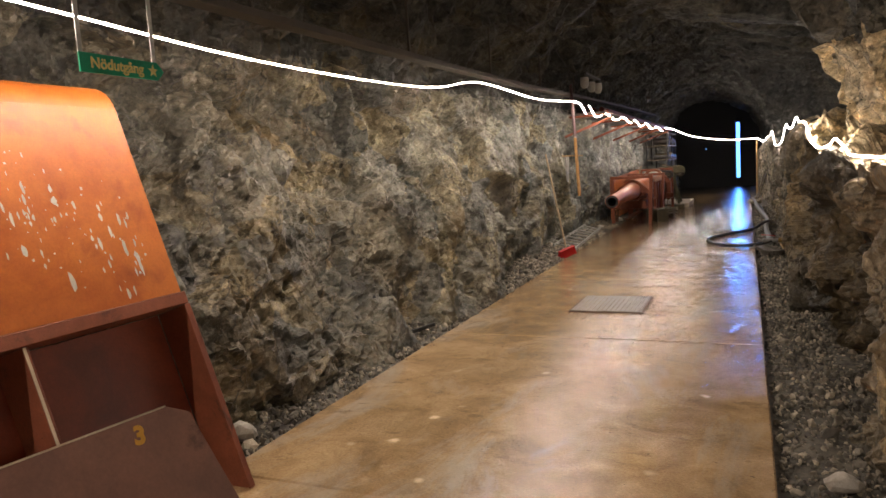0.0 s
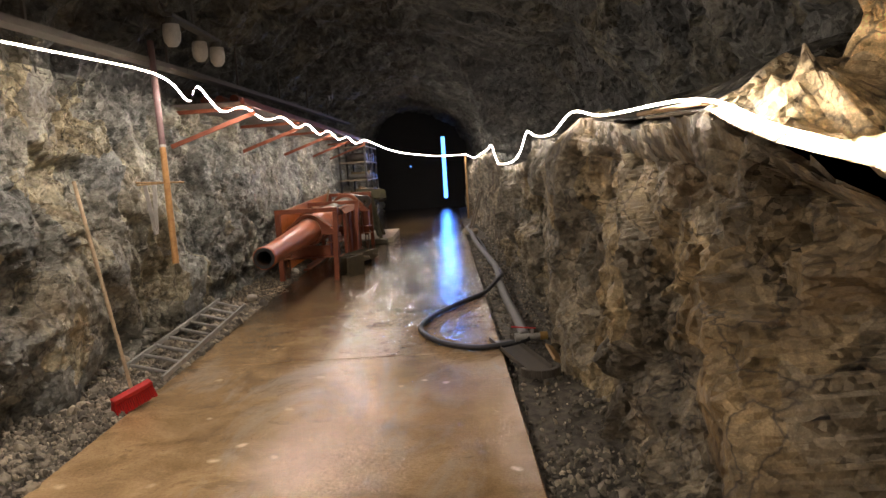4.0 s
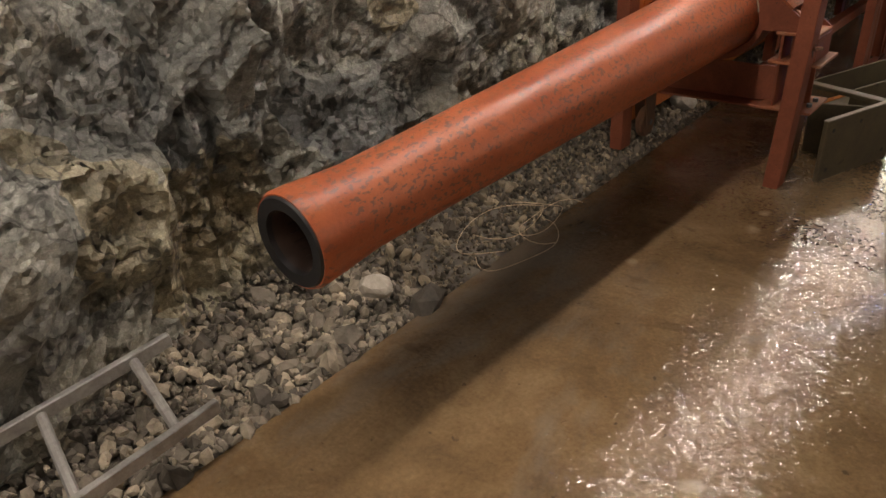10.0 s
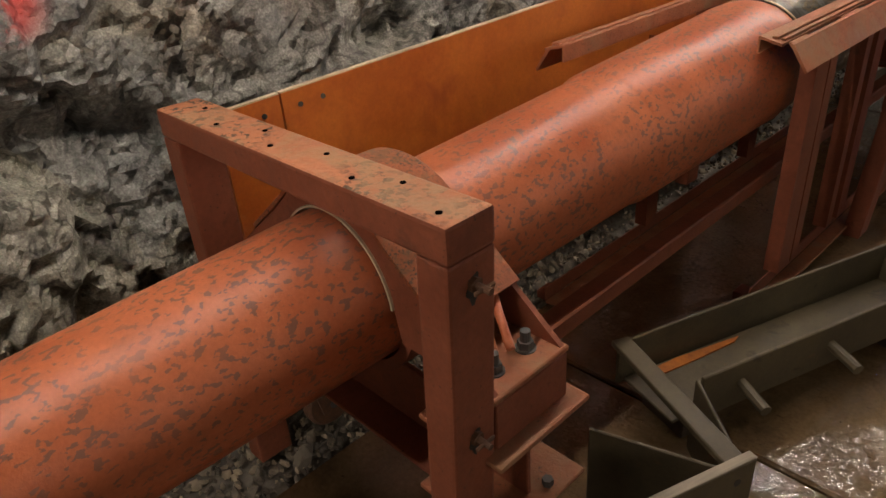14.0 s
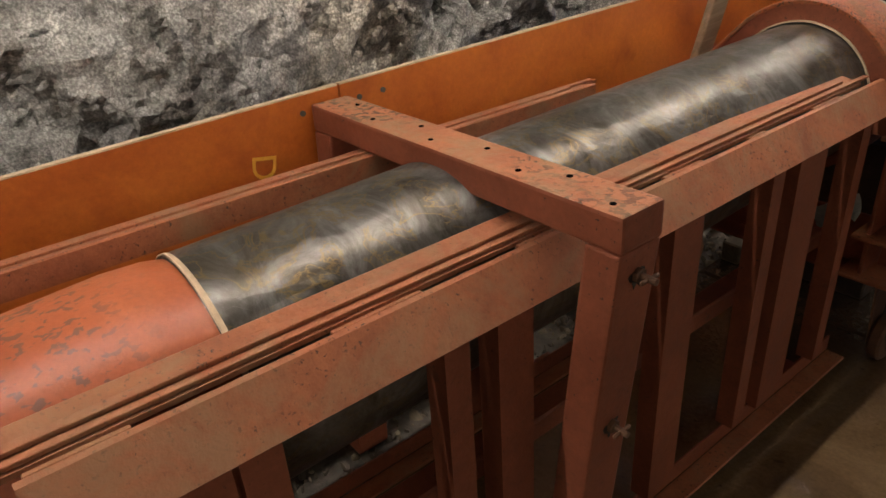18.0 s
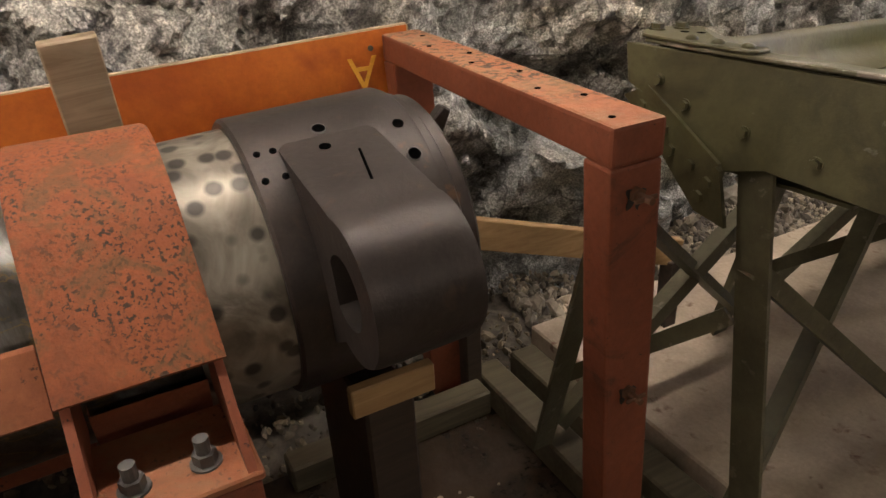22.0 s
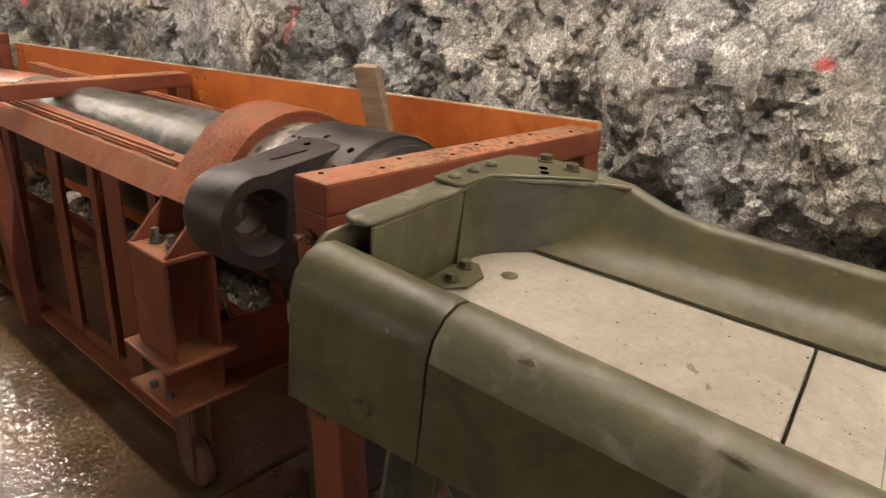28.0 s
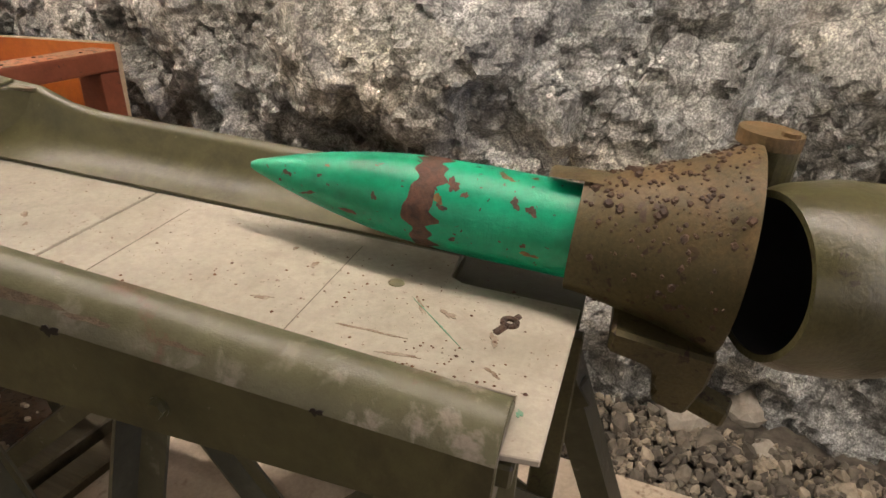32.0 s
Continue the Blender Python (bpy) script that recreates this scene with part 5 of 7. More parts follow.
def saddle(y, w, r, ro, flange_z, box_bot, plate_z, label):
    """A strap over the barrel, bolted to two box stands on casters."""
    ax = axis_at(y + w / 2)
    s = thing("cradle_saddle", ax.x, y, 0, label=label, category="cradle", group="cradle saddles")
    cz_ = ax.z
    fx = 0.425
    arc = [(r * math.sin(radians(a)), cz_ + r * math.cos(radians(a))) for a in range(-84, 85, 6)]
    up = [(ro * math.sin(radians(a)), cz_ + ro * math.cos(radians(a))) for a in range(48, -49, -6)]
    web = arc + [(arc[-1][0] + 0.015, flange_z), (fx, flange_z)] + up + [(-fx, flange_z), (arc[0][0] - 0.015, flange_z)]
    for k in (0.002, w - 0.014):
        bm = plate(web, 0.012, "y")
        bmesh.ops.translate(bm, vec=(0, k, 0), verts=bm.verts)
        part("web", bm, RED, s)
    ex, ez = up[0][0] + 0.55 * (fx - up[0][0]), up[0][1] + 0.55 * (flange_z - up[0][1])
    line = [(ex, ez)] + up + [(-ex, ez)]
    bm = bmesh.new()
    rows = []
    for i, (u, v) in enumerate(line):
        a, b = Vector(line[max(i - 1, 0)]), Vector(line[min(i + 1, len(line) - 1)])
        n = Vector((b.y - a.y, a.x - b.x)).normalized()
        n = -n if n.y < 0 else n
        rows.append([bm.verts.new((u + n.x * d, yy, v + n.y * d)) for yy, d in ((-0.003, 0.0), (-0.003, 0.009), (0.004, 0.013), (w - 0.004, 0.013), (w + 0.003, 0.009), (w + 0.003, 0.0))])
    for a, b in zip(rows, rows[1:]):
        for k in range(6):
            bm.faces.new((a[k], a[(k + 1) % 6], b[(k + 1) % 6], b[k]))
    bm.faces.new(rows[0])
    bm.faces.new(list(reversed(rows[-1])))
    bmesh.ops.recalc_face_normals(bm, faces=bm.faces)
    part("strap", bm, BEAM_RED, s, "worn rust-pitted red strap", 40)
    part("liner", thin_liner(r, cz_, w), WHITE_EDGE, s, "thin pale liner edge")
    for sx in (-1, 1):
        lo, hi = sorted((sx * 0.262, sx * 0.43))
        part("flange", box((lo, -0.006, flange_z - 0.013), (hi, w + 0.006, flange_z + 0.001), 0.003), RED_TOP, s)
        part("outer_plate", box((sx * 0.424 - 0.006, 0.0, box_bot), (sx * 0.424 + 0.006, w, flange_z - 0.014), 0.002), RED, s)
        part("inner_plate", box((sx * 0.29 - 0.006, 0.0, plate_z + 0.012), (sx * 0.29 + 0.006, w, flange_z - 0.014), 0.002), RED, s)
        part("middle_web", box((lo + 0.04, w * 0.5 - 0.006, plate_z + 0.012), (hi - 0.012, w * 0.5 + 0.006, flange_z - 0.014), 0.002), RED, s)
        part("middle_flange", box((lo - 0.01, -0.03, box_bot - 0.014), (hi + 0.035, w + 0.03, box_bot), 0.006, 2), RED_TOP, s)
        part("caster_plate", box((lo - 0.03, -0.03, plate_z), (hi + 0.03, w + 0.03, plate_z + 0.012), 0.003), RED_TOP, s)
        for k in (0.28, 0.72):
            b = rod((sx * 0.375, w * k, flange_z + 0.001), (sx * 0.375, w * k, flange_z + 0.020), 0.016, seg=6)
            rod((sx * 0.375, w * k, flange_z + 0.02), (sx * 0.375, w * k, flange_z + 0.042), 0.010, seg=12, bm=b)
            rod((sx * 0.375, w * k, flange_z), (sx * 0.375, w * k, flange_z + 0.004), 0.021, seg=16, bm=b)
            part("bolt", b, GREYPAINT, s, "bare grey bolt, nut and washer")
            b = rod((hi - 0.0 if sx > 0 else lo + 0.0, w * k, plate_z + 0.012), (hi if sx > 0 else lo, w * k, plate_z + 0.028), 0.012, seg=6)
            part("bolt", b, GREYPAINT, s)
        cxr = sx * 0.36
        wh = bmesh.new()
        lathe([(-0.022, 0.012), (-0.022, 0.05), (-0.02, 0.072), (-0.012, 0.08), (0.012, 0.08), (0.02, 0.072), (0.022, 0.05), (0.022, 0.012)], 28, wh)
        bmesh.ops.rotate(wh, matrix=Matrix.Rotation(radians(90), 3, "Z"), verts=wh.verts)
        bmesh.ops.translate(wh, vec=(cxr, w * 0.5 + 0.03, 0.082 if sx > 0 else 0.12), verts=wh.verts)
        wheel = part("caster_wheel", wh, RUST, s, "rusty red caster wheel", 30)
        zc = 0.082 if sx > 0 else 0.12
        part("hub", rod((cxr - 0.034, w * 0.5 + 0.03, zc), (cxr + 0.034, w * 0.5 + 0.03, zc), 0.016, seg=10), GREYPAINT, wheel)
        fk = bmesh.new()
        for q in (-0.03, 0.03):
            plate([(-0.02, zc - 0.02), (0.05, zc - 0.02), (0.06, plate_z - 0.03), (-0.06, plate_z - 0.03)], 0.006, "x", fk)
            vs = [v for v in fk.verts if not v.tag]
            for v in vs:
                v.co += Vector((cxr + q - 0.003, w * 0.5 + 0.01, 0))
                v.tag = True
        box((cxr - 0.036, w * 0.5 - 0.055, plate_z - 0.034), (cxr + 0.036, w * 0.5 + 0.075, plate_z - 0.001), 0.003, bm=fk)
        part("caster_fork", fk, RUST, s)
    part("cross_web", box((-0.29, w * 0.5 - 0.008, plate_z + 0.0), (0.29, w * 0.5 + 0.008, plate_z + 0.16), 0.003), RED, s)
    part("cross_flange", box((-0.30, 0.01, plate_z - 0.012), (0.30, w - 0.01, plate_z - 0.001), 0.003), RED, s)
    part("lower_cradle", lathe_half(r, cz_, w), RED, s)
    return s


def thin_liner(r, cz_, w):
    bm = bmesh.new()
    rows = []
    for a in range(-84, 85, 6):
        rows.append([bm.verts.new((q * math.sin(radians(a)), y, cz_ + q * math.cos(radians(a)))) for q, y in ((r - 0.002, -0.004), (r + 0.003, -0.004), (r + 0.003, w + 0.004), (r - 0.002, w + 0.004))])
    for a, b in zip(rows, rows[1:]):
        for k in range(4):
            bm.faces.new((a[k], a[(k + 1) % 4], b[(k + 1) % 4], b[k]))
    bmesh.ops.recalc_face_normals(bm, faces=bm.faces)
    return bm


def lathe_half(r, cz_, w):
    bm = lathe([(0.02, r + 0.004), (0.02, r + 0.03), (w - 0.02, r + 0.03), (w - 0.02, r + 0.004)], 24, None, 100, 260)
    bmesh.ops.translate(bm, vec=(0, 0, cz_), verts=bm.verts)
    return bm


saddle(15.365, 0.20, 0.176, 0.222, 0.66, 0.545, 0.33, "red steel cradle strap with loose bolts in its pocket")
saddle(18.98, 0.20, 0.2105, 0.258, 0.765, 0.47, 0.325, "rust-pitted red steel cradle strap bolted over the bare tube")
# shackles lying in the pocket of the strap
for k in range(3):
    b = smooth_line([(-2.02 + 0.012 * k, 15.40 + 0.03 * k, 0.69), (-2.05, 15.41 + 0.04 * k, 0.73), (-2.09, 15.44 + 0.04 * k, 0.735), (-2.10, 15.46 + 0.03 * k, 0.69)], 5)
    o = part("shackle", sweep(b, 0.009, 8), TUBE_RED)
    tagged(o, "small red-painted shackle lying in the cradle pocket", "shackle", "shackles in the pocket")

# ---- plywood boards behind the barrel ----
for n_, (y0, y1) in enumerate(((15.40, 15.57), (15.576, 17.72), (17.726, 19.855))):
    z0, z1 = 0.985 + (y0 - 15.5) * 0.030, 0.985 + (y1 - 15.5) * 0.030
    bd = thing("plywood_board", -2.848, y0, 0.0, label="orange varnished plywood board with a pale raw top edge", category="plywood board", group="boards behind the barrel")
    L_ = y1 - y0
    zb_ = 0.24 if n_ == 2 else 0.10
    part("sheet", plate([(0, zb_), (L_, zb_), (L_, z1), (0, z0)], 0.018, "x"), PLY, bd)
    e = plate([(0.0, z0 + 0.0005), (L_, z1 + 0.0005), (L_, z1 + 0.004), (0.0, z0 + 0.004)], 0.016, "x")
    bmesh.ops.translate(e, vec=(0.001, 0, 0), verts=e.verts)
    part("raw_edge", e, WHITE_EDGE, bd, "pale raw edge")
    if n_ == 2:
        part("raw_edge", box((0.001, L_ + 0.0005, zb_), (0.017, L_ + 0.004, z1), 0.0), WHITE_EDGE, bd, "pale raw end edge")
    scr = None
    for q in (0.05, 0.12, L_ - 0.1, L_ - 0.05):
        if 0.02 < q < L_ - 0.02:
            mm = Matrix.Translation((0.018, q, z0 + (z1 - z0) * q / L_ - 0.04))
            if scr is None:
                scr = part("screw", rod((0, 0, 0), (0.004, 0, 0), 0.007, seg=10), GREYPAINT, bd)
                scr.matrix_basis = mm
            else:
                share(scr, "screw", mm, bd)
    if n_ == 2:
        letters("A", 0.115, CHALK, bd, Matrix.Translation((0.0195, 19.73 - y0, 1.02)) @ pose(0, 0, 0, 90, 180, 90), "chalk_letter", 0.0006)
        letters("d", 0.09, CHALK, bd, Matrix.Translation((0.0195, 17.80 - y0, 0.93)) @ pose(0, 0, 0, 90, 170, 90), "chalk_letter", 0.0006)
    if n_ == 1:
        letters("D", 0.085, CHALK, bd, Matrix.Translation((0.0195, 17.50 - y0, 0.91)) @ pose(0, 0, 0, 90, 100, 90), "chalk_letter", 0.0006)


# ---- side rails ----
def side_rails(x, y0, y1, z, sx, posts):
    s = thing("side_rail", x, y0, 0, label="red side rail of folded steel strips with upright bars", category="side rail", group="side rails")
    L = y1 - y0
    inner = [(-0.084, 0.014), (-0.080, 0.016), (-0.013, 0.000), (-0.013, -0.008), (-0.077, 0.007), (-0.077, -0.034), (-0.084, -0.034)]
    outer = [(-0.004, -0.002), (0.006, -0.004), (0.056, -0.078), (0.050, -0.084), (0.000, -0.013), (-0.004, -0.012)]
    for sec, k0, k1, dz in ((inner, 0.0, 0.10, 0.004), (outer, 0.04, 0.0, 0.0)):
        bm = plate([(q * sx, w) for q, w in sec], L - k0 - k1, "y")
        bmesh.ops.translate(bm, vec=(0, k0, z + dz), verts=bm.verts)
        part("rail", bm, RED_TOP, s, "dusty folded steel strip")
    for lo, hi, k0, k1, dz in ((-0.052, -0.034, 0.02, 0.16, 0.0115), (-0.030, -0.016, 0.03, 0.05, 0.0065)):
        a, b = sorted((lo * sx, hi * sx))
        part("rail", box((a, k0, z + dz), (b, L - k1, z + dz + 0.007), 0.001), RED_TOP, s, "thin steel strip laid on the rail")
    q = random.Random(17)
    y = 0.05
    while y < L - 0.15:
        w = q.uniform(0.07, 0.16)
        lo, hi = sorted((-0.0135 * sx, -0.0035 * sx))
        part("tab", box((lo, y, z - 0.010), (hi, y + w, z - 0.001), 0.0015), RED_TOP, s)
        y += w + q.uniform(0.16, 0.30)
    part("bottom_rail", box((0.02, 0, 0.035), (0.075, L, 0.045), 0.002), RED_TOP, s)
    part("bottom_web", box((0.014, 0, 0.046), (0.02, L, 0.10), 0.001), RED, s)
    part("foot_bar", box((-0.06, 0.05, 0.0), (0.02, 0.12, 0.034), 0.003), RED, s)
    part("foot_bar", box((-0.06, L - 0.2, 0.0), (0.02, L - 0.12, 0.034), 0.003), RED, s)
    for y, w in posts:
        bm = plate([(0, 0), (w, 0), (w, 0.006), (0.006, 0.006), (0.006, 0.05), (0, 0.05)], z - 0.185, "z")
        # angle post: one leg along the rail, the other across
        for v in bm.verts:
            v.co = Vector((0.045 - v.co.y, y - y0 + v.co.x, v.co.z + 0.1))
        bmesh.ops.recalc_face_normals(bm, faces=bm.faces)
        part("upright", bm, RED, s)
    return s


side_rails(-2.115, 16.82, 18.97, 0.925, 1, ((16.97, 0.10), (17.08, 0.06), (17.41, 0.05), (17.52, 0.08), (17.99, 0.10), (18.36, 0.05), (18.48, 0.13), (18.80, 0.05)))
side_rails(-2.66, 16.38, 18.45, 0.945, -1, ((17.0, 0.08), (17.9, 0.08), (18.6, 0.08)))

# wedge board, chock and bearers by the breech
wb_ = thing("leaning_board", -2.775, 19.075, 0.78, 3, 14, 4, label="weathered pine board end wedged upright behind the breech", category="board")
part("plank", box((-0.013, 0, -0.02), (0.013, 0.100, 0.435), 0.003), WEATHERED, wb_)
ck = thing("wooden_chock", -2.16, 19.38, 0.0, label="pine chock nailed to a dark timber bearer", category="chock")
part("bearer", box((-0.30, 0.03, 0.0), (-0.012, 0.13, 0.585), 0.006), WOOD_DARK, ck, "dark oily timber bearer")
part("chock", box((-0.011, 0.0, 0.588), (0.014, 0.162, 0.648), 0.003), WOOD, ck, "fresh pine chock")

# ---- olive green loading tray ----
TM = Matrix.Translation((-1.70, 20.14, 1.145)) @ Euler((radians(-4.5), 0, radians(8.5))).to_matrix().to_4x4()
tray = new("loading_tray")
tray.matrix_world = TM
tagged(tray, "olive green riveted steel loading tray with worn rims", "loading tray")
TL = 1.40


def strip(profile, y0, y1, n=1, thick=0.006, drop=None):
    """A bent sheet: a section in x and z drawn along y."""
    bm = bmesh.new()
    rows = []
    for i in range(n + 1):
        y = y0 + (y1 - y0) * i / n
        rows.append([bm.verts.new((x, y, z + (drop(y, x, z) if drop else 0.0))) for x, z in profile])
    for a, b in zip(rows, rows[1:]):
        for k in range(len(profile) - 1):
            f = bm.faces.new((a[k], a[k + 1], b[k + 1], b[k]))
    bmesh.ops.recalc_face_normals(bm, faces=bm.faces)
    bmesh.ops.solidify(bm, geom=bm.faces[:], thickness=thick)
    return bm


def curved_lip():
    """The upright inner sheet of the end, carried round the corner until it dies out on the far rim."""
    line = smooth_line([(x, y, 0) for x, y in ((-0.30, 0.010), (-0.352, 0.012), (-0.385, 0.024), (-0.415, 0.046), (-0.448, 0.076), (-0.478, 0.104), (-0.503, 0.140), (-0.524, 0.178), (-0.542, 0.215))], 4)
    bm = bmesh.new()
    rows = []
    for i, p in enumerate(line):
        u = i / (len(line) - 1)
        foot = max(-0.132, float(np.interp(-p.x, (0.447, 0.468, 0.492, 0.513, 0.528, 0.536), (-0.132, -0.122, -0.104, -0.078, -0.046, -0.012))))
        top = -0.004 + 0.011 * math.sin(9.0 * u) * (1 - u) - 0.010 * max(0.0, u - 0.75) / 0.25
        out = 0.012 * (1 - u)
        rows.append([bm.verts.new((p.x + out * w, p.y + 0.6 * out * w, top + (foot - top) * w)) for w in (0.0, 0.08, 0.35, 0.7, 1.0)])
    for a, b in zip(rows, rows[1:]):
        for k in range(4):
            bm.faces.new((a[k], a[k + 1], b[k + 1], b[k]))
    bmesh.ops.recalc_face_normals(bm, faces=bm.faces)
    bmesh.ops.solidify(bm, geom=bm.faces[:], thickness=0.0045)
    return bm


part("tray_floor", box((-0.442, 0.012, -0.145), (-0.085, 0.547, -0.133), 0.002), TRAY, tray, "dusty pale grey floor plate")
floor_2 = [(-0.442, 0.552), (-0.085, 0.552), (-0.085, 1.340), (0.03, 1.340), (0.024, 1.388), (-0.345, 1.396), (-0.347, 1.20), (-0.362, 1.176), (-0.442, 1.17)]
fp = part("tray_floor", plate(floor_2, 0.010, "z", bevel=0.0015), TRAY, tray, "dusty pale grey floor plate with a notch by the cup")
fp.location.z = -0.143
for y_, x_ in ((0.65, -0.12), (1.0, -0.10)):
    part("seam", box((-0.40, y_, -0.1328), (x_, y_ + 0.0012, -0.1322), 0.0), SEAM, tray, "thin seam in the floor plate")
part("tray_belly", box((-0.50, 0.0, -0.185), (0.03, 1.17, -0.15), 0.004), GREEN, tray)
part("trough", box((-0.56, 1.10, -0.178), (-0.353, 1.40, -0.170), 0.002), GREEN, tray, "sunken trough beside the floor plate")
part("tray_belly", box((-0.34, 1.172, -0.185), (0.03, 1.36, -0.15), 0.004), GREEN, tray)


def smudge(cx, cy, rx, ry, turn, seed, n=26):
    """A ragged patch outline."""
    q = random.Random(seed)
    ph = [q.uniform(0, 6.28) for _ in range(4)]
    pts = []
    for k in range(n):
        a = 2 * math.pi * k / n
        r = 1 + 0.28 * math.sin(2 * a + ph[0]) + 0.22 * math.sin(3 * a + ph[1]) + 0.18 * math.sin(5 * a + ph[2]) + 0.14 * math.sin(9 * a + ph[3])
        u, v = rx * r * math.cos(a), ry * r * math.sin(a)
        pts.append((cx + u * math.cos(turn) - v * math.sin(turn), cy + u * math.sin(turn) + v * math.cos(turn)))
    return pts


part("scratch", plate(smudge(-0.213, 1.193, 0.050, 0.0013, 0.79, 3), 0.0008, "z"), GREEN_SCUFF, tray, "green paint scratch").location.z = -0.1328
part("scratch", plate(smudge(-0.05, 1.35, 0.007, 0.004, 0.4, 5), 0.0008, "z"), GREEN_SCUFF, tray, "green paint smear").location.z = -0.1328
for k, (x_, y_, rx_, ry_, tn_) in enumerate(((-0.245, 1.16, 0.022, 0.004, 0.6), (-0.30, 0.955, 0.009, 0.006, 0.2), (-0.17, 0.93, 0.016, 0.004, 1.9), (-0.24, 1.205, 0.014, 0.006, 0.9), (-0.20, 1.285, 0.015, 0.006, 0.5), (-0.15, 1.11, 0.04, 0.003, 1.6), (-0.11, 1.17, 0.03, 0.003, 1.7), (-0.13, 0.60, 0.008, 0.004, 0.2), (-0.25, 0.42, 0.012, 0.005, 1.0), (-0.22, 0.45, 0.006, 0.004, 0.0), (-0.34, 0.90, 0.006, 0.004, 0.3), (-0.12, 1.30, 0.012, 0.004, 0.9))):
    part("stain", plate(smudge(x_, y_, rx_, ry_, tn_, 40 + k), 0.0006, "z"), STAIN, tray, "brown grease stain").location.z = -0.1329
nr = [(0.045, -0.235), (0.045, -0.06), (0.037, -0.030), (0.016, -0.010), (-0.012, -0.003), (-0.038, -0.008), (-0.058, -0.030), (-0.075, -0.070), (-0.09, -0.135)]
low = lambda y, x, z: -(0.02 + 0.055 * y) * min(1.0, max(0.0, (z + 0.235) / 0.2))
part("near_rim", strip(nr[1:], 0.19, 1.340, 12, 0.006, low), GREEN_WORN, tray, "rounded rim with chipped pale paint", 60)
part("near_side", strip(nr[:2], 0.19, 1.340, 12, 0.006, low), GREEN, tray, "upright olive side of the tray")
part("corner_piece", strip(nr, -0.03, 0.186, 2, 0.008, low), GREEN, tray, "riveted corner piece", 60)
cap_ = [(x - 0.003 if x > 0 else x, z - 0.004) for x, z in nr] + [(-0.09, -0.235)]
bm = plate(cap_, 0.005, "y", bevel=0.001)
for v in bm.verts:
    v.co.z += low(1.318, v.co.x, v.co.z)
part("rim_end", bm, GREEN_WORN, tray, "flat end of the rim").location.y = 1.3365
# bare brown patches and chips along the rim
for k, (y_, w_, l_, pz) in enumerate(((0.70, 0.006, 0.055, 0.30), (0.63, 0.004, 0.02, 0.36), (0.80, 0.004, 0.03, 0.28), (0.52, 0.003, 0.012, 0.5), (0.30, 0.003, 0.010, 0.45), (0.93, 0.003, 0.03, 0.3))):
    bm = bmesh.new()
    c0 = []
    for u, v in smudge(0, 0, l_, w_, 0, 70 + k):
        w = min(0.98, max(0.02, pz + v / 0.11)) * 4
        i0 = min(3, int(w))
        (xa, za), (xb, zb) = nr[1 + i0], nr[2 + i0]
        x_, z_ = xa + (xb - xa) * (w - i0), za + (zb - za) * (w - i0)
        c0.append(bm.verts.new((x_ + 0.0012, y_ + u, z_ + 0.0016 + low(y_ + u, x_, z_))))
    bmesh.ops.triangulate(bm, faces=[bm.faces.new(c0)])
    part("bare_patch", bm, RUST_SCUFF, tray, "scuffed bare brown patch")
for y_, z_, r_ in ((0.745, -0.115, 0.011), (1.12, -0.13, 0.007)):
    part("dent", plate(smudge(y_, z_, r_, r_ * 0.8, 0, 90), 0.0012, "x"), BLACKGREASE, tray, "dark pit in the paint").location.x = 0.0446
lr = [(-0.444, -0.1315), (-0.468, -0.124), (-0.492, -0.108), (-0.513, -0.082), (-0.528, -0.05), (-0.536, -0.01), (-0.544, 0.0), (-0.554, 0.0)]
sag = lambda y, x, z: (-0.035 * min(1.0, max(0.0, (y - 0.19) / 0.11)) * min(1.0, max(0.0, (z + 0.125) / 0.09)))
part("far_rim", strip(lr, 0.05, TL + 0.45, 24, 0.006, sag), GREEN, tray, "curved far rim", 60)
part("end_top", plate([(-0.054, -0.016), (-0.060, -0.034), (-0.080, -0.043), (-0.40, -0.042), (-0.51, -0.027), (-0.545, 0.024), (-0.556, 0.065), (-0.553, 0.20), (-0.534, 0.202), (-0.512, 0.155), (-0.46, 0.095), (-0.40, 0.034), (-0.37, 0.01), (-0.085, 0.009), (-0.062, 0.002)], 0.008, "z", bevel=0.002), GREEN_WORN, tray, "flat end flange, wet in places").location.z = -0.006
part("gusset", plate([(-0.29, -0.047), (-0.40, -0.047), (-0.515, -0.031), (-0.552, 0.022), (-0.562, 0.065), (-0.548, 0.135), (-0.505, 0.147), (-0.462, 0.096), (-0.402, 0.036), (-0.372, 0.0115), (-0.29, 0.011), (-0.282, 0.0), (-0.282, -0.038)], 0.006, "z", bevel=0.002), GREEN, tray, "corner gusset plate").location.z = 0.003
part("end_plate", plate([(-0.545, -0.008), (-0.02, -0.012), (0.03, -0.05), (0.040, -0.20), (-0.235, -0.178), (-0.31, -0.20), (-0.47, -0.105), (-0.53, -0.08)], 0.008, "y", bevel=0.002), GREEN, tray).location.y = -0.036
part("end_inner", box((-0.30, 0.003, -0.135), (-0.07, 0.0095, -0.007), 0.002), GREEN, tray)
part("bent_lip", curved_lip(), GREEN, tray, "bent inner lip", 60)
part("floor_patch", plate([(-0.315, 0.013), (-0.20, 0.013), (-0.20, 0.05), (-0.23, 0.075), (-0.28, 0.075), (-0.315, 0.045)], 0.005, "z", bevel=0.0015), GREEN, tray, "small bolted patch plate").location.z = -0.132
dome = bmesh.new()
bmesh.ops.create_uvsphere(dome, u_segments=14, v_segments=8, radius=0.0118)
bmesh.ops.scale(dome, vec=(1, 1, 0.6), verts=dome.verts)
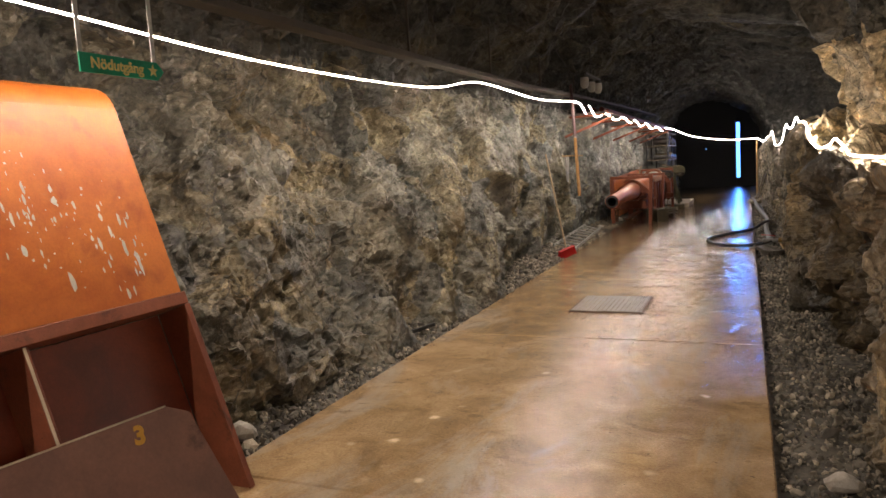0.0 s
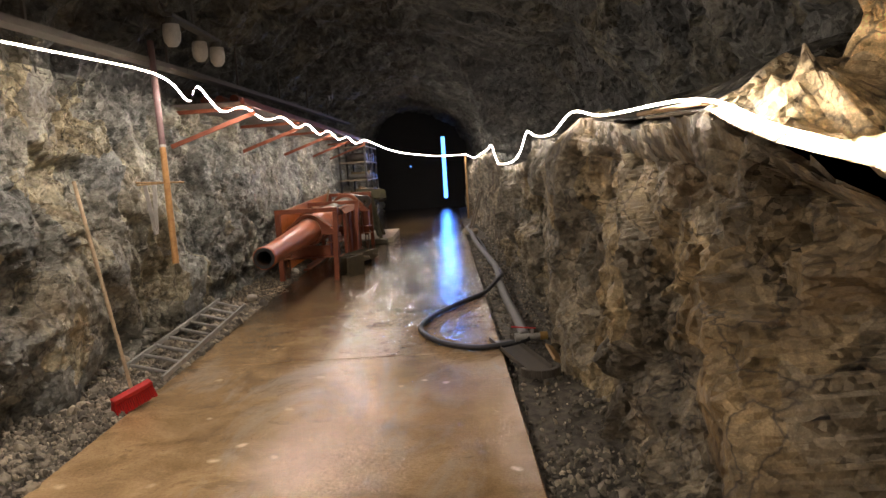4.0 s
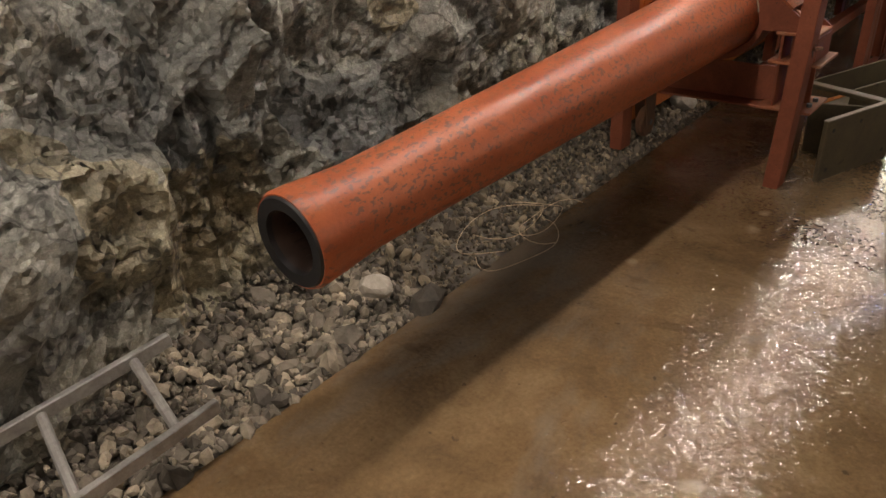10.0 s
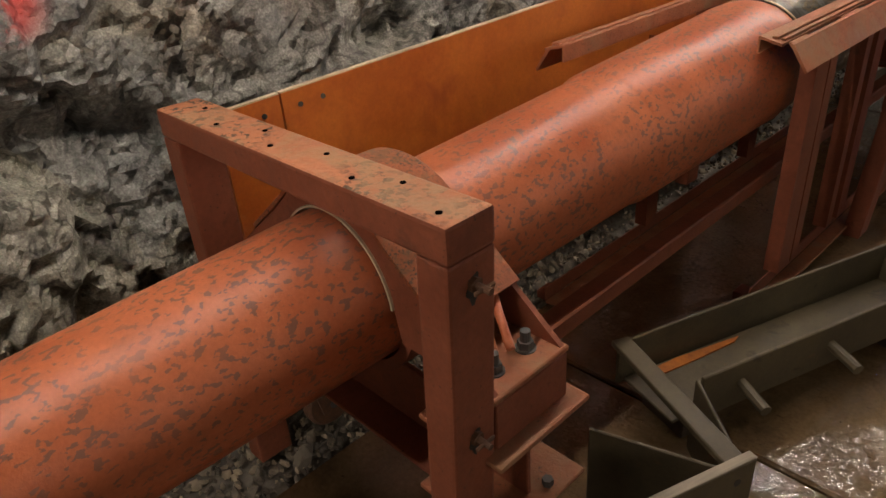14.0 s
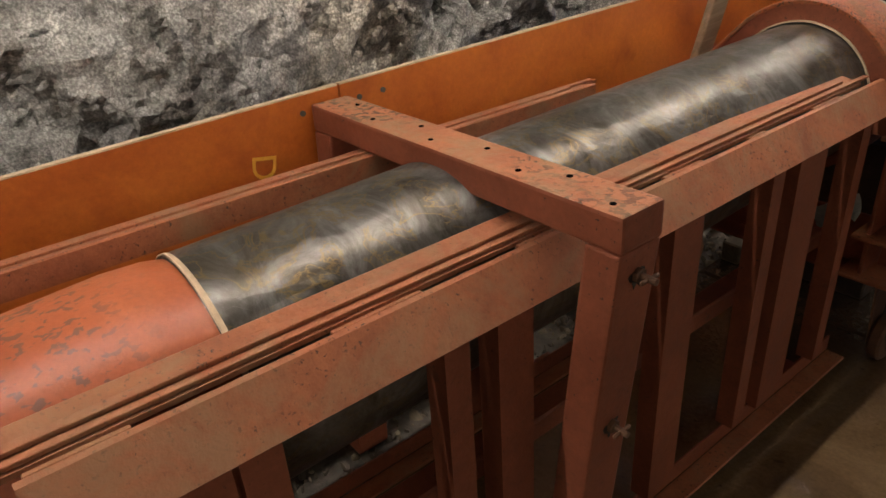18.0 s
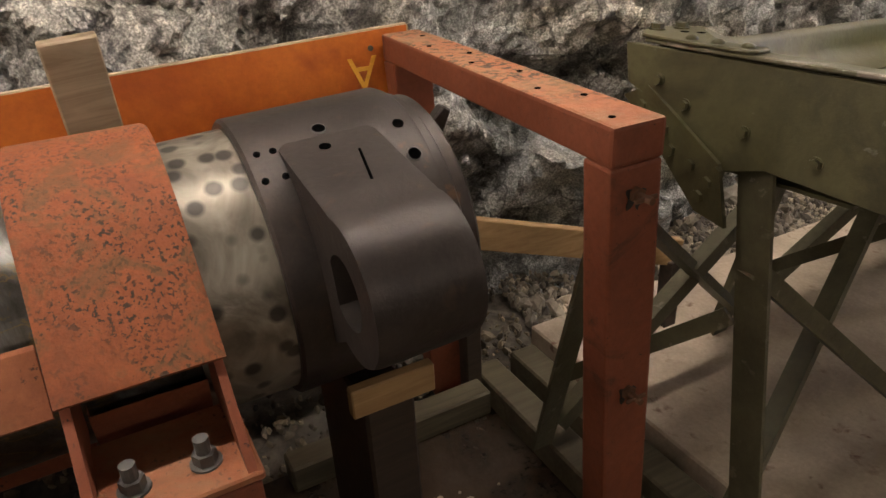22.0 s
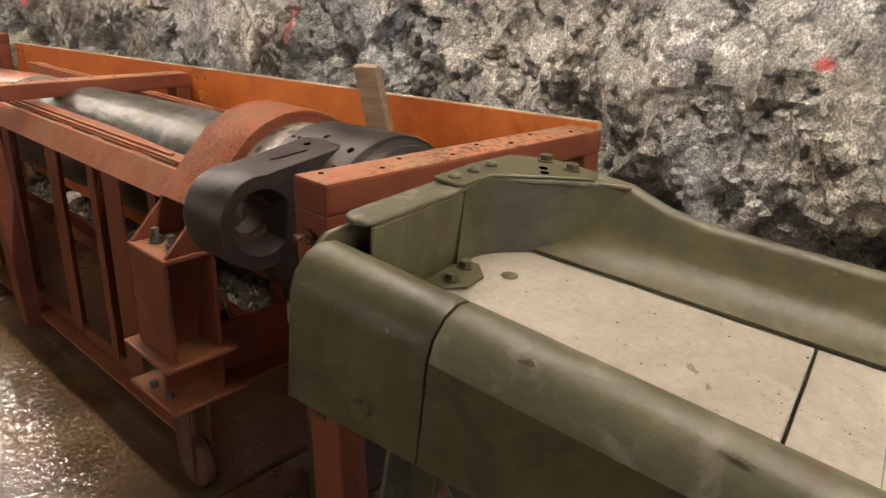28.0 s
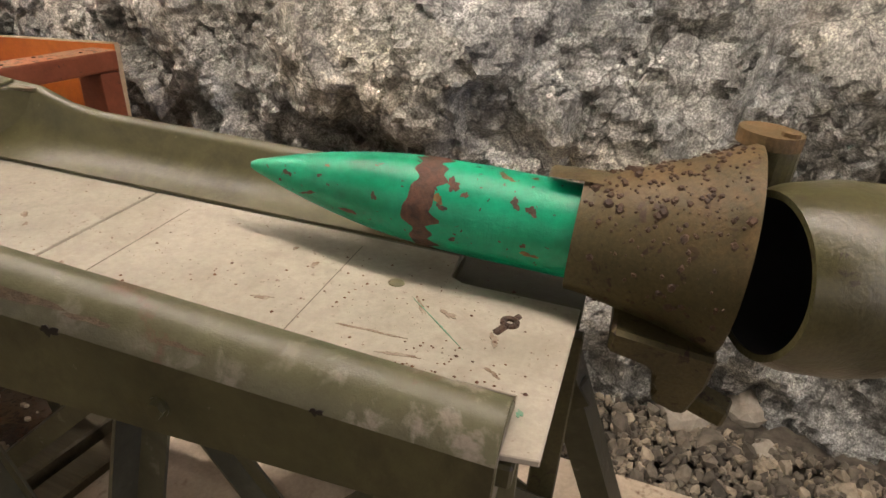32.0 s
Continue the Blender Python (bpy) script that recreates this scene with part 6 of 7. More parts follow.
dome_ob = part("rivet", dome, GREEN, tray, "", 60)
dome_ob.matrix_basis = Matrix.Translation((-0.311, -0.02, 0.010))
for x, y in ((-0.367, -0.018), (-0.421, -0.015)):
    share(dome_ob, "rivet", Matrix.Translation((x, y, 0.010)))
for x, y, z in ((-0.325, 0.098, -0.133), (-0.3, 1.1, -0.133)):
    share(dome_ob, "rivet", Matrix.Translation((x, y, z)) @ Matrix.Diagonal((1.2, 1.2, 0.5, 1)))
hexb = rod((0, 0, 0), (0, 0, 0.012), 0.0125, seg=6)
rod((0, 0, -0.002), (0, 0, 0.003), 0.0155, seg=16, bm=hexb)
hex_ob = part("hex_bolt", hexb, GREEN, tray)
hex_ob.matrix_basis = Matrix.Translation((-0.533, 0.036, 0.009))
for x, y, z in ((-0.520, 0.094, 0.009), (-0.287, 0.034, -0.127), (-0.23, 0.045, -0.127)):
    share(hex_ob, "hex_bolt", Matrix.Translation((x, y, z)) @ Matrix.Diagonal((0.85, 0.85, 1, 1) if z < 0 else (1, 1, 1, 1)))
for x, z in ((-0.155, -0.144), (-0.281, -0.123), (-0.06, -0.08), (-0.40, -0.10), (-0.46, -0.065)):
    share(hex_ob, "hex_bolt", Matrix.Translation((x, -0.036, z)) @ Matrix.Rotation(radians(90), 4, "X") @ Matrix.Diagonal((0.75, 0.75, 0.9, 1)))
for y in (0.1, 0.9):
    share(hex_ob, "hex_bolt", Matrix.Translation((0.045, y, -0.19)) @ Matrix.Rotation(radians(90), 4, "Y"))
for x, y in ((-0.485, 0.055), (-0.46, 0.07)):
    h_ = share(hole2, "bolt_hole", Matrix.Translation((x, y, 0.0092)) @ Matrix.Diagonal((1.5, 1.5, 1, 1)), tray)

trestle = thing("trestle", -1.98, 20.5, 0, label="olive green angle-iron trestle with crossed braces", category="trestle")


def angle_bar(p0, p1, w=0.05, t=0.007, flip=1, up=(0, 0, 1)):
    """An angle iron from p0 to p1."""
    p0, p1 = Vector(p0), Vector(p1)
    yv = (p1 - p0).normalized()
    xv = yv.cross(Vector(up)).normalized() * flip
    zv = xv.cross(yv)
    bm = plate([(0, 0), (w, 0), (w, t), (t, t), (t, w), (0, w)], (p1 - p0).length, "y")
    m = Matrix((xv, yv, zv)).transposed().to_4x4()
    m.translation = p0
    bmesh.ops.transform(bm, matrix=m, verts=bm.verts)
    bmesh.ops.recalc_face_normals(bm, faces=bm.faces)
    bmesh.ops.translate(bm, vec=(1.98, -20.5, 0), verts=bm.verts)
    return bm


ZB = 0.105
# three A-frames, splayed towards the floor, joined by diagonal braces
near = [((-1.985, 20.07, 0.96), (-1.845, 20.05, ZB)), ((-2.115, 20.69, 0.92), (-1.84, 20.72, ZB)), ((-2.18, 21.33, 0.86), (-1.96, 21.36, ZB))]
far = [((-2.165, 20.02, 1.0), (-2.335, 19.96, ZB)), ((-2.27, 20.72, 0.93), (-2.46, 20.74, ZB)), ((-2.31, 21.40, 0.86), (-2.42, 21.62, ZB))]
for (a0, a1), (b0, b1) in zip(near, far):
    part("leg", angle_bar(a0, a1, 0.07, 0.008, 1, (0, 1, 0)), GREEN_OLD, trestle)
    part("leg", angle_bar(b0, b1, 0.06, 0.008, -1, (0, 1, 0)), GREEN_OLD, trestle)


def between(p, q, u):
    return tuple(a + (b - a) * u for a, b in zip(p, q))


for side_ in (near, far):
    for k in (0, 1):
        (a0, a1), (b0, b1) = side_[k], side_[k + 1]
        part("brace", angle_bar(between(a0, a1, 0.22), between(b0, b1, 0.92), 0.042, 0.006), GREEN_OLD, trestle)
        part("brace", angle_bar(between(a0, a1, 0.92), between(b0, b1, 0.22), 0.042, 0.006, -1), GREEN_OLD, trestle)
for (a0, a1), (b0, b1) in zip(near, far):
    part("brace", angle_bar(between(a0, a1, 0.35), between(b0, b1, 0.75), 0.036, 0.006), GREEN_OLD, trestle)
part("tie", angle_bar((-2.24, 20.10, 0.935), (-1.80, 20.15, 0.935), 0.04, 0.007), GREEN, trestle)
part("gusset", plate([(-2.23, 1.04), (-2.17, 1.07), (-1.99, 0.97), (-1.96, 0.86), (-2.03, 0.87), (-2.12, 0.95)], 0.008, "y"), GREEN, trestle).location = (1.98, -0.475, 0)
bm_ = rod((0, 0, 0), (0, 0.012, 0), 0.012, seg=6)
tb = part("bolt", bm_, GREEN, trestle)
tb.matrix_basis = Matrix.Translation((-0.20, -0.482, 1.03))
for x, z in ((-0.185, 0.99), (-0.14, 1.0), (-0.12, 0.965), (-0.07, 0.95), (-0.03, 0.93), (-0.045, 0.90), (-0.01, 0.955)):
    share(tb, "bolt", Matrix.Translation((x, -0.482, z)), trestle)

bearers = thing("timber_bearers", -2.2, 19.96, 0, label="greenish timber bearers under the trestle", category="timber")
for y, z in ((0.0, 0.0), (0.14, 0.0)):
    part("beam", box((-0.55, y, 0.0), (0.52, y + 0.09, 0.09), 0.006), WOOD_GREEN, bearers)
part("beam", box((-0.50, -0.62, 0.0), (-0.42, -0.01, 0.085), 0.006), WOOD_GREEN, bearers)
sheet = thing("floor_board", -2.2, 20.95, 0.0, label="pale dusty board lying under the trestle", category="board")
part("sheet", box((-0.62, -0.72, 0.0), (0.62, 1.4, 0.102), 0.006), DUSTY, sheet)
fb = thing("flat_bar", -2.05, 19.75, 0.0, label="thin rusty flat bar lying under the breech", category="bar")
part("bar", bar((0.0, -0.16, 0.008), (0.0, 0.10, 0.008), 0.024, 0.008, 0.001), RUST, fb)
rng = random.Random(31)
for k in range(26):
    b = bmesh.new()
    r = 0.008 * math.exp(rng.gauss(0.1, 0.45))
    bmesh.ops.create_icosphere(b, subdivisions=1, radius=r)
    for v in b.verts:
        v.co *= rng.uniform(0.65, 1.15)
    x, y = rng.uniform(-2.42, -2.02), rng.uniform(19.45, 19.88)
    o = part("pebble", b, rng.choice((STONE_PALE, STONE, STONE_BROWN)))
    o.location = (x, y, r * 0.55)
    tagged(o, "small broken stone on the slab under the breech", "stone", "pebbles under the breech")
rag = thing("torn_sheet", -2.2, 18.9, 0.50, label="torn scrap of pale plastic sheet hanging under the barrel", category="plastic sheet")
bm = bmesh.new()
rows = []
for i in range(9):
    u = i / 8
    rows.append([bm.verts.new((-0.02 + 0.13 * u + 0.012 * math.sin(7 * u + 2 * w), 0.03 + 0.05 * w + 0.03 * math.sin(5 * u), 0.02 + 0.10 * u - 0.07 * w * (1 + 0.4 * math.sin(9 * u)))) for w in (0.0, 0.35, 0.7, 1.0)])
for a, b in zip(rows, rows[1:]):
    for k in range(3):
        bm.faces.new((a[k], b[k], b[k + 1], a[k + 1]))
bmesh.ops.solidify(bm, geom=bm.faces[:], thickness=0.0015)
part("sheet", bm, PLASTIC, rag, "", 60)
pk = thing("pine_plank", -2.72, 19.91, 0.0, label="pine plank lying askew behind the trestle", category="plank")
part("plank", bar((0.0, 0.0, 0.58), (0.12, 0.72, 0.36), 0.03, 0.09), WOOD, pk)
part("stay", bar((0.12, 0.70, 0.0), (0.12, 0.70, 0.34), 0.05, 0.05, up=(1, 0, 0)), WOOD_DARK, pk)
part("stay", bar((0.0, 0.03, 0.0), (0.0, 0.03, 0.54), 0.05, 0.05, up=(1, 0, 0)), WOOD_DARK, pk)

# ---- shell in its guide cup ----
SH0 = Vector((-2.205, 20.857, 1.068))
sd = (Vector((-2.285, 21.40, 1.018)) - SH0).normalized()
sx_ = sd.cross(Vector((0, 0, 1))).normalized()
SHM = Matrix((sx_, sd, sx_.cross(sd))).transposed().to_4x4()
SHM.translation = SH0
shell = new("artillery_shell")
shell.matrix_world = SHM
tagged(shell, "turquoise green painted shell with rust-brown chips", "shell")
ogive = [(0.0, 0.0), (0.002, 0.006), (0.012, 0.011)]
ogive += [(0.012 + 0.34 * k / 14, 0.011 + 0.0635 * (1 - (1 - k / 14) ** 1.75)) for k in range(1, 15)]
part("shell_body", lathe(ogive + [(0.42, 0.0765), (0.80, 0.077), (0.80, 0.0)], 56), SHELL, shell, "", 40)
rng = random.Random(9)


def flake(r, seed):
    """An irregular thin chip outline."""
    q = random.Random(seed)
    return [(r * q.uniform(0.55, 1.1) * math.cos(2 * math.pi * k / 9), r * q.uniform(0.55, 1.1) * math.sin(2 * math.pi * k / 9)) for k in range(9)]


def ogr(d):
    return float(np.interp(d, [p[0] for p in ogive] + [0.42, 0.8], [p[1] for p in ogive] + [0.0765, 0.077]))


# the brown band with ragged edges, hugging the body
bm = bmesh.new()
rows = []
for k in range(90):
    a = 2 * math.pi * k / 90
    w0 = 0.318 + 0.018 * float(lumpy(np.array(k * 0.3), np.array(0.3), 1.0, 31)) * 2
    w1 = 0.356 + 0.020 * float(lumpy(np.array(k * 0.4), np.array(0.9), 1.0, 32)) * 2
    rows.append([bm.verts.new((math.sin(a) * (ogr(d) + 0.0008), d, math.cos(a) * (ogr(d) + 0.0008))) for d in (w0, (w0 + w1) / 2, w1)])
for k in range(90):
    a, b = rows[k], rows[(k + 1) % 90]
    for j in range(2):
        bm.faces.new((a[j], a[j + 1], b[j + 1], b[j]))
part("worn_band", bm, CHIP, shell, "ragged rust-brown band", 60)
bare = [(0.085, 70, 0.013, 0.006), (0.255, 76, 0.008, 0.008), (0.481, 50, 0.010, 0.013), (0.508, 55, 0.011, 0.012), (0.402, 52, 0.007, 0.008), (0.393, 110, 0.008, 0.006), (0.380, 42, 0.014, 0.017), (0.150, 62, 0.005, 0.006), (0.13, 105, 0.02, 0.005), (0.21, 112, 0.022, 0.006), (0.37, 72, 0.011, 0.007), (0.335, 118, 0.016, 0.010), (0.505, 97, 0.006, 0.006)]
for k in range(85):
    bare.append((rng.choice((rng.uniform(0.05, 0.56), rng.uniform(0.3, 0.56))), rng.uniform(-100, 130), 0.0024 * math.exp(rng.gauss(0, 0.45)), 0.0022 * math.exp(rng.gauss(0, 0.4))))
ochre = [(0.515, 108, 0.020, 0.006), (0.455, 14, 0.020, 0.009), (0.50, 6, 0.010, 0.005), (0.36, 62, 0.012, 0.012), (0.16, 40, 0.006, 0.004)]
for material_, spots_ in ((CHIP_OCHRE, ochre), (CHIP, bare)):
    for k, (d, a, ru, rv) in enumerate(spots_):
        bm = bmesh.new()
        vs = []
        for u, v in smudge(0, 0, 0.68 * ru, 0.68 * rv, 0.5 * math.sin(k * 2.1), 200 + k, 20 if ru > 0.005 else 11):
            rr = ogr(d + u) + (0.0007 if material_ is CHIP else 0.0004)
            aa = radians(a) + v / max(rr, 0.02)
            vs.append(bm.verts.new((math.sin(aa) * rr, d + u, math.cos(aa) * rr)))
        bmesh.ops.triangulate(bm, faces=[bm.faces.new(vs)])
        part("paint_chip", bm, material_, shell)

cup = new("guide_cup")
cup.matrix_world = SHM
tagged(cup, "rust-crusted brown steel guide cup holding the shell", "guide cup")
C_A, C_B = 0.575, 0.80
bm = lathe([(C_A, 0.083), (C_A, 0.093), (C_A + 0.03, 0.098), (0.65, 0.110), (0.72, 0.130), (0.77, 0.148), (C_B, 0.164), (C_B + 0.01, 0.162), (C_B + 0.01, 0.154), (0.77, 0.136), (0.65, 0.098), (C_A + 0.01, 0.083)], 64)
for v in bm.verts:
    v.co.z += 0.10 * (v.co.y - C_A)
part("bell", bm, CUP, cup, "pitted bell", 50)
# thick rust crumbs on the upper side and the wide end of the bell
rng = random.Random(12)
V, F = [], []
for k in range(520):
    d = C_A + 0.225 * rng.random() ** 0.7
    a = radians(rng.gauss(5, 55))
    rr = float(np.interp(d, [C_A, C_A + 0.03, 0.65, 0.72, 0.77, C_B], [0.093, 0.098, 0.110, 0.130, 0.148, 0.164]))
    r = 0.0033 * math.exp(rng.gauss(0, 0.45))
    o = len(V)
    for u, v in flake(r, 900 + k):
        aa = a + v / rr
        V.append((math.sin(aa) * rr, d + u, math.cos(aa) * rr + 0.10 * (d - C_A)))
    for u, v in flake(r * 0.6, 1900 + k):
        aa = a + v / rr
        V.append((math.sin(aa) * (rr + r * 0.55), d + u, math.cos(aa) * (rr + r * 0.55) + 0.10 * (d - C_A)))
    F += [(o + i, o + (i + 1) % 9, o + 9 + (i + 1) % 9, o + 9 + i) for i in range(9)] + [tuple(o + 9 + i for i in range(9))]
crumbs = mesh_ob("rust_crust", V, F, RUST_DARK)
tagged(crumbs, kind="stuff")
crumbs.parent = cup
crumbs["label"] = "flaking rust crust"
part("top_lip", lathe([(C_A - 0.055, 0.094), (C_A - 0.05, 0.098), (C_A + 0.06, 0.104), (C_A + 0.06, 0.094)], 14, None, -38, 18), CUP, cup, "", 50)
bm = plate([(0.66, -0.085), (0.815, -0.10), (0.816, -0.17), (0.803, -0.246), (0.785, -0.249), (0.768, -0.240), (0.752, -0.236), (0.742, -0.214), (0.745, -0.198), (0.737, -0.182), (0.736, -0.164), (0.722, -0.150), (0.66, -0.135)], 0.10, "x", bevel=0.006)
for v in bm.verts:
    v.co.x += -0.03 + 0.42 * (v.co.z + 0.242) * (v.co.x / 0.1)
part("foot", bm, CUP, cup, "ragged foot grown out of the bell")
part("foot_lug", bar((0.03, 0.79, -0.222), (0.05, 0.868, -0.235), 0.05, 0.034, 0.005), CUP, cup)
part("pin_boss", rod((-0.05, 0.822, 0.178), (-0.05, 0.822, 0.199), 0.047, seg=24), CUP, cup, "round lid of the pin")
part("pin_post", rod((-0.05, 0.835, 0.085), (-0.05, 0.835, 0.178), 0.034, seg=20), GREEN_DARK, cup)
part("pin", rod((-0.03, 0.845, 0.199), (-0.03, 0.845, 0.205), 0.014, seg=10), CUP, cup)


def turned(bm):
    """Turns the cap a little towards the tray's open side."""
    c = Vector((0.03, 1.01, 0.034))
    bmesh.ops.transform(bm, matrix=Matrix.Translation(c) @ Matrix.Rotation(radians(22), 4, "Z") @ Matrix.Translation((0, -1.02, 0)), verts=bm.verts)
    return bm


part("arm", turned(lathe([(0.832, 0.108), (0.831, 0.118), (0.86, 0.129), (0.93, 0.138), (1.03, 0.134), (1.14, 0.112), (1.23, 0.07), (1.27, 0.0)], 40, None)), GREEN_DARK, cup, "olive rounded cap", 40)
# inner surface coloured black in place of the shade inside the cap
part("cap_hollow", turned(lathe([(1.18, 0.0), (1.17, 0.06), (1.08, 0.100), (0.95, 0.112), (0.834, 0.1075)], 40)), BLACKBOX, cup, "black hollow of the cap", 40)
part("support", bar((-0.04, 1.20, -0.05), (-0.02, 1.36, -1.0), 0.07, 0.05, up=(1, 0, 0)), GREEN_DARK, cup)
part("hinge_bar", bar((0.05, 0.60, -0.155), (0.04, 0.62, -0.95), 0.05, 0.03, up=(1, 0, 0)), GREEN_DARK, cup)

pn = thing("toggle_pin", -2.076, 21.392, 0.947, -6, 0, -15, label="small rusty toggle pin lying on the tray floor", category="pin")
pb = bmesh.new()
for k in range(12):
    a0, a1 = 2 * math.pi * k / 12, 2 * math.pi * (k + 1) / 12
    rod((0.010 * math.cos(a0), 0.010 * math.sin(a0), 0.006), (0.010 * math.cos(a1), 0.010 * math.sin(a1), 0.006), 0.0045, seg=6, bm=pb)
part("ring", pb, RUST_DARK, pn)
part("wing", box((0.012, -0.006, 0.002), (0.036, 0.006, 0.009), 0.003), RUST_DARK, pn)
part("wing", box((-0.026, -0.005, 0.002), (-0.012, 0.005, 0.009), 0.003), RUST_DARK, pn)
# flakes of rust and paint on the tray floor
rng = random.Random(5)
V, F = [], []
for k in range(300):
    x, y = rng.uniform(-0.43, -0.09), rng.uniform(0.08, 1.38)
    if rng.random() < 0.7:
        cx_, cy_ = rng.choice(((-0.2, 0.95), (-0.15, 1.2), (-0.25, 0.62), (-0.3, 1.1), (-0.12, 1.3)))
        x, y = min(-0.09, max(-0.43, rng.gauss(cx_, 0.05))), min(1.38, rng.gauss(cy_, 0.08))
    r = 0.0014 * math.exp(rng.gauss(0, 0.5))
    z = -0.132
    o = len(V)
    q = flake(r, 100 + k)
    V += [tuple(TM @ Vector((x + u, y + v, z + 0.0005))) for u, v in q] + [tuple(TM @ Vector((x, y, z + r * 0.8)))]
    F += [(o + i, o + (i + 1) % 9, o + 9) for i in range(9)]
tagged(mesh_ob("rust_flakes", V, F, RUST), "scattered rust and paint flakes on the tray floor", "debris", kind="stuff")

# ---- first stretch: leaning crate lid, board, sign ----
lid = new("crate_lid")
lid.matrix_world = Matrix.Translation((-2.22, 2.29, 0.0)) @ Euler((0, radians(-18.3), 0)).to_matrix().to_4x4()
tagged(lid, "orange varnished plywood crate lid leaning on the rock, paint flecked", "crate lid")
# local: y runs back along the wall, z up the lean, x out of the lid's face
part("face_sheet", plate([(-1.7, 0.96), (0.0, 0.96), (0.0, 1.86), (-1.7, 1.86)], 0.014, "x"), PLY, lid, "orange face sheet with pale paint flecks")
bm = bmesh.new()
rows = []
for k in range(9):
    a = radians(90 * k / 8)
    rows.append([bm.verts.new((0.014 - 0.16 * (1 - math.cos(a)), y, 1.8605 + 0.16 * math.sin(a))) for y in (-1.7, 0.0)])
for a, b in zip(rows, rows[1:]):
    f = bm.faces.new((a[0], a[1], b[1], b[0]))
    f.smooth = True
part("rolled_top", bm, PLY, lid, "dark rolled top edge")
part("cross_rail", box((-0.16, -1.7, 0.90), (0.022, 0.02, 0.958), 0.004), RED, lid, "dull red cross rail")
part("side_wall", box((-0.17, 0.001, 0.0), (0.015, 0.018, 0.898), 0.003), RED, lid)
part("side_flange", box((0.016, -0.015, 0.0), (0.024, 0.02, 0.898), 0.002), RED, lid)
part("back_sheet", box((-0.185, -1.7, 0.0), (-0.172, 0.0, 0.898), 0.002), MAROON, lid, "maroon inner sheet")
part("divider", box((-0.17, -0.80, 0.0), (0.012, -0.775, 0.898), 0.003), RED, lid)
part("divider_edge", box((0.0125, -0.800, 0.0), (0.016, -0.788, 0.898), 0.001), WHITE_EDGE, lid)
part("upper_wall", box((-0.17, -0.012, 0.962), (-0.002, -0.001, 1.9), 0.002), PLY, lid)
rng = random.Random(21)
for k in range(150):
    cl = rng.choice(((-0.72, 1.70), (-0.68, 1.50), (-0.55, 1.35), (-0.30, 1.30), (-0.5, 1.42), (-0.24, 1.18)))
    y, z = cl[0] + rng.gauss(0, 0.09), cl[1] + rng.gauss(0, 0.13)
    if not (-1.6 < y < -0.05 and 1.0 < z < 1.84):
        continue
    r = 0.0048 * math.exp(rng.gauss(0, 0.5))
    st = rng.choice((1, 1, 2.5, 4))
    bm = bmesh.new()
    bm.faces.new([bm.verts.new((0.0146, y + u, z + v * st)) for u, v in flake(r, 300 + k)])
    part("paint_fleck", bm, WHITE, lid)
bp = new("brown_board")
bp.matrix_world = Matrix.Translation((-1.74, 1.72, 0.03)) @ Euler((0, radians(-24), radians(-6))).to_matrix().to_4x4()
tagged(bp, "dark brown plywood board with a yellow 3, leaning on the lid", "board")
part("sheet", plate([(-1.5, 0.0), (0.08, 0.0), (-0.02, 0.60), (-0.1, 0.645), (-1.5, 0.655)], 0.018, "x"), BROWN_BOARD, bp)
part("raw_edge", plate([(-1.5, 0.656), (-0.1, 0.646), (-0.1, 0.652), (-1.5, 0.662)], 0.016, "x"), WHITE_EDGE, bp)
letters("3", 0.085, CHALK, bp, Matrix.Translation((0.0192, -0.235, 0.585)) @ pose(0, 0, 0, 90, 12, 90), "numeral", 0.0006, 0.004)

sign = thing("exit_sign", -2.33, 1.93, 1.872, 0, 0, 0, label="green arrow-shaped emergency exit sign hung on two straps", category="sign")
part("board", plate([(-0.20, -0.036), (0.17, -0.036), (0.205, 0.0), (0.17, 0.036), (-0.20, 0.036)], 0.008, "x", bevel=0.001), SIGN, sign)
letters("Nödutgång", 0.056, YELLOW, sign, Matrix.Translation((0.0092, -0.03, 0.0)) @ pose(0, 0, 0, 90, 0, 90), bold=0.0014)
star = [((0.026 if k % 2 == 0 else 0.011) * math.sin(math.pi * k / 5) + 0.145, (0.026 if k % 2 == 0 else 0.011) * math.cos(math.pi * k / 5)) for k in range(10)]
part("star", plate(star, 0.0015, "x"), YELLOW, sign).location.x = 0.0085
for y in (-0.185, 0.165):
    part("strap", box((-0.006, y - 0.010, 0.02), (0.0, y + 0.010, 0.36), 0.001), WHITE, sign)

# cable duct and clips above the rope light
duct = thing("cable_duct", label="grey sheet-steel cable duct hung along the wall", category="cable duct")
DUCT = [(-4.5, 2.30), (2.5, 2.36), (6.4, 2.39), (9.0, 2.425), (12.0, 2.51), (17, 2.62), (23.0, 2.72)]
for (ya, za), (yb, zb) in zip(DUCT, DUCT[1:]):
    part("channel", bar((-2.74, ya + 0.003, za), (-2.74, yb - 0.003, zb), 0.12, 0.045), DUCTGREY, duct)
for k in range(12):
    y = -3 + 2.1 * k
    z = float(interp(y, DUCT))
    part("hanger", box((-2.75, y - 0.012, z + 0.022), (-2.73, y + 0.012, z + 0.55), 0.002), DUCTGREY, duct)

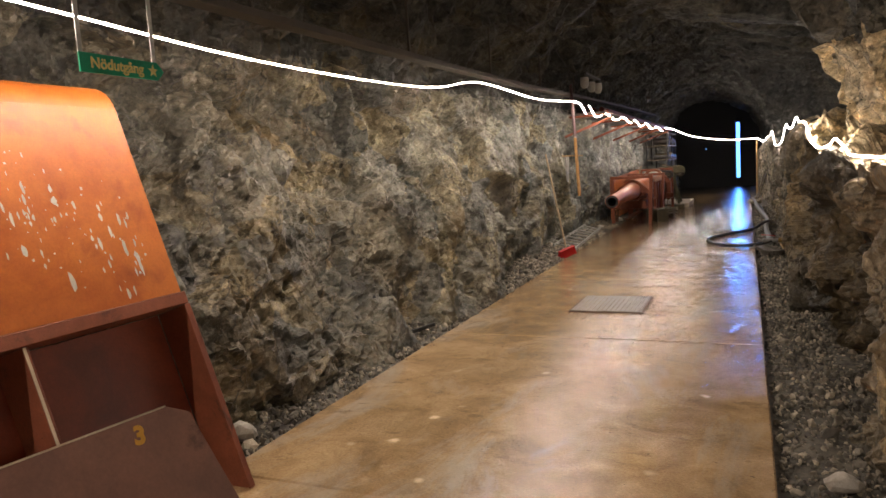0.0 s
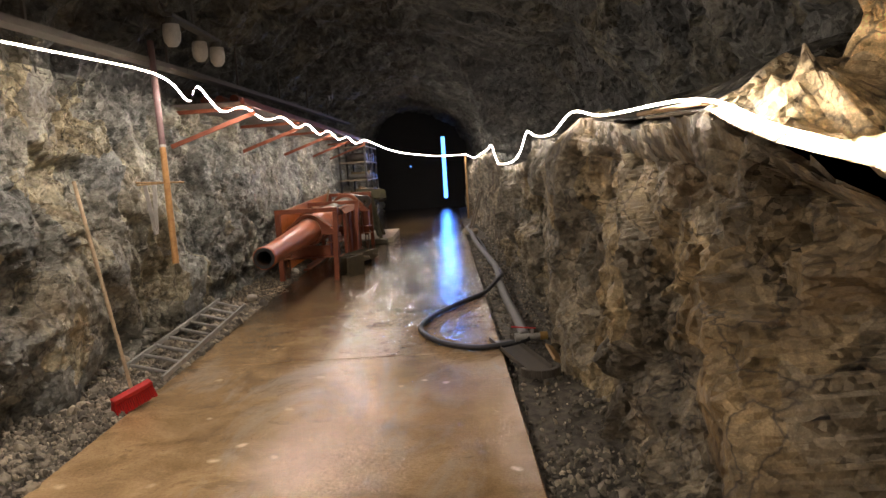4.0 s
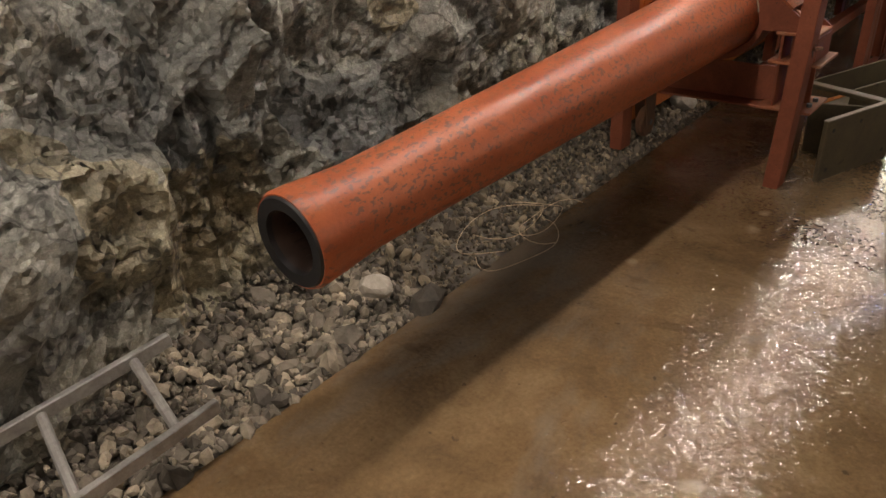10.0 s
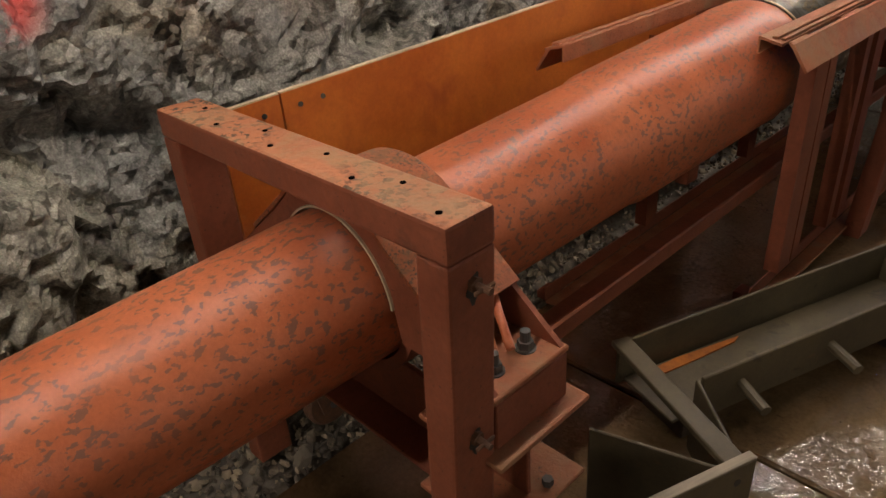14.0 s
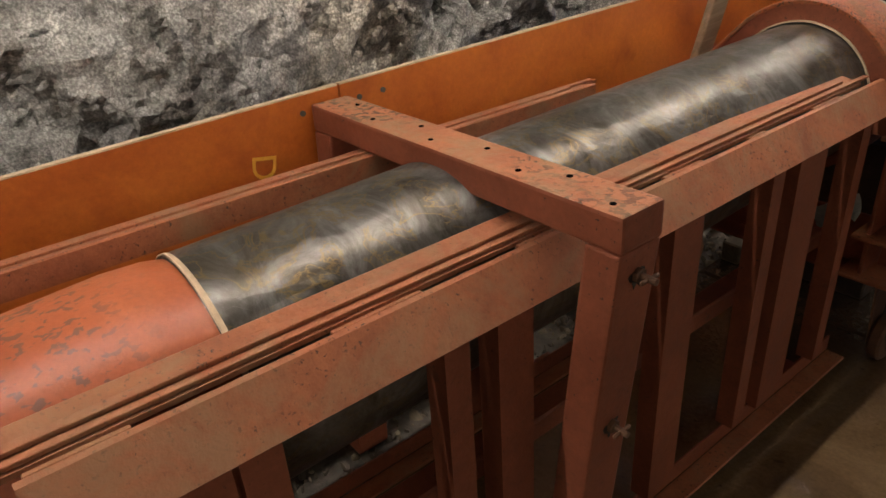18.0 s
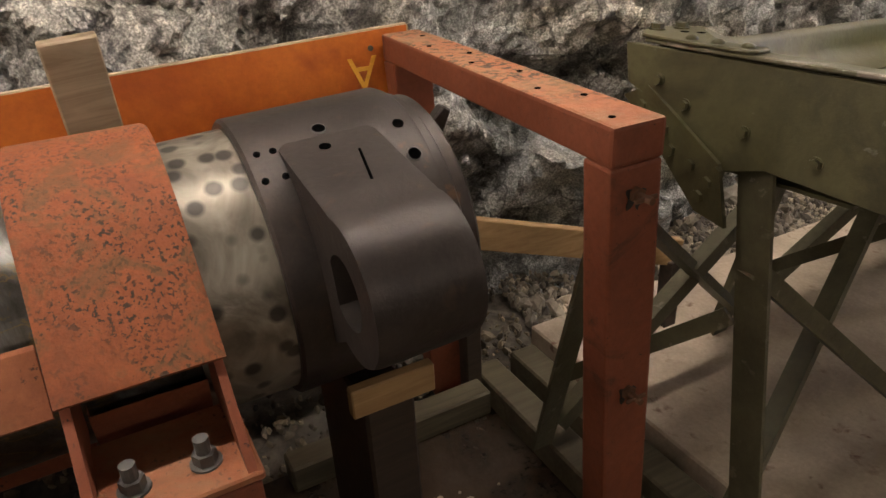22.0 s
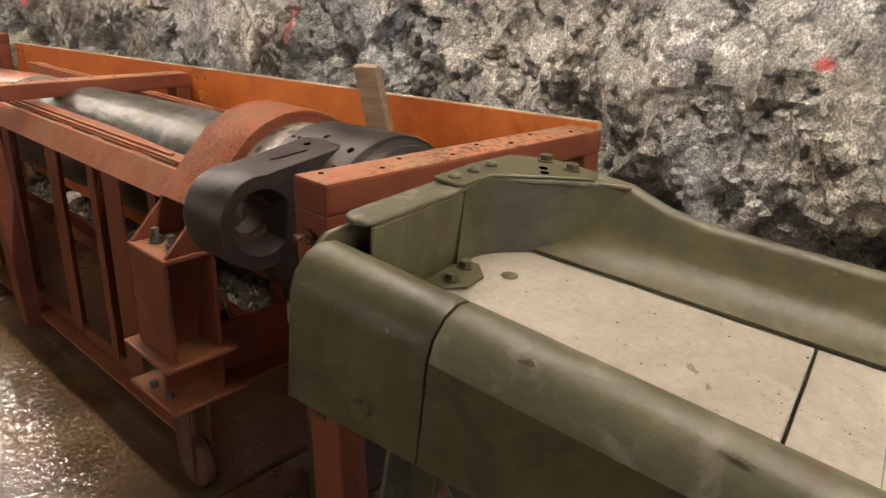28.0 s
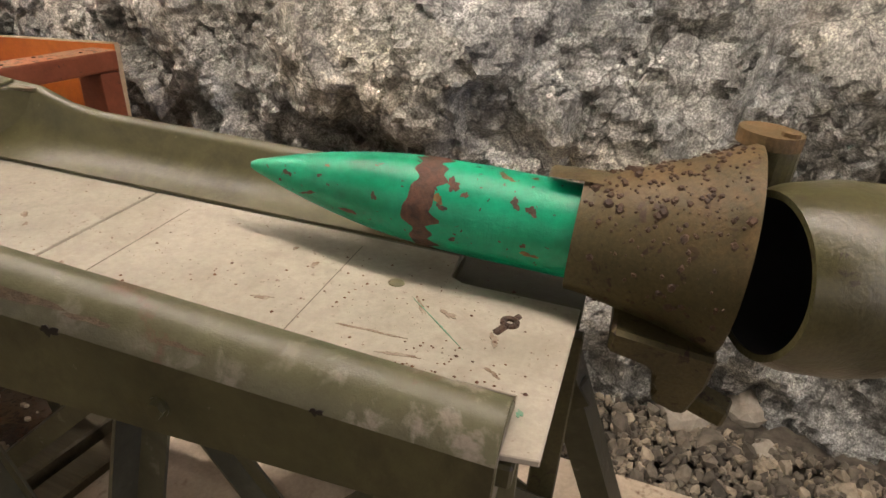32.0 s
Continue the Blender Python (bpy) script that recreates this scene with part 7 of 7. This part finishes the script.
# three unlit lamp globes on a bracket
gl = thing("lamp_cluster", -2.40, 10.95, 2.60, label="cluster of three unlit white lamp globes under the vault", category="lamp")
part("bracket", box((-0.04, -0.06, 0.15), (0.04, 1.12, 0.18), 0.004), GREYPAINT, gl)
part("stem", rod((0, 0.5, 0.18), (0, 0.5, 0.95), 0.012), GREYPAINT, gl)
for x, y in ((0.0, 0.0), (-0.04, 0.73), (0.01, 1.04)):
    b = lathe([(-0.12, 0.0), (-0.112, 0.035), (-0.075, 0.062), (-0.02, 0.068), (0.05, 0.060), (0.055, 0.0)], 20)
    bmesh.ops.rotate(b, matrix=Matrix.Rotation(radians(90), 3, "X"), verts=b.verts)
    g_ = part("globe", b, WHITE, gl, "white glass globe", 60)
    g_.location = (x, y, 0.05)
    part("socket", rod((0, 0, 0.056), (0, 0, 0.098), 0.042, seg=14), GREYPAINT, g_)
fx = thing("strip_fixture", -2.19, 17.0, 2.74, 0, 12, 8, label="small unlit strip lamp under the vault", category="lamp")
part("housing", box((-0.05, -0.35, 0.0), (0.05, 0.35, 0.06), 0.01), GREYPAINT, fx)
part("tube", rod((0, -0.32, -0.015), (0, 0.32, -0.015), 0.014, seg=10), WHITE, fx)
part("rod", rod((0, 0.0, 0.06), (0, 0.0, 0.7), 0.01, seg=8), GREYPAINT, fx)

# floor cover plate with tread bumps
cov = thing("access_cover", -1.32, 6.66, 0.0, label="chequered steel access cover let into the slab", category="cover plate")
part("frame", box((-0.345, -0.40, 0.0005), (0.345, 0.40, 0.006), 0.001), RUST, cov)
part("plate", box((-0.325, -0.38, 0.0065), (0.325, 0.38, 0.012), 0.002), COVER, cov)
bmp = bmesh.new()
bmesh.ops.create_cone(bmp, cap_ends=True, segments=6, radius1=0.014, radius2=0.007, depth=0.004)
bmesh.ops.scale(bmp, vec=(1, 0.35, 1), verts=bmp.verts)
V, F = [], []
for i in range(15):
    for j in range(17):
        m = Matrix.Translation((-0.30 + i * 0.043, -0.355 + j * 0.0443, 0.0135)) @ Matrix.Rotation(radians(45 if (i + j) % 2 else -45), 4, "Z")
        o = len(V)
        V += [tuple(m @ v.co) for v in bmp.verts]
        bmp.verts.index_update()
        F += [[o + v.index for v in f.verts] for f in bmp.faces]
bmp.free()
tr_ = mesh_ob("tread", V, F, COVER)
tr_.parent = cov
tagged(tr_, kind="stuff")

# broom
br = thing("broom", -2.62, 10.0, 0.0, label="broom with red bristles leaning on the rock", category="broom")
HM = pose(0.06, 0.0, 0.115, 14, 16, -34) @ Matrix.Diagonal((0.85, 0.74, 1.0, 1.0))
b = box((-0.03, -0.19, 0.0), (0.03, 0.19, 0.032), 0.008, 2)
bmesh.ops.transform(b, matrix=HM, verts=b.verts)
part("head_block", b, REDPLASTIC, br)
rng = random.Random(2)
V, F = [], []
for i in range(5):
    for j in range(19):
        x, y = -0.024 + i * 0.012, -0.18 + j * 0.02
        tip = HM @ Vector((x * 2.2 + rng.uniform(-0.006, 0.006), y * 1.06 + rng.uniform(-0.006, 0.006), -0.085))
        root = HM @ Vector((x, y, 0.001))
        o = len(V)
        for q, r in ((root, 0.005), (tip, 0.009)):
            V += [tuple(q + Vector((r * math.cos(a), r * math.sin(a), 0))) for a in (0, 1.57, 3.14, 4.71)]
        F += [(o + k, o + (k + 1) % 4, o + 4 + (k + 1) % 4, o + 4 + k) for k in range(4)] + [(o + 4, o + 5, o + 6, o + 7)]
bs = mesh_ob("bristles", V, F, REDPLASTIC)
bs.parent = br
part("handle", rod((0.05, 0.02, 0.135), (-0.23, 0.13, 1.55), 0.0125, seg=12), PALE_WOOD, br, "pale wooden handle")

# aluminium ladder lying on the gravel
ld = thing("ladder", label="aluminium ladder lying on the gravel by the wall", category="ladder")
A0, A1, B0, B1 = Vector((-2.90, 10.56, 0.125)), Vector((-2.88, 12.84, 0.235)), Vector((-2.53, 10.42, 0.085)), Vector((-2.60, 12.80, 0.165))
part("stile", bar(A0, A1, 0.022, 0.042), ALU, ld)
part("stile", bar(B0, B1, 0.022, 0.042), ALU, ld)
for k in range(9):
    t = 0.06 + 0.89 * k / 8
    part("rung", rod(A0.lerp(A1, t), B0.lerp(B1, t), 0.014, seg=10), ALU, ld)

# wooden pole, cross stick and white bars by the wall
pl = thing("wooden_pole", -2.54, 10.92, 0.0, label="varnished wooden pole with a mauve sleeve hung from the duct", category="pole")
part("shaft", rod((0.0, 0.0, 0.869), (-0.07, 0.155, 1.79), 0.026, 0.024, seg=16), POLE, pl)
part("sleeve", rod((-0.07, 0.155, 1.801), (-0.14, 0.30, 2.64), 0.026, seg=14), MAUVE, pl, "dull mauve painted sleeve")
part("ring", rod((-0.069, 0.153, 1.785), (-0.071, 0.157, 1.805), 0.028, seg=14), ALU, pl)
cs = thing("cross_stick", -2.68, 11.12, 1.512, label="thin split stick fixed across the pole", category="stick")
part("rod", rod((-0.145, -0.115, 0.008), (0.15, 0.12, -0.008), 0.007, seg=8), WOOD, cs)
part("rod", rod((-0.145, -0.10, -0.012), (0.10, 0.085, -0.004), 0.006, seg=8), WOOD, cs)
vb = thing("white_bracket", -2.78, 11.15, 1.12, label="pair of white painted metal bars forming a narrow V", category="bracket")
part("bar", bar((0, 0.02, 0.0), (0, -0.09, 0.38), 0.012, 0.035, up=(1, 0, 0)), WHITE, vb)
part("bar", bar((0, 0.045, 0.0), (0, 0.10, 0.38), 0.012, 0.035, up=(1, 0, 0)), WHITE, vb)
part("foot", box((-0.008, 0.0, -0.03), (0.008, 0.065, 0.02), 0.003), WHITE, vb)

# ---- shelf over the barrel ----
sh = thing("wall_shelf", label="long red steel shelf on slanted arms with light metal sheets", category="shelf")
for k in range(5):
    y = 12.75 + 2.45 * k
    part("arm", bar((-3.15, y - 0.1, 1.87), (-2.31, y + 0.08, 2.18), 0.03, 0.045), RED, sh, "slanted red arm")
    part("bearer", bar((-3.30, y + 0.14, 2.225), (-2.355, y + 0.14, 2.24), 0.035, 0.04), RED, sh)
for k in range(5):
    y = 12.45 + 2.3 * k
    part("front_angle", box((-2.35, y + 0.003, 2.235), (-2.31, y + 2.297, 2.295), 0.003), MAROON, sh)
    part("sheet", box((-3.05, y + 0.006, 2.262), (-2.352, y + 2.29, 2.268), 0.002), SHEET, sh, "light metal sheet")
for k in range(3):
    part("long_tube", rod((-2.48 - 0.15 * k, 12.7, 2.315), (-2.43 - 0.15 * k, 22.5, 2.315), 0.045, seg=14), MAROON, sh)

# ---- storage rack further down ----
rk = thing("storage_rack", -2.7, 23.3, 0, label="dark storage rack stacked with steel fittings", category="rack")
for x in (-0.35, 0.30):
    for y in (0.0, 1.3, 2.6):
        part("post", box((x - 0.025, y - 0.025, 0.0), (x + 0.025, y + 0.025, 2.3), 0.004), GREYDARK, rk)
for z in (0.35, 0.85, 1.3, 1.75, 2.15):
    part("board", box((-0.38, -0.05, z), (0.33, 2.65, z + 0.03), 0.004), WOOD_GREY, rk)
rng = random.Random(8)
for z in (0.38, 0.88, 1.33, 1.78):
    for k in range(5):
        y = 0.15 + 0.5 * k + rng.uniform(-0.05, 0.05)
        r = rng.uniform(0.07, 0.13)
        o = thing("steel_roll", -2.7, 23.3 + y, z + r, label="grey steel fitting lying on the storage rack", category="fitting", group="fittings on the rack")
        b = lathe([(0.0, 0.02), (0.0, r), (0.04, r), (0.05, r * 0.8), (0.42, r * 0.8), (0.43, r), (0.5, r), (0.5, 0.02)], 18)
        bmesh.ops.rotate(b, matrix=Matrix.Rotation(radians(-90), 3, "Z"), verts=b.verts)
        bmesh.ops.translate(b, vec=(-0.15, 0, 0), verts=b.verts)
        part("body", b, rng.choice((GREYPAINT, CUP, DARK_STEEL)), o, "", 40)

# ---- steel bracket lying on the slab ----
bk = thing("steel_bracket", -1.86, 15.43, 0.0, 0, 0, -19.8, label="olive steel channel bracket with a square end plate on the slab", category="bracket")
pt = part("end_plate", box((-0.022, 0.0, 0.0), (0.0, 0.51, 0.285), 0.003), OLIVE, bk, "square bolted end plate")
part("top_strip", box((-0.024, 0.0, 0.2855), (0.0, 0.51, 0.288), 0.001), WOOD_GREY, bk)
for y, z in ((0.05, 0.05), (0.05, 0.235), (0.24, 0.24), (0.46, 0.05), (0.46, 0.235)):
    # black discs stand for the shade inside the holes
    part("bolt_hole", rod((-0.003, y, z), (0.0012, y, z), 0.010, seg=12), BLACKBOX, pt)
part("gusset", bar((-0.28, 0.27, 0.125), (-0.024, 0.46, 0.125), 0.01, 0.25), OLIVE, bk)
part("gusset", bar((-0.30, 0.62, 0.12), (-0.024, 0.50, 0.12), 0.01, 0.24), OLIVE, bk)
part("neck", bar((-0.02, 0.47, 0.268), (-0.52, 0.54, 0.25), 0.055, 0.02), OLIVE, bk, "scuffed neck strip")
part("channel_floor", box((-0.52, 0.56, 0.10), (-0.31, 1.62, 0.112), 0.003), OLIVE, bk, "rust-stained channel floor")
part("channel_side", box((-0.533, 0.54, 0.09), (-0.521, 1.64, 0.24), 0.003), OLIVE, bk)
part("channel_side", box((-0.309, 0.64, 0.09), (-0.297, 1.62, 0.235), 0.003), OLIVE, bk)
part("end_web", box((-0.52, 1.625, 0.09), (-0.30, 1.637, 0.22), 0.003), OLIVE, bk)
part("rust_streak", plate([(-0.50, 0.60), (-0.47, 0.62), (-0.475, 0.8), (-0.485, 0.95), (-0.50, 0.98), (-0.51, 0.75)], 0.004, "z"), RUSTORANGE, bk, "orange rust streak").location.z = 0.113
for y in (0.78, 1.12, 1.45):
    part("peg", rod((-0.297, y, 0.165), (-0.19, y - 0.02, 0.155), 0.016, seg=10), OLIVE, bk)
part("prop", box((-0.50, 0.62, 0.0), (-0.33, 0.72, 0.099), 0.004), WOOD_DARK, bk)
part("prop", box((-0.50, 1.45, 0.0), (-0.33, 1.55, 0.099), 0.004), WOOD_DARK, bk)

# ---- hoses, valve, rail end and timber on the right ----
hz = thing("grey_hose", label="thick grey hose running along the slab edge", category="hose")
part("hose", sweep(smooth_line([(0.20, 11.1, 0.07), (0.21, 11.9, 0.05), (0.20, 12.8, 0.04), (0.21, 13.9, 0.04), (0.26, 15.2, 0.04), (0.20, 17.0, 0.04), (0.12, 19.0, 0.04), (0.10, 20.8, 0.05), (0.04, 21.9, 0.05), (0.16, 22.8, 0.05)], 8), 0.045, 14), GREY_HOSE, hz)
bh = thing("black_hose", label="black rubber hose looped out over the wet slab", category="hose")
part("hose", sweep(smooth_line([(0.22, 10.92, 0.11), (0.05, 10.95, 0.06), (-0.20, 11.0, 0.03), (-0.45, 11.2, 0.026), (-0.62, 11.5, 0.026), (-0.69, 11.85, 0.026), (-0.62, 12.25, 0.026), (-0.45, 12.65, 0.026), (-0.22, 13.1, 0.026), (0.0, 13.5, 0.03), (0.16, 13.85, 0.10), (0.26, 14.3, 0.10), (0.27, 14.9, 0.06), (0.20, 16.2, 0.03), (0.24, 17.8, 0.02), (0.2, 20.0, 0.02)], 8), 0.024, 10), RUBBER, bh)
vl = thing("hose_valve", 0.24, 10.93, 0.115, 0, 0, 4, label="steel ball valve with a red lever on the hose end", category="valve")
part("body", rod((-0.12, 0, 0), (0.09, 0, 0), 0.026, seg=14), ALU, vl)
part("collar", rod((-0.14, 0, 0), (-0.10, 0, 0), 0.034, seg=14), ALU, vl)
part("collar", rod((0.06, 0, 0), (0.12, 0, 0), 0.034, seg=14), BRASS, vl)
part("stem", rod((0, 0, 0.02), (0, 0, 0.06), 0.012, seg=10), ALU, vl)
part("lever", bar((0.03, 0.0, 0.064), (-0.16, 0.05, 0.078), 0.024, 0.008), REDPLASTIC, vl, "red lever")
rl_ = thing("rail_stub", 0.16, 10.55, 0.0, 0, 0, 12, label="rusty bent steel trough end lying on the gravel", category="scrap steel")
part("trough", strip([(-0.10, 0.05), (-0.095, 0.01), (-0.07, 0.0), (0.07, 0.0), (0.095, 0.01), (0.10, 0.05)], -0.25, 0.75, 2, 0.008), DARKTROUGH, rl_, "", 60)
b = bmesh.new()
for k in range(12):
    a0, a1 = math.pi + math.pi * k / 12, math.pi + math.pi * (k + 1) / 12
    bar((0.13 * math.cos(a0), -0.25 + 0.13 * math.sin(a0), 0.03), (0.13 * math.cos(a1), -0.25 + 0.13 * math.sin(a1), 0.03), 0.035, 0.06, 0.004, bm=b)
part("rounded_end", b, DARKTROUGH, rl_)
wd = thing("wood_block", 0.36, 10.62, 0.04, 20, 30, 20, label="short piece of broken board on the gravel", category="board")
part("plank", box((-0.045, -0.11, 0.0), (0.045, 0.11, 0.022), 0.003), WOOD, wd)
for k, (dx, dz) in enumerate(((0.0, 0.0), (0.07, 0.02))):
    tk = thing("leaning_plank", 0.13 + dx, 22.3 + 0.2 * k, 0.0, label="grey plank leaning against the rock wall", category="plank", group="planks by the right wall")
    part("plank", bar((0.0, 0.0, 0.02), (0.32, 0.5, 0.95), 0.15, 0.035, up=(-1, 0, 0.4)), WOOD_GREY, tk)
po = thing("thin_post", 0.22, 26.4, 0.0, label="thin pale post carrying the rope light", category="post")
part("post", rod((0, 0, -0.05), (0, 0, 1.9), 0.03, seg=10), WOOD, po)
bx = thing("rubble_heap", 0.02, 21.2, 0.0, label="small heap of rubble at the slab edge", category="rubble")
rng = random.Random(14)
for k in range(7):
    b = bmesh.new()
    bmesh.ops.create_icosphere(b, subdivisions=2, radius=rng.uniform(0.04, 0.09))
    for v in b.verts:
        v.co *= rng.uniform(0.8, 1.12)
    o = part("stone", b, STONE, bx)
    o.location = (rng.uniform(-0.15, 0.2), rng.uniform(-0.25, 0.25), 0.03)

# single larger stones in the gravel
for x, y, z, r, sd_ in ((-2.725, 13.50, 0.125, 0.062, 1), (-2.62, 2.75, 0.06, 0.08, 4), (0.25, 3.0, 0.02, 0.07, 5), (-2.75, 12.2, 0.08, 0.05, 7), (-2.8, 16.1, 0.05, 0.08, 8), (-3.18, 21.62, 0.10, 0.10, 11), (-3.30, 21.80, 0.10, 0.08, 12), (-3.42, 21.98, 0.11, 0.11, 13), (-3.12, 21.85, 0.07, 0.06, 14)):
    q = random.Random(sd_)
    b = bmesh.new()
    bmesh.ops.create_icosphere(b, subdivisions=2, radius=r)
    n_ = [Vector((q.uniform(-1, 1), q.uniform(-1, 1), q.uniform(-1, 1))).normalized() for _ in range(9)]
    for v in b.verts:
        for n in n_:
            d = v.co.dot(n) - r * 0.72
            if d > 0:
                v.co -= n * d
    bmesh.ops.scale(b, vec=(1.1, 0.9, 0.75), verts=b.verts)
    o = part("stone", b, STONE_PALE)
    o.location = (x, y, z)
    tagged(o, "pale broken stone lying on the gravel", "stone", "loose stones")
# thin wire loops on the gravel
wr = thing("wire_tangle", -2.62, 14.2, 0.06, label="tangle of thin pale wire on the gravel", category="wire")
rng = random.Random(6)
for k in range(5):
    c0 = Vector((rng.uniform(-0.1, 0.12), rng.uniform(-0.35, 0.25), 0.0))
    r = rng.uniform(0.12, 0.3)
    a0 = rng.uniform(0, 6)
    part("strand", sweep([c0 + Vector((0.55 * r * math.cos(a0 + t * 0.25), r * math.sin(a0 + t * 0.25), 0.012 + 0.012 * math.sin(t * 0.7 + k))) for t in range(17)], 0.0016, 4), PALE_WOOD, wr)
bs_ = thing("black_bar", -2.72, 5.0, 0.06, label="black steel bar lying on the gravel", category="bar")
part("bar", bar((-0.10, -0.38, 0.0), (0.10, 0.30, 0.01), 0.03, 0.03), RUBBER, bs_)
sl_ = thing("split_stick", 0.44, 8.03, 1.655, label="split wooden stick under the rope light on the ledge", category="stick")
part("half", bar((0.03, -0.30, -0.01), (-0.02, 0.28, 0.0), 0.03, 0.016), WOOD, sl_)
part("half", bar((0.05, -0.24, -0.028), (0.0, 0.20, -0.02), 0.045, 0.012), WOOD_GREY, sl_)
